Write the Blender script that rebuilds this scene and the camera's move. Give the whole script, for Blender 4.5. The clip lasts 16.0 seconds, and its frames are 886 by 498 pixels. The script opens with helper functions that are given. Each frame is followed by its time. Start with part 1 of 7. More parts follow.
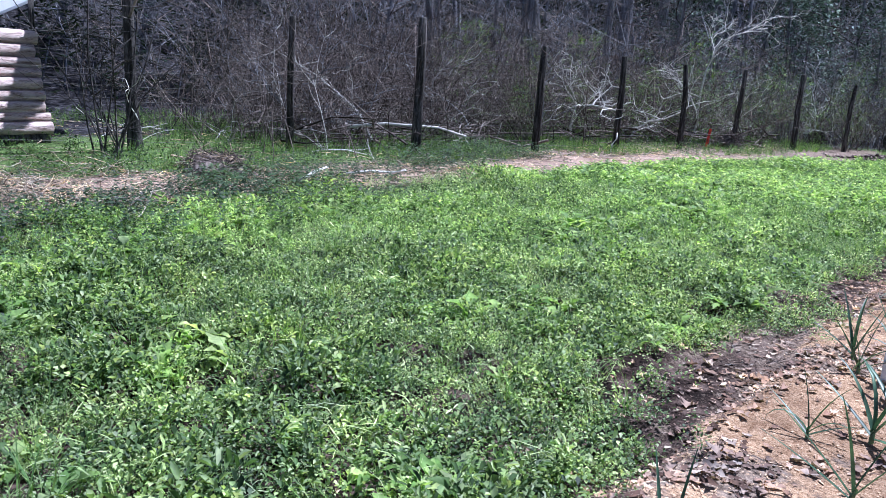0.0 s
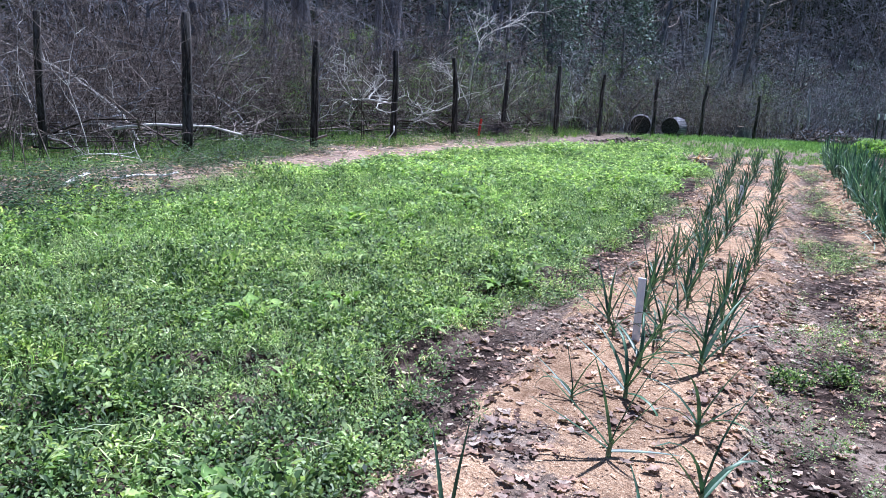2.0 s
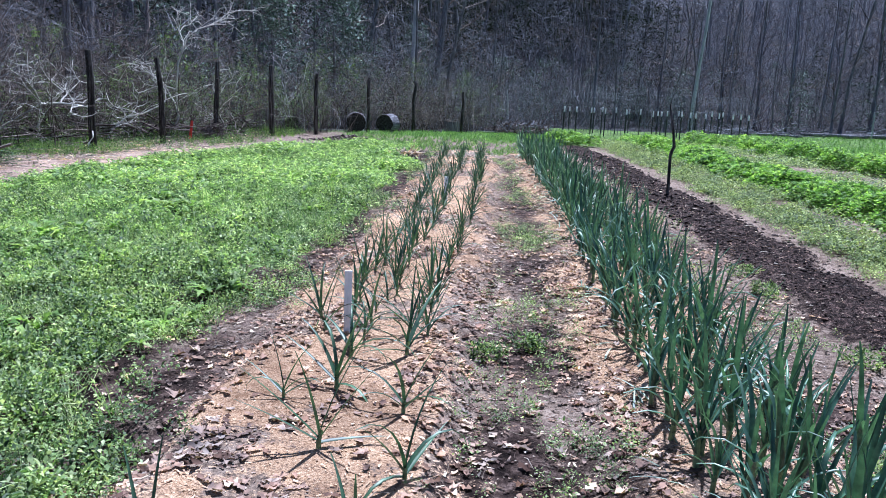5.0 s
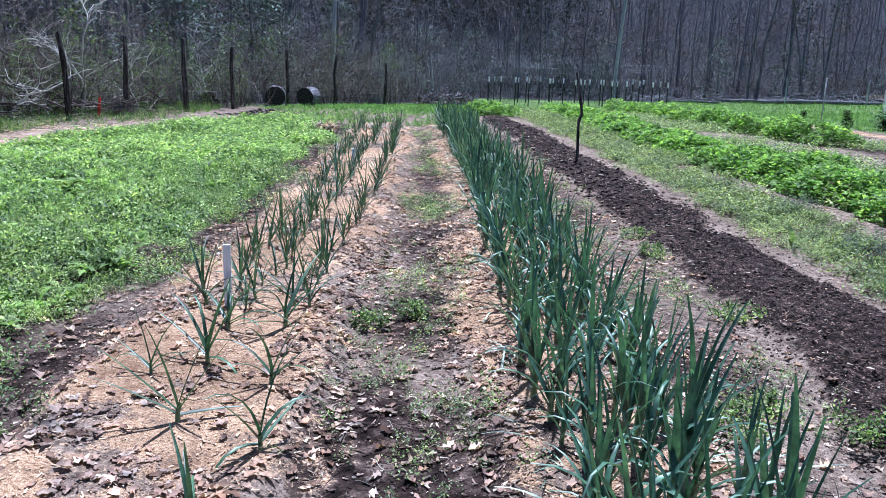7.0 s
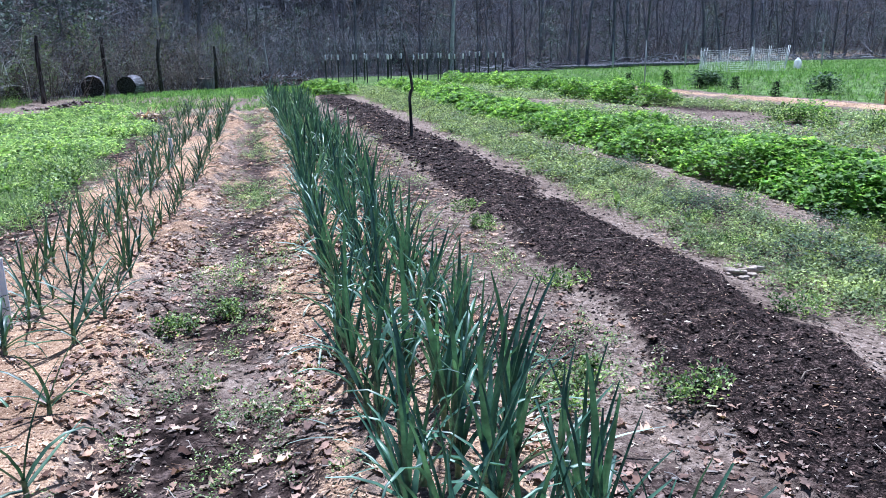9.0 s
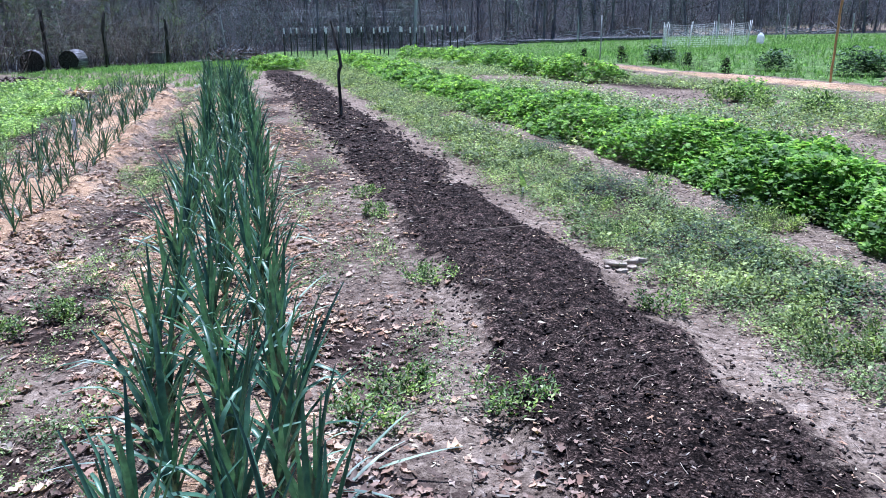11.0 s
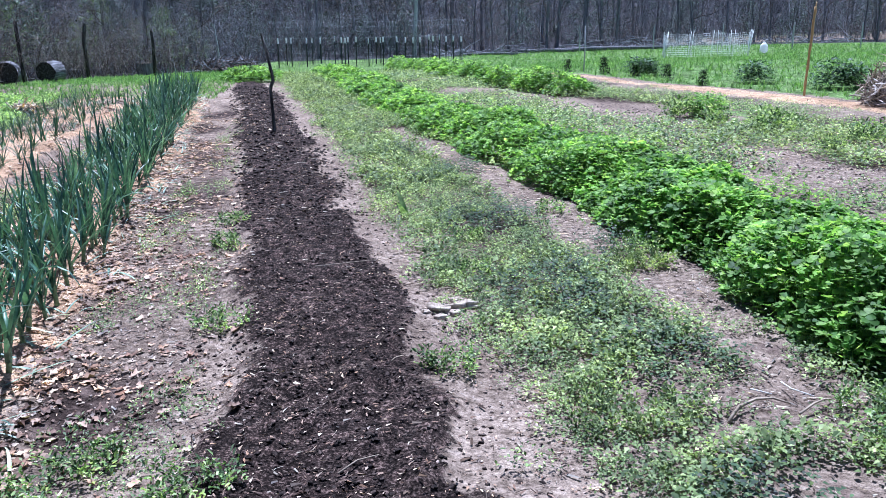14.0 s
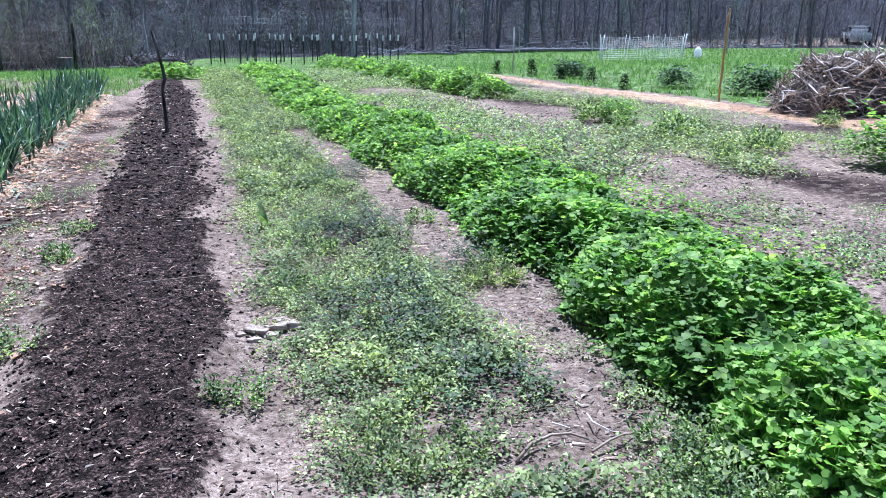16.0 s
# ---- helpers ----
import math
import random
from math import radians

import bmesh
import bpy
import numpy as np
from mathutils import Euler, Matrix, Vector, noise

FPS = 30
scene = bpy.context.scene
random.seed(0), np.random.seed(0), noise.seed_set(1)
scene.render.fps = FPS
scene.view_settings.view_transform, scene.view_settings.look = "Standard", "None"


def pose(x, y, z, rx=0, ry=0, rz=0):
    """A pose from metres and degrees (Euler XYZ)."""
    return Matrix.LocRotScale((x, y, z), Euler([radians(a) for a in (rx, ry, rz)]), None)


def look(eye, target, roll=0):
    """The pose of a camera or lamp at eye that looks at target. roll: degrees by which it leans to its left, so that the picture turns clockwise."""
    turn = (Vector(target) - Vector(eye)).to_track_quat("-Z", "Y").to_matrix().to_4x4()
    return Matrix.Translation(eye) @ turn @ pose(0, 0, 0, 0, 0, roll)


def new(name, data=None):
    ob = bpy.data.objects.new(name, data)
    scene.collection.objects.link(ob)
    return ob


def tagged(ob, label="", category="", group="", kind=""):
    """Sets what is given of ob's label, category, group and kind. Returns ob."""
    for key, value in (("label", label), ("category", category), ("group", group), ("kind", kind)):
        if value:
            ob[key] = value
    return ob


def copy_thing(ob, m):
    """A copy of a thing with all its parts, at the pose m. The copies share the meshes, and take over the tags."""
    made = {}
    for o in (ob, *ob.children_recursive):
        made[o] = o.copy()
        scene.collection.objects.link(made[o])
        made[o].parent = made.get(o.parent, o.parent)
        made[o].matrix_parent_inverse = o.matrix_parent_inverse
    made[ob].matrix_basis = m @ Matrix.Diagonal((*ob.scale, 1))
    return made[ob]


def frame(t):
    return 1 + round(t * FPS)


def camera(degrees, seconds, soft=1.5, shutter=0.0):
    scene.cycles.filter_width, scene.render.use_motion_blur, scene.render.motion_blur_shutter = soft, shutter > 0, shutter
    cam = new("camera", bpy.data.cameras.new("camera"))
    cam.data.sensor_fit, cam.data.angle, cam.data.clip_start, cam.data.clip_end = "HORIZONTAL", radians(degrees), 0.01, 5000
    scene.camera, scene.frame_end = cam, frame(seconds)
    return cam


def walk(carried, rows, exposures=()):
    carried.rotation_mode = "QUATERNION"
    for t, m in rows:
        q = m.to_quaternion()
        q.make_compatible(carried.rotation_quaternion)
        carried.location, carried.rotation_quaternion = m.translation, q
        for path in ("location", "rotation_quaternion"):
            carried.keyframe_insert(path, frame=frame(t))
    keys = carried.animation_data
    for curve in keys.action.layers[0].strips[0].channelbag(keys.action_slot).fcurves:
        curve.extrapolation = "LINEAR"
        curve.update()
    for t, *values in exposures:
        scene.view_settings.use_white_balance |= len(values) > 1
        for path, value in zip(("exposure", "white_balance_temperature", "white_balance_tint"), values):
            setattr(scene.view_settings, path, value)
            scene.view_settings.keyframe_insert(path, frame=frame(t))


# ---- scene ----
cam = camera(57.9, 16.0, soft=0.55)
PATH = [
    (0, (-0.294, 0.737, 1.503), (-1.589, 2.19, 1.042), 4.2),
    (0.5, (-0.285, 0.738, 1.508), (-1.505, 2.255, 1.049), 4.1),
    (1, (-0.27, 0.753, 1.506), (-1.367, 2.363, 1.054), 4.0),
    (1.5, (-0.242, 0.749, 1.507), (-1.215, 2.44, 1.067), 3.6),
    (2, (-0.221, 0.757, 1.509), (-1.09, 2.504, 1.07), 3.4),
    (2.5, (-0.214, 0.767, 1.508), (-0.99, 2.556, 1.065), 3.4),
    (3, (-0.217, 0.761, 1.507), (-0.889, 2.593, 1.072), 3.5),
    (3.5, (-0.234, 0.747, 1.51), (-0.784, 2.625, 1.094), 3.5),
    (4, (-0.226, 0.745, 1.508), (-0.665, 2.651, 1.093), 3.4),
    (4.5, (-0.157, 0.764, 1.507), (-0.5, 2.69, 1.094), 2.9),
    (5, (-0.071, 0.764, 1.516), (-0.312, 2.708, 1.11), 2.8),
    (5.2, (-0.02, 0.769, 1.517), (-0.21, 2.718, 1.108), 2.9),
    (7.3, (0.277, 0.742, 1.519), (0.229, 2.679, 1.021), 2.2),
    (7.5, (0.287, 0.783, 1.517), (0.268, 2.715, 1.001), 2.3),
    (8, (0.334, 0.85, 1.523), (0.367, 2.785, 1.021), 1.2),
    (8.5, (0.374, 0.935, 1.505), (0.529, 2.871, 1.028), -0.1),
    (9, (0.502, 0.99, 1.489), (0.773, 2.904, 0.976), -0.5),
    (9.5, (0.675, 0.926, 1.52), (0.981, 2.822, 0.961), 0.1),
    (10, (0.829, 0.925, 1.525), (1.184, 2.806, 0.946), -0.0),
    (10.2, (0.893, 0.977, 1.535), (1.264, 2.856, 0.96), 0.1),
    (12.3, (1.73, 1.289, 1.536), (1.929, 3.194, 0.959), -0.6),
    (12.5, (1.804, 1.343, 1.556), (1.998, 3.252, 0.99), -0.5),
    (13, (2.006, 1.371, 1.572), (2.217, 3.285, 1.033), -0.5),
    (13.5, (2.26, 1.371, 1.603), (2.48, 3.282, 1.058), -0.2),
    (14, (2.471, 1.402, 1.591), (2.741, 3.304, 1.034), -0.4),
    (14.5, (2.665, 1.497, 1.604), (3.016, 3.391, 1.066), -0.4),
    (15, (2.807, 1.563, 1.598), (3.215, 3.445, 1.059), -0.5),
    (15.5, (3.007, 1.586, 1.607), (3.406, 3.467, 1.057), 0.7),
    (16, (3.208, 1.581, 1.607), (3.594, 3.462, 1.048), 0.7),
]
walk(cam, [(t, look(eye, target, roll)) for t, eye, target, roll in PATH],
     [(0.0, 0.98, 5060, 15), (8.0, 0.98, 4950, 13), (13.0, 1.12, 4880, 13), (16.0, 1.23, 4920, 14)])

# ---------------- light ----------------
SUN_AZ, SUN_EL = radians(8), radians(66)      # azimuth clockwise from +y
to_sun = Vector((math.sin(SUN_AZ) * math.cos(SUN_EL), math.cos(SUN_AZ) * math.cos(SUN_EL), math.sin(SUN_EL)))
world = bpy.data.worlds.new("world")
scene.world = world
world.use_nodes = True
wn = world.node_tree.nodes
sky = wn.new("ShaderNodeTexSky")
sky.sky_type = "NISHITA"
sky.sun_disc = False
sky.sun_elevation, sky.sun_rotation = SUN_EL, SUN_AZ
wn["Background"].inputs["Strength"].default_value = 0.05
world.node_tree.links.new(sky.outputs[0], wn["Background"].inputs["Color"])
sun = new("sun", bpy.data.lights.new("sun", "SUN"))
sun.data.energy, sun.data.angle, sun.data.color = 5.0, radians(1.6), (1.0, 0.96, 0.9)
sun.matrix_world = look(to_sun * 60, (0, 0, 0))

# ---------------- materials ----------------
def nodes_of(name):
    m = bpy.data.materials.new(name)
    m.use_nodes = True
    t = m.node_tree
    return m, t, t.nodes["Principled BSDF"], t.links.new


def noise_node(t, scale, detail=6.0, rough=0.6, coord="Object"):
    co = t.nodes.new("ShaderNodeTexCoord")
    n = t.nodes.new("ShaderNodeTexNoise")
    n.inputs["Scale"].default_value, n.inputs["Detail"].default_value, n.inputs["Roughness"].default_value = scale, detail, rough
    t.links.new(co.outputs[coord], n.inputs["Vector"])
    return n.outputs["Fac"]


def ramp_node(t, fac, stops):
    r = t.nodes.new("ShaderNodeValToRGB")
    while len(r.color_ramp.elements) < len(stops):
        r.color_ramp.elements.new(0.5)
    for e, (p, c) in zip(r.color_ramp.elements, stops):
        e.position, e.color = p, (*c, 1)
    t.links.new(fac, r.inputs["Fac"])
    return r.outputs["Color"]


def mix_node(t, fac, a, b, kind="MIX"):
    m = t.nodes.new("ShaderNodeMix")
    m.data_type, m.blend_type = "RGBA", kind
    for sock, v in ((m.inputs[0], fac), (m.inputs[6], a), (m.inputs[7], b)):
        if isinstance(v, (int, float)):
            sock.default_value = v
        elif isinstance(v, tuple):
            sock.default_value = (*v, 1)
        else:
            t.links.new(v, sock)
    return m.outputs[2]


def math_node(t, op, a, b=0.0, c=0.0):
    m = t.nodes.new("ShaderNodeMath")
    m.operation = op
    for sock, v in zip(m.inputs, (a, b, c)):
        if isinstance(v, (int, float)):
            sock.default_value = v
        else:
            t.links.new(v, sock)
    return m.outputs[0]


def bump_node(t, height, strength, dist):
    b = t.nodes.new("ShaderNodeBump")
    b.inputs["Strength"].default_value, b.inputs["Distance"].default_value = strength, dist
    t.links.new(height, b.inputs["Height"])
    return b.outputs["Normal"]


def leaf_mat(name, colours, rough=0.5, through_light=0.35, grain=35.0, spec=0.5):
    """Leaves: each blade its own tone, thin enough to glow against the sun."""
    m, t, p, link = nodes_of(name)
    g = t.nodes.new("ShaderNodeNewGeometry")
    n = len(colours)
    col = ramp_node(t, g.outputs["Random Per Island"], [(i / max(1, n - 1), c) for i, c in enumerate(colours)])
    patch = noise_node(t, 0.55, 3.0)
    col = mix_node(t, math_node(t, "MULTIPLY", patch, 0.5), col, mix_node(t, 1.0, col, (1.2, 1.12, 0.75), "MULTIPLY"))
    fine = noise_node(t, grain, 3.0)
    col = mix_node(t, 1.0, col, ramp_node(t, fine, [(0.25, (0.72, 0.72, 0.72)), (0.75, (1.22, 1.22, 1.22))]), "MULTIPLY")
    col = mix_node(t, 1.0, col, ramp_node(t, noise_node(t, 2.6, 4), [(0.36, (0.62, 0.66, 0.72)), (0.5, (1, 1, 1)), (0.64, (1.32, 1.28, 1.12))]), "MULTIPLY")
    col = mix_node(t, 1.0, col, ramp_node(t, noise_node(t, 9.0, 3), [(0.37, (0.48, 0.50, 0.54)), (0.5, (0.98, 0.98, 0.98)), (0.63, (1.48, 1.45, 1.36))]), "MULTIPLY")
    link(col, p.inputs["Base Color"])
    p.inputs["Roughness"].default_value = rough
    p.inputs["Specular IOR Level"].default_value = spec
    tr = t.nodes.new("ShaderNodeBsdfTranslucent")
    link(mix_node(t, 1.0, col, (1.2, 1.25, 0.65), "MULTIPLY"), tr.inputs["Color"])
    ms = t.nodes.new("ShaderNodeMixShader")
    ms.inputs[0].default_value = through_light
    link(p.outputs[0], ms.inputs[1])
    link(tr.outputs[0], ms.inputs[2])
    link(ms.outputs[0], t.nodes["Material Output"].inputs["Surface"])
    return m


def rough_mat(name, stops, scale, rough=0.9, bump=0.4, dist=0.01, stretch=None, island=0.0, metal=0.0, rand=0.0, spec=0.15):
    """Bark, wood, stone, soil: two scales of tone and a relief."""
    m, t, p, link = nodes_of(name)
    co = t.nodes.new("ShaderNodeTexCoord")
    mp = t.nodes.new("ShaderNodeMapping")
    mp.inputs["Scale"].default_value = stretch or (1, 1, 1)
    link(co.outputs["Object"], mp.inputs["Vector"])
    n1, n2 = t.nodes.new("ShaderNodeTexNoise"), t.nodes.new("ShaderNodeTexNoise")
    for n, s in ((n1, scale), (n2, scale * 7)):
        n.inputs["Scale"].default_value, n.inputs["Detail"].default_value = s, 5
        link(mp.outputs[0], n.inputs["Vector"])
    f = math_node(t, "ADD", math_node(t, "MULTIPLY", n1.outputs["Fac"], 0.6), math_node(t, "MULTIPLY", n2.outputs["Fac"], 0.4))
    col = ramp_node(t, f, stops)
    if island:
        g = t.nodes.new("ShaderNodeNewGeometry")
        v = math_node(t, "MULTIPLY_ADD", g.outputs["Random Per Island"], island, 1 - island * 0.5)
        cc = t.nodes.new("ShaderNodeCombineColor")
        for s in cc.inputs[:3]:
            link(v, s)
        col = mix_node(t, 1.0, col, cc.outputs[0], "MULTIPLY")
    if rand:
        oi = t.nodes.new("ShaderNodeObjectInfo")
        v = math_node(t, "MULTIPLY_ADD", oi.outputs["Random"], rand, 1 - rand * 0.5)
        cc = t.nodes.new("ShaderNodeCombineColor")
        for s in cc.inputs[:3]:
            link(v, s)
        col = mix_node(t, 1.0, col, cc.outputs[0], "MULTIPLY")
    link(col, p.inputs["Base Color"])
    p.inputs["Roughness"].default_value, p.inputs["Metallic"].default_value = rough, metal
    p.inputs["Specular IOR Level"].default_value = 0.5 if rough < 0.6 else spec
    link(bump_node(t, f, bump, dist), p.inputs["Normal"])
    return m


def ground_material():
    m, t, p, link = nodes_of("garden_ground")
    a1, a2 = t.nodes.new("ShaderNodeAttribute"), t.nodes.new("ShaderNodeAttribute")
    a1.attribute_name, a2.attribute_name = "zone_a", "zone_b"
    s1, s2 = t.nodes.new("ShaderNodeSeparateColor"), t.nodes.new("ShaderNodeSeparateColor")
    link(a1.outputs["Color"], s1.inputs[0])
    link(a2.outputs["Color"], s2.inputs[0])
    big, mid, fine = noise_node(t, 1.1, 6), noise_node(t, 9.0, 6), noise_node(t, 75.0, 4, 0.7)
    tiny = noise_node(t, 220.0, 3, 0.7)

    def edge(mask, gain=1.2):
        v = math_node(t, "ADD", mask, math_node(t, "MULTIPLY", math_node(t, "SUBTRACT", mid, 0.5), gain))
        v = math_node(t, "ADD", v, math_node(t, "MULTIPLY", math_node(t, "SUBTRACT", fine, 0.5), gain * 0.8))
        mr = t.nodes.new("ShaderNodeMapRange")
        mr.interpolation_type = "SMOOTHSTEP"
        mr.inputs["From Min"].default_value, mr.inputs["From Max"].default_value = 0.38, 0.62
        link(v, mr.inputs["Value"])
        return mr.outputs[0]

    dirt = ramp_node(t, noise_node(t, 22.0, 6, 0.65), [(0.34, (0.095, 0.069, 0.054)), (0.44, (0.195, 0.146, 0.116)), (0.56, (0.30, 0.229, 0.184)), (0.68, (0.40, 0.318, 0.264))])
    saw = ramp_node(t, fine, [(0.32, (0.21, 0.12, 0.072)), (0.46, (0.44, 0.28, 0.172)), (0.66, (0.66, 0.47, 0.325))])
    saw = mix_node(t, 1.0, saw, ramp_node(t, mid, [(0.38, (0.70, 0.66, 0.64)), (0.5, (1, 1, 1)), (0.64, (1.12, 1.12, 1.1))]), "MULTIPLY")
    saw = mix_node(t, 1.0, saw, ramp_node(t, tiny, [(0.36, (0.6, 0.58, 0.56)), (0.64, (1.25, 1.25, 1.25))]), "MULTIPLY")
    soil = ramp_node(t, fine, [(0.40, (0.008, 0.0056, 0.0052)), (0.52, (0.030, 0.0205, 0.018)), (0.64, (0.125, 0.090, 0.079))])
    straw = ramp_node(t, fine, [(0.2, (0.22, 0.14, 0.10)), (0.55, (0.46, 0.33, 0.26)), (0.8, (0.62, 0.50, 0.42))])
    # Leaf litter of the wood; the wood's shade is put into its near-black tone.
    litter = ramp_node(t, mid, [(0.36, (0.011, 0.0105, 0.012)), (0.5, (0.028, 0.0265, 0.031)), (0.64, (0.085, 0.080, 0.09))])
    moss = ramp_node(t, mid, [(0.36, (0.045, 0.07, 0.023)), (0.5, (0.11, 0.17, 0.052)), (0.64, (0.20, 0.275, 0.10))])
    dark = ramp_node(t, mid, [(0.38, (0.013, 0.009, 0.008)), (0.5, (0.05, 0.034, 0.029)), (0.62, (0.17, 0.122, 0.105))])
    col = mix_node(t, edge(s2.outputs[0]), dirt, dark)
    col = mix_node(t, 1.0, col, ramp_node(t, fine, [(0.38, (0.72, 0.71, 0.71)), (0.5, (0.98, 0.97, 0.96)), (0.64, (1.2, 1.19, 1.18))]), "MULTIPLY")
    col = mix_node(t, edge(s1.outputs[0]), col, saw)
    col = mix_node(t, edge(s1.outputs[2], 0.9), col, straw)
    col = mix_node(t, edge(s2.outputs[1]), col, moss)
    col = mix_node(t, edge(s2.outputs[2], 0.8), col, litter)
    soil = mix_node(t, 1.0, soil, ramp_node(t, noise_node(t, 16.0, 4, 0.65), [(0.38, (0.35, 0.34, 0.34)), (0.5, (0.95, 0.94, 0.93)), (0.62, (2.2, 2.1, 2.05))]), "MULTIPLY")
    col = mix_node(t, edge(s1.outputs[1], 1.5), col, soil)
    col = mix_node(t, 1.0, col, ramp_node(t, big, [(0.38, (0.72, 0.70, 0.70)), (0.62, (1.18, 1.18, 1.18))]), "MULTIPLY")
    link(col, p.inputs["Base Color"])
    p.inputs["Roughness"].default_value = 0.95
    p.inputs["Specular IOR Level"].default_value = 0.06
    h = math_node(t, "ADD", math_node(t, "MULTIPLY", mid, 1.0), math_node(t, "MULTIPLY", fine, 0.7))
    link(bump_node(t, h, 0.9, 0.034), p.inputs["Normal"])
    return m


M_GROUND = ground_material()
M_WEED = leaf_mat("weed_leaf", [(0.0224, 0.0445, 0.02), (0.0896, 0.154, 0.0563), (0.179, 0.265, 0.106), (0.291, 0.382, 0.169), (0.47, 0.53, 0.338)], rough=0.55, spec=0.28, through_light=0.38)
# Yellow-green weed leaf, its tone raised to give the farther crop sunlit brightness.
M_WEED_SUNLIT = leaf_mat("sunlit_weed_leaf", [(0.0862, 0.153, 0.0557), (0.185, 0.295, 0.104), (0.308, 0.437, 0.168), (0.493, 0.578, 0.307)], rough=0.6, spec=0.2, through_light=0.48)
M_MUSTARD = leaf_mat("mustard_leaf", [(0.112, 0.2, 0.059), (0.19, 0.3, 0.0944), (0.28, 0.39, 0.142), (0.403, 0.48, 0.236)], rough=0.55, spec=0.2, through_light=0.48)
M_WEED_DARK = leaf_mat("dark_weed_leaf", [(0.025, 0.05, 0.025), (0.04, 0.08, 0.035), (0.06, 0.10, 0.05), (0.09, 0.075, 0.085)], through_light=0.2, rough=0.65, spec=0.2)
M_WEED_PALE = leaf_mat("pale_weed_leaf", [(0.068, 0.102, 0.044), (0.148, 0.200, 0.086), (0.238, 0.298, 0.138), (0.375, 0.43, 0.23)], rough=0.6, spec=0.2, through_light=0.34)
M_FENCE_WEED = leaf_mat("fence_weed_leaf", [(0.03, 0.055, 0.026), (0.06, 0.105, 0.042), (0.10, 0.16, 0.062), (0.18, 0.25, 0.11)], rough=0.65, spec=0.15, through_light=0.3)
M_CLOVER = leaf_mat("clover_leaf", [(0.08, 0.165, 0.04), (0.15, 0.28, 0.064), (0.235, 0.385, 0.096), (0.38, 0.51, 0.18)], rough=0.55, spec=0.16, through_light=0.5)
M_GRASS = leaf_mat("grass_blade", [(0.0784, 0.15, 0.0472), (0.134, 0.24, 0.0708), (0.202, 0.31, 0.106), (0.314, 0.39, 0.189)], rough=0.6, spec=0.2)
M_LEEK = leaf_mat("leek_blade", [(0.022, 0.058, 0.042), (0.045, 0.11, 0.078), (0.08, 0.165, 0.12), (0.18, 0.29, 0.23)], rough=0.42, through_light=0.22, grain=60)
M_ONION = leaf_mat("onion_blade", [(0.018, 0.046, 0.028), (0.036, 0.085, 0.052), (0.062, 0.125, 0.078), (0.12, 0.20, 0.14)], rough=0.45, through_light=0.2, grain=60)
M_LEEK_STEM = leaf_mat("leek_shank", [(0.16, 0.26, 0.10), (0.30, 0.38, 0.20)], rough=0.45, through_light=0.1)
M_LIMP = leaf_mat("limp_leek_blade", [(0.09, 0.16, 0.12), (0.22, 0.31, 0.25), (0.40, 0.46, 0.38)], rough=0.5, through_light=0.2, grain=60)
M_DEAD = leaf_mat("dead_leaf", [(0.07, 0.04, 0.033), (0.24, 0.15, 0.125), (0.46, 0.33, 0.285), (0.29, 0.187, 0.157), (0.62, 0.49, 0.435), (0.12, 0.07, 0.058), (0.36, 0.24, 0.205), (0.19, 0.113, 0.094)], rough=0.85, through_light=0.12, spec=0.08)
M_FLAKE = leaf_mat("leaf_flake", [(0.05, 0.032, 0.028), (0.15, 0.092, 0.078), (0.40, 0.28, 0.24), (0.22, 0.14, 0.12), (0.56, 0.45, 0.40), (0.09, 0.056, 0.048), (0.32, 0.215, 0.185), (0.17, 0.105, 0.09)], rough=0.85, through_light=0.12, spec=0.08)
M_STRAW = leaf_mat("dry_stalk", [(0.26, 0.19, 0.17), (0.50, 0.40, 0.36), (0.74, 0.65, 0.60)], rough=0.8, through_light=0.32, spec=0.2)
M_STALK = leaf_mat("brown_stalk", [(0.22, 0.155, 0.135), (0.42, 0.33, 0.30), (0.62, 0.53, 0.49), (0.78, 0.70, 0.66)], rough=0.85, through_light=0.28, spec=0.1)
M_CHIP = leaf_mat("wood_chip", [(0.03, 0.021, 0.019), (0.07, 0.048, 0.042), (0.13, 0.094, 0.083), (0.24, 0.195, 0.175), (0.46, 0.40, 0.365)], rough=0.9, through_light=0.02, spec=0.06)
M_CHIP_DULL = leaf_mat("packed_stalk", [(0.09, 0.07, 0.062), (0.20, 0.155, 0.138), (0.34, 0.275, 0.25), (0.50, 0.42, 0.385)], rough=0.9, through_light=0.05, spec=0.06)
M_STEM = leaf_mat("mown_stem", [(0.22, 0.32, 0.12), (0.38, 0.47, 0.23), (0.55, 0.61, 0.38)], rough=0.6, spec=0.2, through_light=0.2)
M_BUSH = leaf_mat("dark_bush_leaf", [(0.02, 0.05, 0.022), (0.04, 0.09, 0.035), (0.08, 0.15, 0.06)], rough=0.55, spec=0.2, through_light=0.25)
M_MEADOW = leaf_mat("meadow_blade", [(0.085, 0.17, 0.052), (0.135, 0.26, 0.075), (0.19, 0.33, 0.11), (0.30, 0.41, 0.20)], rough=0.7, spec=0.1)
M_SHRUB = leaf_mat("evergreen_leaf", spec=0.2, colours=[(0.02, 0.042, 0.039), (0.048, 0.085, 0.078), (0.10, 0.152, 0.14), (0.22, 0.285, 0.27)], rough=0.7, through_light=0.08)
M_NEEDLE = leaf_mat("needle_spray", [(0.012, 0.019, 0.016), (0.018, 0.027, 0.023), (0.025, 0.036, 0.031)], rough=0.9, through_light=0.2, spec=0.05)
M_BUD = leaf_mat("spring_leaf", [(0.07, 0.13, 0.03), (0.12, 0.19, 0.05), (0.17, 0.24, 0.07)], through_light=0.4)
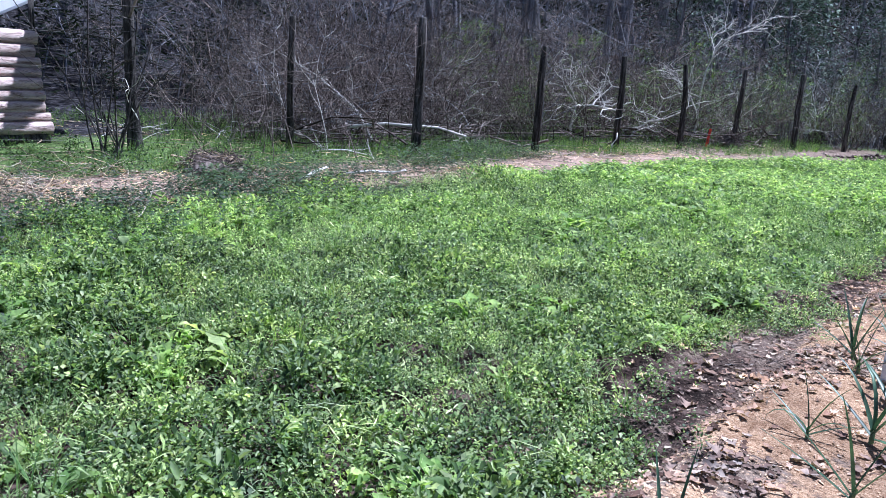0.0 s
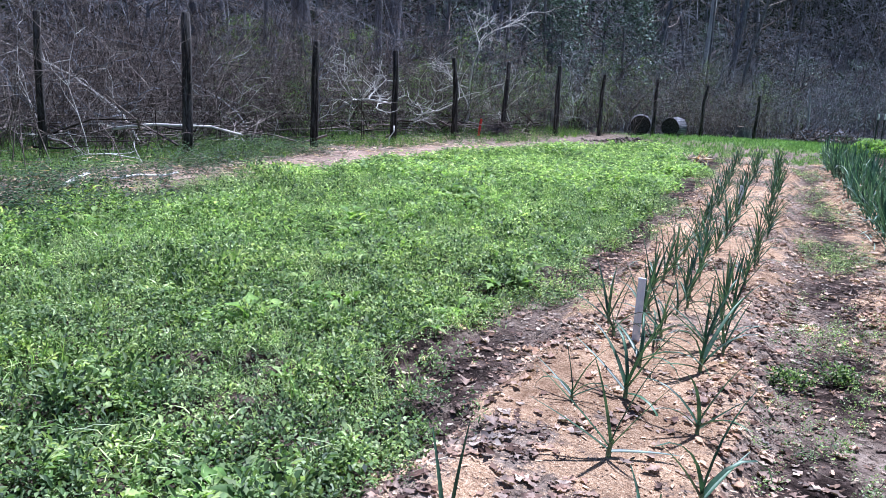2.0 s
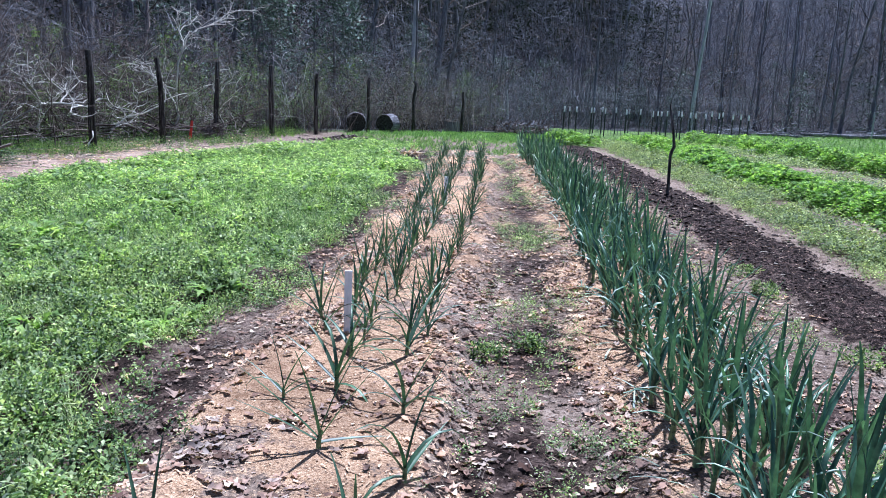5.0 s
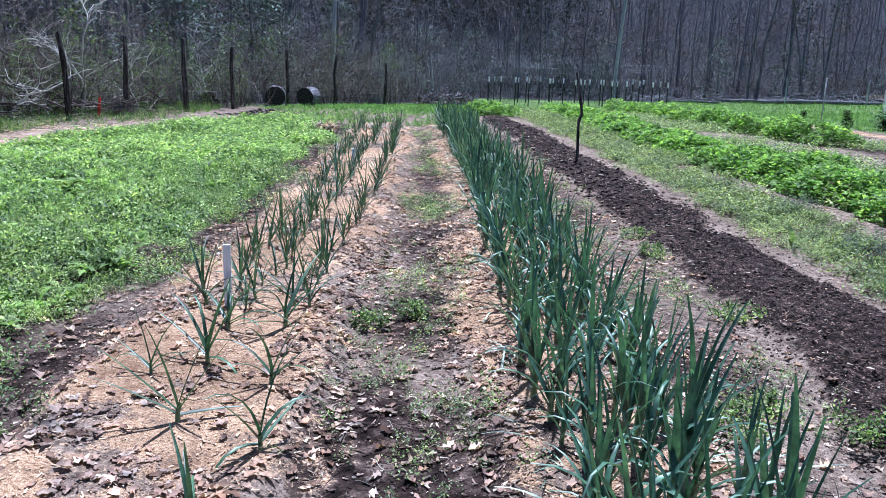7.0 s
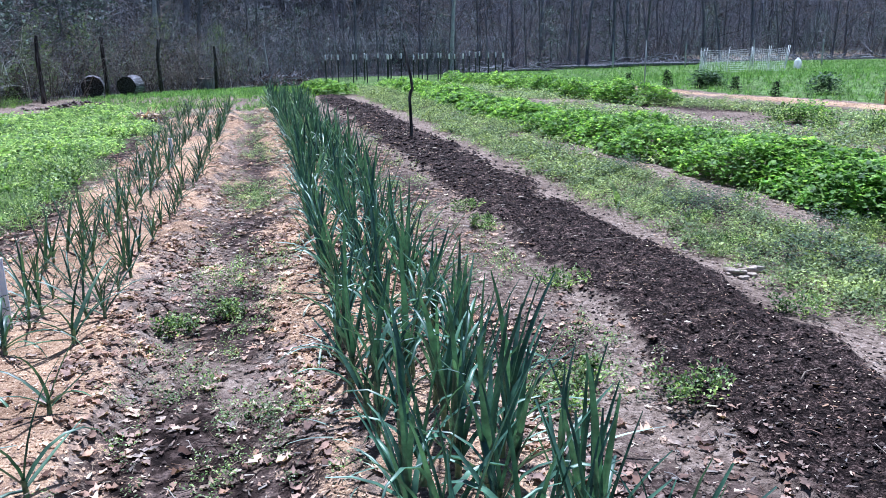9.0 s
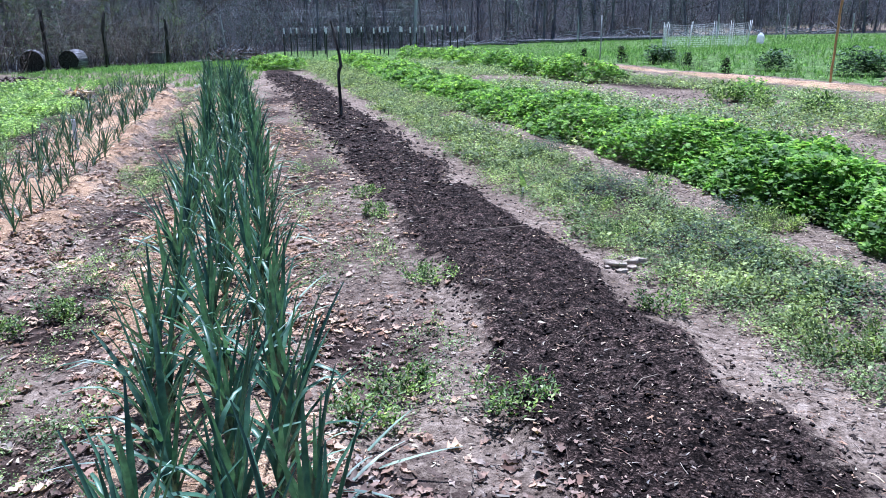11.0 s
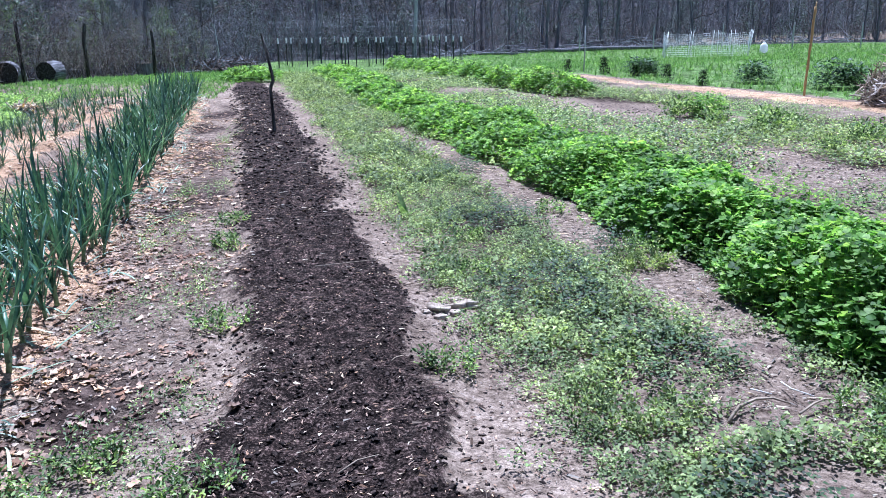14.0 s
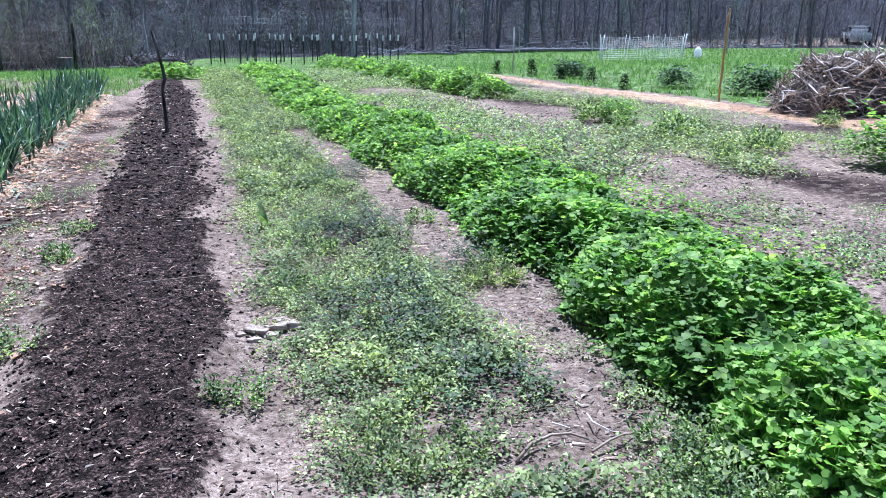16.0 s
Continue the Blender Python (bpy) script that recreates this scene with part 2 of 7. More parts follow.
M_BARK = rough_mat("bark", [(0.36, (0.05, 0.047, 0.053)), (0.5, (0.15, 0.143, 0.157)), (0.64, (0.32, 0.31, 0.335))], 5, bump=1.0, dist=0.05, stretch=(4, 4, 0.6), island=1.1)
M_TRUNK = rough_mat("grey_trunk", [(0.34, (0.062, 0.062, 0.073)), (0.5, (0.175, 0.174, 0.20)), (0.66, (0.37, 0.368, 0.41))], 3, bump=0.6, dist=0.03, stretch=(3, 3, 0.5), island=0.9)
M_BARK_PALE = rough_mat("pale_bark", [(0.3, (0.26, 0.255, 0.265)), (0.5, (0.46, 0.455, 0.47)), (0.7, (0.66, 0.65, 0.66))], 4, bump=0.4, dist=0.02, stretch=(3, 3, 0.6))
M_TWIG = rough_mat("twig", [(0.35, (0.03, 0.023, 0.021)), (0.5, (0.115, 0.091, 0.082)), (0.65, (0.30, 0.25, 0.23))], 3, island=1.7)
M_TWIG_WHITE = rough_mat("bleached_branch", [(0.3, (0.46, 0.43, 0.41)), (0.5, (0.64, 0.61, 0.58)), (0.7, (0.78, 0.75, 0.72))], 4, island=0.4)
M_TWIG_GREY = rough_mat("weathered_stalk", [(0.3, (0.36, 0.305, 0.28)), (0.5, (0.56, 0.49, 0.455)), (0.7, (0.72, 0.65, 0.61))], 4, island=0.5)
M_POST = rough_mat("weathered_post", [(0.38, (0.014, 0.012, 0.012)), (0.5, (0.045, 0.04, 0.038)), (0.62, (0.15, 0.135, 0.13))], 6, bump=0.9, dist=0.02, stretch=(5, 5, 0.5), rand=0.5)
M_LOGWALL = rough_mat("peeled_log", [(0.38, (0.22, 0.14, 0.125)), (0.48, (0.56, 0.42, 0.385)), (0.64, (0.76, 0.63, 0.59))], 5, bump=1.0, dist=0.04, stretch=(4, 0.8, 6), rand=0.3)
M_CUT = rough_mat("cut_wood", [(0.3, (0.16, 0.12, 0.09)), (0.6, (0.34, 0.27, 0.21)), (0.8, (0.5, 0.42, 0.34))], 6)
M_CLOD = rough_mat("soil_clod", [(0.38, (0.008, 0.0056, 0.005)), (0.5, (0.025, 0.017, 0.015)), (0.62, (0.08, 0.057, 0.05))], 30, bump=0.6, island=0.8)
M_CLOD_DRY = rough_mat("dry_clod", [(0.38, (0.035, 0.024, 0.021)), (0.5, (0.10, 0.072, 0.063)), (0.62, (0.26, 0.20, 0.18))], 20, bump=0.6, island=1.2)
M_CRUMB = rough_mat("dirt_crumb", [(0.38, (0.08, 0.058, 0.049)), (0.5, (0.21, 0.158, 0.135)), (0.62, (0.40, 0.325, 0.285))], 30, bump=0.5, island=1.3)
M_SAWBIT = rough_mat("wood_shaving", [(0.35, (0.30, 0.18, 0.105)), (0.5, (0.52, 0.345, 0.22)), (0.65, (0.74, 0.55, 0.39))], 20, bump=0.3, island=0.9)
M_WIRE = rough_mat("galvanised_wire", [(0.3, (0.10, 0.11, 0.125)), (0.7, (0.20, 0.215, 0.24))], 10, rough=0.7, bump=0.05, metal=0.3)
M_RUST = rough_mat("dull_fence_wire", [(0.3, (0.10, 0.09, 0.085)), (0.7, (0.25, 0.24, 0.23))], 10, rough=0.6, bump=0.05, metal=0.4)
M_TPOST = rough_mat("t_post_paint", [(0.3, (0.008, 0.011, 0.010)), (0.7, (0.02, 0.026, 0.024))], 8, rough=0.55, bump=0.1)
M_WHITE = rough_mat("white_paint", [(0.25, (0.78, 0.78, 0.79)), (0.6, (0.86, 0.86, 0.87))], 12, rough=0.5, bump=0.08)
def plastic_mat(name, col):
    """Thin white plastic that lets some light through."""
    m, t, p, link = nodes_of(name)
    c = ramp_node(t, noise_node(t, 9.0, 4), [(0.3, tuple(v * 0.92 for v in col)), (0.7, col)])
    link(c, p.inputs["Base Color"])
    p.inputs["Roughness"].default_value = 0.45
    tr = t.nodes.new("ShaderNodeBsdfTranslucent")
    link(c, tr.inputs["Color"])
    ms = t.nodes.new("ShaderNodeMixShader")
    ms.inputs[0].default_value = 0.5
    link(p.outputs[0], ms.inputs[1])
    link(tr.outputs[0], ms.inputs[2])
    link(ms.outputs[0], t.nodes["Material Output"].inputs["Surface"])
    return m


M_PLASTIC = plastic_mat("white_plastic", (0.92, 0.92, 0.94))
M_STAKE = rough_mat("whitewashed_stake", [(0.25, (0.62, 0.62, 0.66)), (0.5, (0.82, 0.82, 0.86)), (0.85, (0.86, 0.86, 0.88))], 14, rough=0.7, bump=0.2, stretch=(4, 4, 0.5))
M_STONE = rough_mat("pale_stone", [(0.35, (0.15, 0.11, 0.085)), (0.5, (0.34, 0.27, 0.215)), (0.65, (0.54, 0.46, 0.385))], 12, bump=0.5, dist=0.01, rand=0.35)
M_BAMBOO = rough_mat("bamboo", [(0.25, (0.34, 0.20, 0.07)), (0.6, (0.52, 0.33, 0.13)), (0.85, (0.62, 0.44, 0.2))], 5, rough=0.45, bump=0.1, stretch=(3, 3, 0.4))
M_RED = rough_mat("red_flag_tape", [(0.25, (0.55, 0.03, 0.02)), (0.7, (0.78, 0.07, 0.05))], 9, rough=0.5, bump=0.1)
M_ROOF = rough_mat("metal_roof", [(0.25, (0.42, 0.42, 0.42)), (0.7, (0.66, 0.66, 0.65))], 3, rough=0.4, bump=0.1, metal=0.4, stretch=(1, 6, 1))

# ---------------- plan: edges of the beds, x at a given y ----------------
def plan(*yx):
    ys, xs = [p[0] for p in yx], [p[1] for p in yx]
    return lambda y: np.interp(y, ys, xs)


green_r = plan((0, -1.65), (3.2, -1.6), (3.7, -1.52), (4.1, -1.93), (4.8, -2.0), (6.1, -2.12), (7.4, -2.08), (9.6, -2.16), (12, -2.3), (16, -2.6), (19.5, -3.2))
green_l = plan((-2, -6.7), (3, -6.75), (5.5, -6.95), (8.7, -6.85), (11, -6.85), (12.4, -6.6), (16.9, -5.7), (19, -4.5), (20, -3.4))
straw_l = plan((1, -8.3), (5, -8.6), (7, -8.3), (8, -8.1), (10.6, -8.0), (12.7, -8.1), (15, -7.4), (17, -6.7), (19, -5.3))
onion_l = plan((1, -1.45), (3.6, -1.52), (5, -1.62), (11, -1.95), (18.5, -2.45))
onion_r = plan((1, -0.4), (3.5, -0.45), (7.2, -0.53), (8.8, -0.6), (15.5, -0.98), (18.5, -1.4))
row_a = plan((2, -1.1), (4, -1.17), (5, -1.24), (9.85, -1.48), (15.4, -1.99), (18, -2.2))
row_b = plan((2, -0.72), (3.58, -0.87), (4.56, -1.01), (10, -1.24), (15.2, -1.62), (18, -1.8))
row_c = plan((2, -0.45), (3.6, -0.53), (4.0, -0.61), (5.2, -0.75), (10.3, -0.9), (15.4, -1.27), (18, -1.45))
leek_l = plan((2, 0.82), (3.2, 0.70), (4.6, 0.54), (5.8, 0.45), (9.8, 0.22), (18.5, -0.68))
leek_r = plan((2, 1.26), (3.4, 1.12), (4, 1.06), (5.35, 0.90), (7.75, 0.78), (11.4, 0.52), (18.5, -0.15))
soil_l = plan((-1, 2.1), (3.6, 2.0), (4.7, 1.95), (5.9, 1.90), (7.1, 1.81), (8, 1.70), (9.7, 1.58), (12.1, 1.28), (16, 0.93), (21.5, 0.29))
soil_r = plan((-1, 3.1), (3.5, 3.02), (4.1, 2.91), (4.8, 2.90), (5.6, 2.90), (6.7, 2.74), (8.2, 2.61), (10.4, 2.42), (12.75, 2.14), (15.8, 1.78), (18.7, 1.45), (23, 0.75))
weed_l = plan((-1, 3.7), (4.5, 3.39), (5.8, 3.18), (7.87, 3.02), (15.6, 2.33), (27.8, 0.82))
clover_l = plan((2, 4.85), (4.0, 4.82), (4.6, 4.84), (5.65, 4.74), (7.8, 4.56), (11.8, 3.93), (15.5, 3.26), (26.5, 1.97))
clover_r = plan((2, 7.5), (5.7, 6.95), (9.2, 6.5), (14.4, 5.6), (18, 4.7), (26.5, 3.3))
clover2_l = plan((17, 6.95), (21.2, 6.0), (29.3, 4.5))
chip_l = plan((5, 12.0), (11.1, 11.2), (13, 10.9), (15.5, 10.2), (19, 9.2), (24, 8.3))
chip_r = plan((5, 14.6), (11.9, 12.6), (14.3, 11.4), (16.4, 10.9), (19.2, 9.8), (24, 8.9))


def smooth(a, b, v):
    u = np.clip((v - a) / (b - a), 0, 1)
    return u * u * (3 - 2 * u)


def band(x, lo, hi, soft=0.08):
    """1 between two edges, 0.5 on them."""
    return np.clip(0.5 + np.minimum(x - lo, hi - x) / (2 * soft), 0, 1)


def wave(x, y, s, seed):
    """Cheap smooth noise in about -1..1 from a few sines."""
    r = np.random.RandomState(seed)
    v = 0
    for k in range(7):
        a, f, ph = r.uniform(0, 6.28), s * r.uniform(0.6, 1.9), r.uniform(0, 6.28)
        v = v + np.sin((x * np.cos(a) + y * np.sin(a)) * f + ph)
    return v / 3.5


def wood_edge(x, y):
    """Metres past the edge of the wood (negative in the garden)."""
    left = -9.3 - x + 0.36 * np.clip(y - 14, 0, 40) + 0.25 * np.clip(6 - y, 0, 60)
    far = (y - 43.5 - 0.18 * (x - 12)) * 0.95
    right = x - 46
    return np.maximum(np.maximum(left, far), right)


def base_height(x, y):
    x, y = np.asarray(x, float), np.asarray(y, float)
    z = 0.020 * np.log1p(np.exp(np.clip((x - 5) * 1.2, -30, 30))) / 1.2
    z = np.minimum(z, 0.35)
    z = z - 0.45 * smooth(22, 37, y)
    d = np.clip(wood_edge(x, y) - 3, 0, None)
    z = z + np.minimum(0.24 * d * smooth(0, 20, d), 60)
    return z


def zones(x, y):
    """How far a place lies in each bed, with wandering edges."""
    x, y = np.asarray(x, float), np.asarray(y, float)
    x = x + 0.06 * wave(x, y, 2.4, 60) + 0.055 * wave(x, y, 5.5, 61) + 0.035 * wave(x, y, 14.0, 62)
    in_on = band(x, onion_l(y), onion_r(y), 0.12) * band(y, -2, 18.6, 0.3)
    in_lk = band(x, leek_l(y) - 0.34, leek_r(y) + 0.22, 0.16) * band(y, -2, 18.8, 0.3)
    in_soil = band(x, soil_l(y), soil_r(y), 0.10) * band(y, -3, 22.8, 0.4)
    in_green = band(x, green_l(y), green_r(y), 0.2) * band(y, -6, 19.8, 0.4)
    in_chip = band(x, chip_l(y), chip_r(y), 0.2) * band(y, 3, 24, 0.5)
    in_straw = band(x, straw_l(y), green_l(y) + 0.1, 0.2) * band(y, 0.5, 18, 0.8)
    return in_on, in_lk, in_soil, in_green, in_chip, in_straw


def bare(x, y):
    """1 on the bare strips of the fallow bed, 0 where weeds grow."""
    a = np.exp(-((x - 7.75 + 0.10 * (y - 6.6)) / 0.5) ** 2) * smooth(3.5, 5, y) * (1 - smooth(9.9, 10.9, y))
    b = np.exp(-((x - 9.35 + 0.30 * (y - 9)) / 0.75) ** 2) * smooth(6.0, 7, y) * (1 - smooth(10.3, 11.0, y)) * np.clip(0.75 + 0.5 * wave(x, y, 1.6, 71), 0, 1)
    c = np.exp(-((x - 7.25 + 0.32 * (y - 15.0)) / 0.75) ** 2) * smooth(12.0, 13.0, y) * (1 - smooth(17.0, 18.4, y))
    d = np.exp(-(((x - 4.35) / 0.5) ** 2 + ((y - 4.3) / 0.32) ** 2)) + np.exp(-(((x - 4.3 + 0.1 * (y - 7.5)) / 0.22) ** 2 + ((y - 7.6) / 1.6) ** 2))
    e = band(x, clover_l(y) - 0.5, clover_l(y) + 0.02, 0.1) * smooth(4.6, 5.4, y) * (1 - smooth(14, 17, y)) * np.clip(0.55 + 0.7 * wave(x, y, 0.9, 19), 0, 1)
    return np.clip(a + b + c + d + e, 0, 1)


def chickweed_cover(x, y):
    """How densely chickweed grows between the bare path and the clover, in ragged patches."""
    p = 0.47 + 0.45 * wave(x, y, 1.7, 52) + 0.5 * wave(x, y, 5.2, 53) + 0.3 * wave(x, y, 12.0, 54) + 0.42 * wave(x, y, 24.0, 55)
    return (1 - bare(x, y)) * band(x, weed_l(y) - 0.06, clover_l(y) + 0.1, 0.17) * smooth(0.12, 0.32, p) * (y < 27)


def bed_edges(x, y):
    """Where litter drifts up: along the edges of the mulched beds."""
    a = np.exp(-((x - onion_r(y) - 0.05) / 0.2) ** 2) + np.exp(-((x - onion_l(y)) / 0.17) ** 2) * 0.8 + np.exp(-((x - leek_l(y) + 0.24) / 0.17) ** 2) + 0.8 * np.exp(-((x - leek_r(y) - 0.22) / 0.17) ** 2)
    return a * np.clip(0.65 + 0.6 * wave(x, y, 2.1, 201), 0.05, 1)


def litter_drifts(x, y):
    """Drifts of dead leaves on the sawdust, 0..1."""
    return smooth(0.0, 0.5, wave(x, y, 3.4, 86) + 0.45 * wave(x, y, 10.0, 89)) * band(x, onion_l(y), onion_r(y), 0.1) + 0.6 * smooth(0.2, 0.8, wave(x, y, 3.0, 87)) * band(x, leek_l(y) - 0.4, leek_r(y) + 0.2, 0.1)


def height(x, y):
    """Ground with its raised beds."""
    x, y = np.asarray(x, float), np.asarray(y, float)
    on, lk, so, gr, ch, st = zones(x, y)
    z = base_height(x, y) + 0.09 * smooth(0, 1, on) + 0.06 * smooth(0, 1, lk) + 0.05 * smooth(0, 1, so)
    z = z + 0.012 * wave(x, y, 3.0, 3) + 0.006 * wave(x, y, 9.0, 4)
    z = z + 0.006 * wave(x, y, 21.0, 7) * (1 - st) + 0.016 * on * wave(x, y, 5.2, 9)
    z = z + gr * (0.045 * wave(x, y, 3.4, 91) + 0.035 * wave(x, y, 8.5, 92))
    z = z + so * (0.014 * wave(x, y, 18.0, 5) + 0.011 * wave(x, y, 39.0, 6))
    z = z + 0.03 * st * (1 + wave(x, y, 4.0, 8)) + 0.02 * ch
    return z


def part(name, data, material, parent=None, label=""):
    """One mesh object, from (verts, faces) or a bmesh, under its thing."""
    me = bpy.data.meshes.new(name)
    if isinstance(data, tuple):
        v, f = np.asarray(data[0], np.float32), data[1]
        if isinstance(f, np.ndarray):
            k = f.shape[1]
            me.vertices.add(len(v))
            me.vertices.foreach_set("co", v.ravel())
            me.loops.add(f.size)
            me.loops.foreach_set("vertex_index", f.astype(np.int32).ravel())
            me.polygons.add(len(f))
            me.polygons.foreach_set("loop_start", np.arange(0, f.size, k, dtype=np.int32))
            me.update(calc_edges=True)
        else:
            me.from_pydata(v.tolist(), [], f)
    else:
        data.to_mesh(me)
        data.free()
    me.materials.append(material)
    ob = new(name, me)
    if parent:
        ob.parent = parent
    if label:
        ob["label"] = label
    return ob


def shade_smooth(ob):
    ob.data.polygons.foreach_set("use_smooth", [True] * len(ob.data.polygons))
    return ob


def thing(name, m, label, category, group=""):
    ob = new(name)
    ob.empty_display_size = 0.1
    ob.matrix_basis = m
    return tagged(ob, label, category, group)


# ---------------- mesh pieces as arrays: (verts, quads) ----------------
def join(pieces):
    vs, fs, n = [], [], 0
    for v, f in pieces:
        vs.append(v)
        fs.append(f + n)
        n += len(v)
    return np.concatenate(vs), np.concatenate(fs)


def tube(points, radii, sides=5, cap=True):
    """A tapered tube along points; the ends close to quads of no width."""
    p = np.asarray(points, float)
    r = np.asarray(radii, float)
    d = np.gradient(p, axis=0)
    d /= np.linalg.norm(d, axis=1)[:, None] + 1e-9
    ref = np.where(np.abs(d[:, 2:3]) < 0.9, [[0, 0, 1.0]], [[1.0, 0, 0]])
    a = np.cross(d, ref)
    a /= np.linalg.norm(a, axis=1)[:, None] + 1e-9
    b = np.cross(d, a)
    ang = np.arange(sides) * 2 * np.pi / sides
    ring = a[:, None] * np.cos(ang)[None, :, None] + b[:, None] * np.sin(ang)[None, :, None]
    v = (p[:, None] + ring * r[:, None, None]).reshape(-1, 3)
    n = len(p)
    i, j = np.meshgrid(np.arange(n - 1), np.arange(sides), indexing="ij")
    k = (j + 1) % sides
    f = np.stack([i * sides + j, i * sides + k, (i + 1) * sides + k, (i + 1) * sides + j], -1).reshape(-1, 4)
    if cap:
        v = np.concatenate([v, p[[0, -1]]])
        e0, e1 = len(v) - 2, len(v) - 1
        c0 = [[e0, (q + 1) % sides, q, e0] for q in range(0)]
        tops = [[e1, (n - 1) * sides + q, (n - 1) * sides + (q + 1) % sides, (n - 1) * sides + (q + 2) % sides] for q in range(0, sides - 1, 2)]
        bots = [[e0, (q + 2) % sides, (q + 1) % sides, q] for q in range(0, sides - 1, 2)]
        if sides % 2:
            tops.append([e1, (n - 1) * sides + sides - 1, (n - 1) * sides, e1])
            bots.append([e0, 0, sides - 1, e0])
            tops, bots = tops[:-1], bots[:-1]
        f = np.concatenate([f, np.array(tops + bots + c0)])
    return v, f


def blade(length, width, bend, lift, segs=4, fold=0.25, tip=0.05):
    """A strap leaf from the origin: rises at the angle lift and bends over; two quads across with a fold."""
    s = np.linspace(0, 1, segs + 1)
    ang = lift - bend * s ** 1.5
    step = length / segs
    y = np.concatenate([[0], np.cumsum(np.cos(ang[:-1]) * step)])
    z = np.concatenate([[0], np.cumsum(np.sin(ang[:-1]) * step)])
    w = width * np.clip(np.minimum(1.0, (1.08 - s) ** 0.7), tip, 1) * np.where(s < 0.12, 0.8, 1)
    nx, nz = -np.sin(ang), np.cos(ang)
    v = []
    for k in range(segs + 1):
        v += [(-w[k] / 2, y[k] + nx[k] * fold * w[k], z[k] + nz[k] * fold * w[k]), (0, y[k], z[k]), (w[k] / 2, y[k] + nx[k] * fold * w[k], z[k] + nz[k] * fold * w[k])]
    f = []
    for k in range(segs):
        a = 3 * k
        f += [(a, a + 1, a + 4, a + 3), (a + 1, a + 2, a + 5, a + 4)]
    return np.array(v), np.array(f)


def strip(length, width, bend, lift, segs=2):
    """A grass blade: one quad across, narrowing to its tip."""
    v, f = blade(length, width, bend, lift, segs, 0.0)
    keep = [k for k in range(len(v)) if k % 3 != 1]
    return v[keep], np.array([(2 * k, 2 * k + 1, 2 * k + 3, 2 * k + 2) for k in range(segs)])


def flat_leaf(length, width, lift=0.4, cup=0.15, stalk=0.5):
    """A small folded leaf, on the end of a short unseen stalk."""
    c, s = math.cos(lift), math.sin(lift)
    prof = [(0, 0, 0), (-width / 2, length * 0.55, cup * width), (0, length, -0.1 * length), (width / 2, length * 0.55, cup * width)]
    o = stalk * length
    v = np.array([(x, (y + o) * c - z * s, (y + o) * s + z * c) for x, y, z in prof])
    return v, np.array([(0, 3, 2, 1)])


def oval_leaf(length, width, lift=0.4, cup=0.2, stalk=0.5):
    """A rounded leaf of two halves, folded a little along its rib."""
    c, s = math.cos(lift), math.sin(lift)
    prof = [(0, 0, 0), (-0.42, 0.3, 0.16), (-0.40, 0.72, 0.14), (0, 1, -0.12), (0.40, 0.72, 0.14), (0.42, 0.3, 0.16)]
    o = stalk * length
    v = np.array([(x * width * 1.2, (y * length + o) * c - z * cup * length * s * 4, (y * length + o) * s + z * cup * length * c * 4) for x, y, z in prof])
    return v, np.array([(0, 3, 2, 1), (0, 5, 4, 3)])


def turn_z(v, a):
    c, s = math.cos(a), math.sin(a)
    return np.stack([v[:, 0] * c - v[:, 1] * s, v[:, 0] * s + v[:, 1] * c, v[:, 2]], 1)


def scatter(templates, x, y, z, size, seed, lean=0.15, stretch=0.0):
    """Copies of the templates merged into one mesh, each turned, leaned and scaled."""
    r = np.random.RandomState(seed)
    n = len(x)
    pick = r.randint(len(templates), size=n)
    yaw, lx, ly = r.uniform(0, 6.283, n), r.normal(0, lean, n), r.normal(0, lean, n)
    tall = 1 + r.uniform(-stretch, stretch, n)
    pieces = []
    for k, (tv, tf) in enumerate(templates):
        m = np.nonzero(pick == k)[0]
        if not len(m):
            continue
        c, s = np.cos(yaw[m])[:, None], np.sin(yaw[m])[:, None]
        px = (tv[None, :, 0] * c - tv[None, :, 1] * s)
        py = (tv[None, :, 0] * s + tv[None, :, 1] * c)
        pz = tv[None, :, 2] * tall[m][:, None] + 0 * px
        px, py = px + pz * lx[m][:, None], py + pz * ly[m][:, None]
        sc = np.asarray(size)[m][:, None] if np.ndim(size) else size
        v = np.stack([px * sc + x[m][:, None], py * sc + y[m][:, None], pz * sc + z[m][:, None]], -1).reshape(-1, 3)
        f = (tf[None] + (np.arange(len(m)) * len(tv))[:, None, None]).reshape(-1, tf.shape[1])
        pieces.append((v, f))
    return join(pieces)


def sow(count, x0, x1, y0, y1, seed, keep=None):
    """Random places in a rectangle, thinned by keep(x, y) in 0..1."""
    r = np.random.RandomState(seed)
    x, y = r.uniform(x0, x1, count), r.uniform(y0, y1, count)
    if keep is not None:
        m = r.uniform(0, 1, count) < keep(x, y)
        x, y = x[m], y[m]
    return x, y


# ---------------- ground ----------------
def steps(*spans):
    out = []
    for a, b, d in spans:
        out += list(np.arange(a, b - 1e-6, d))
    return out + [spans[-1][1]]


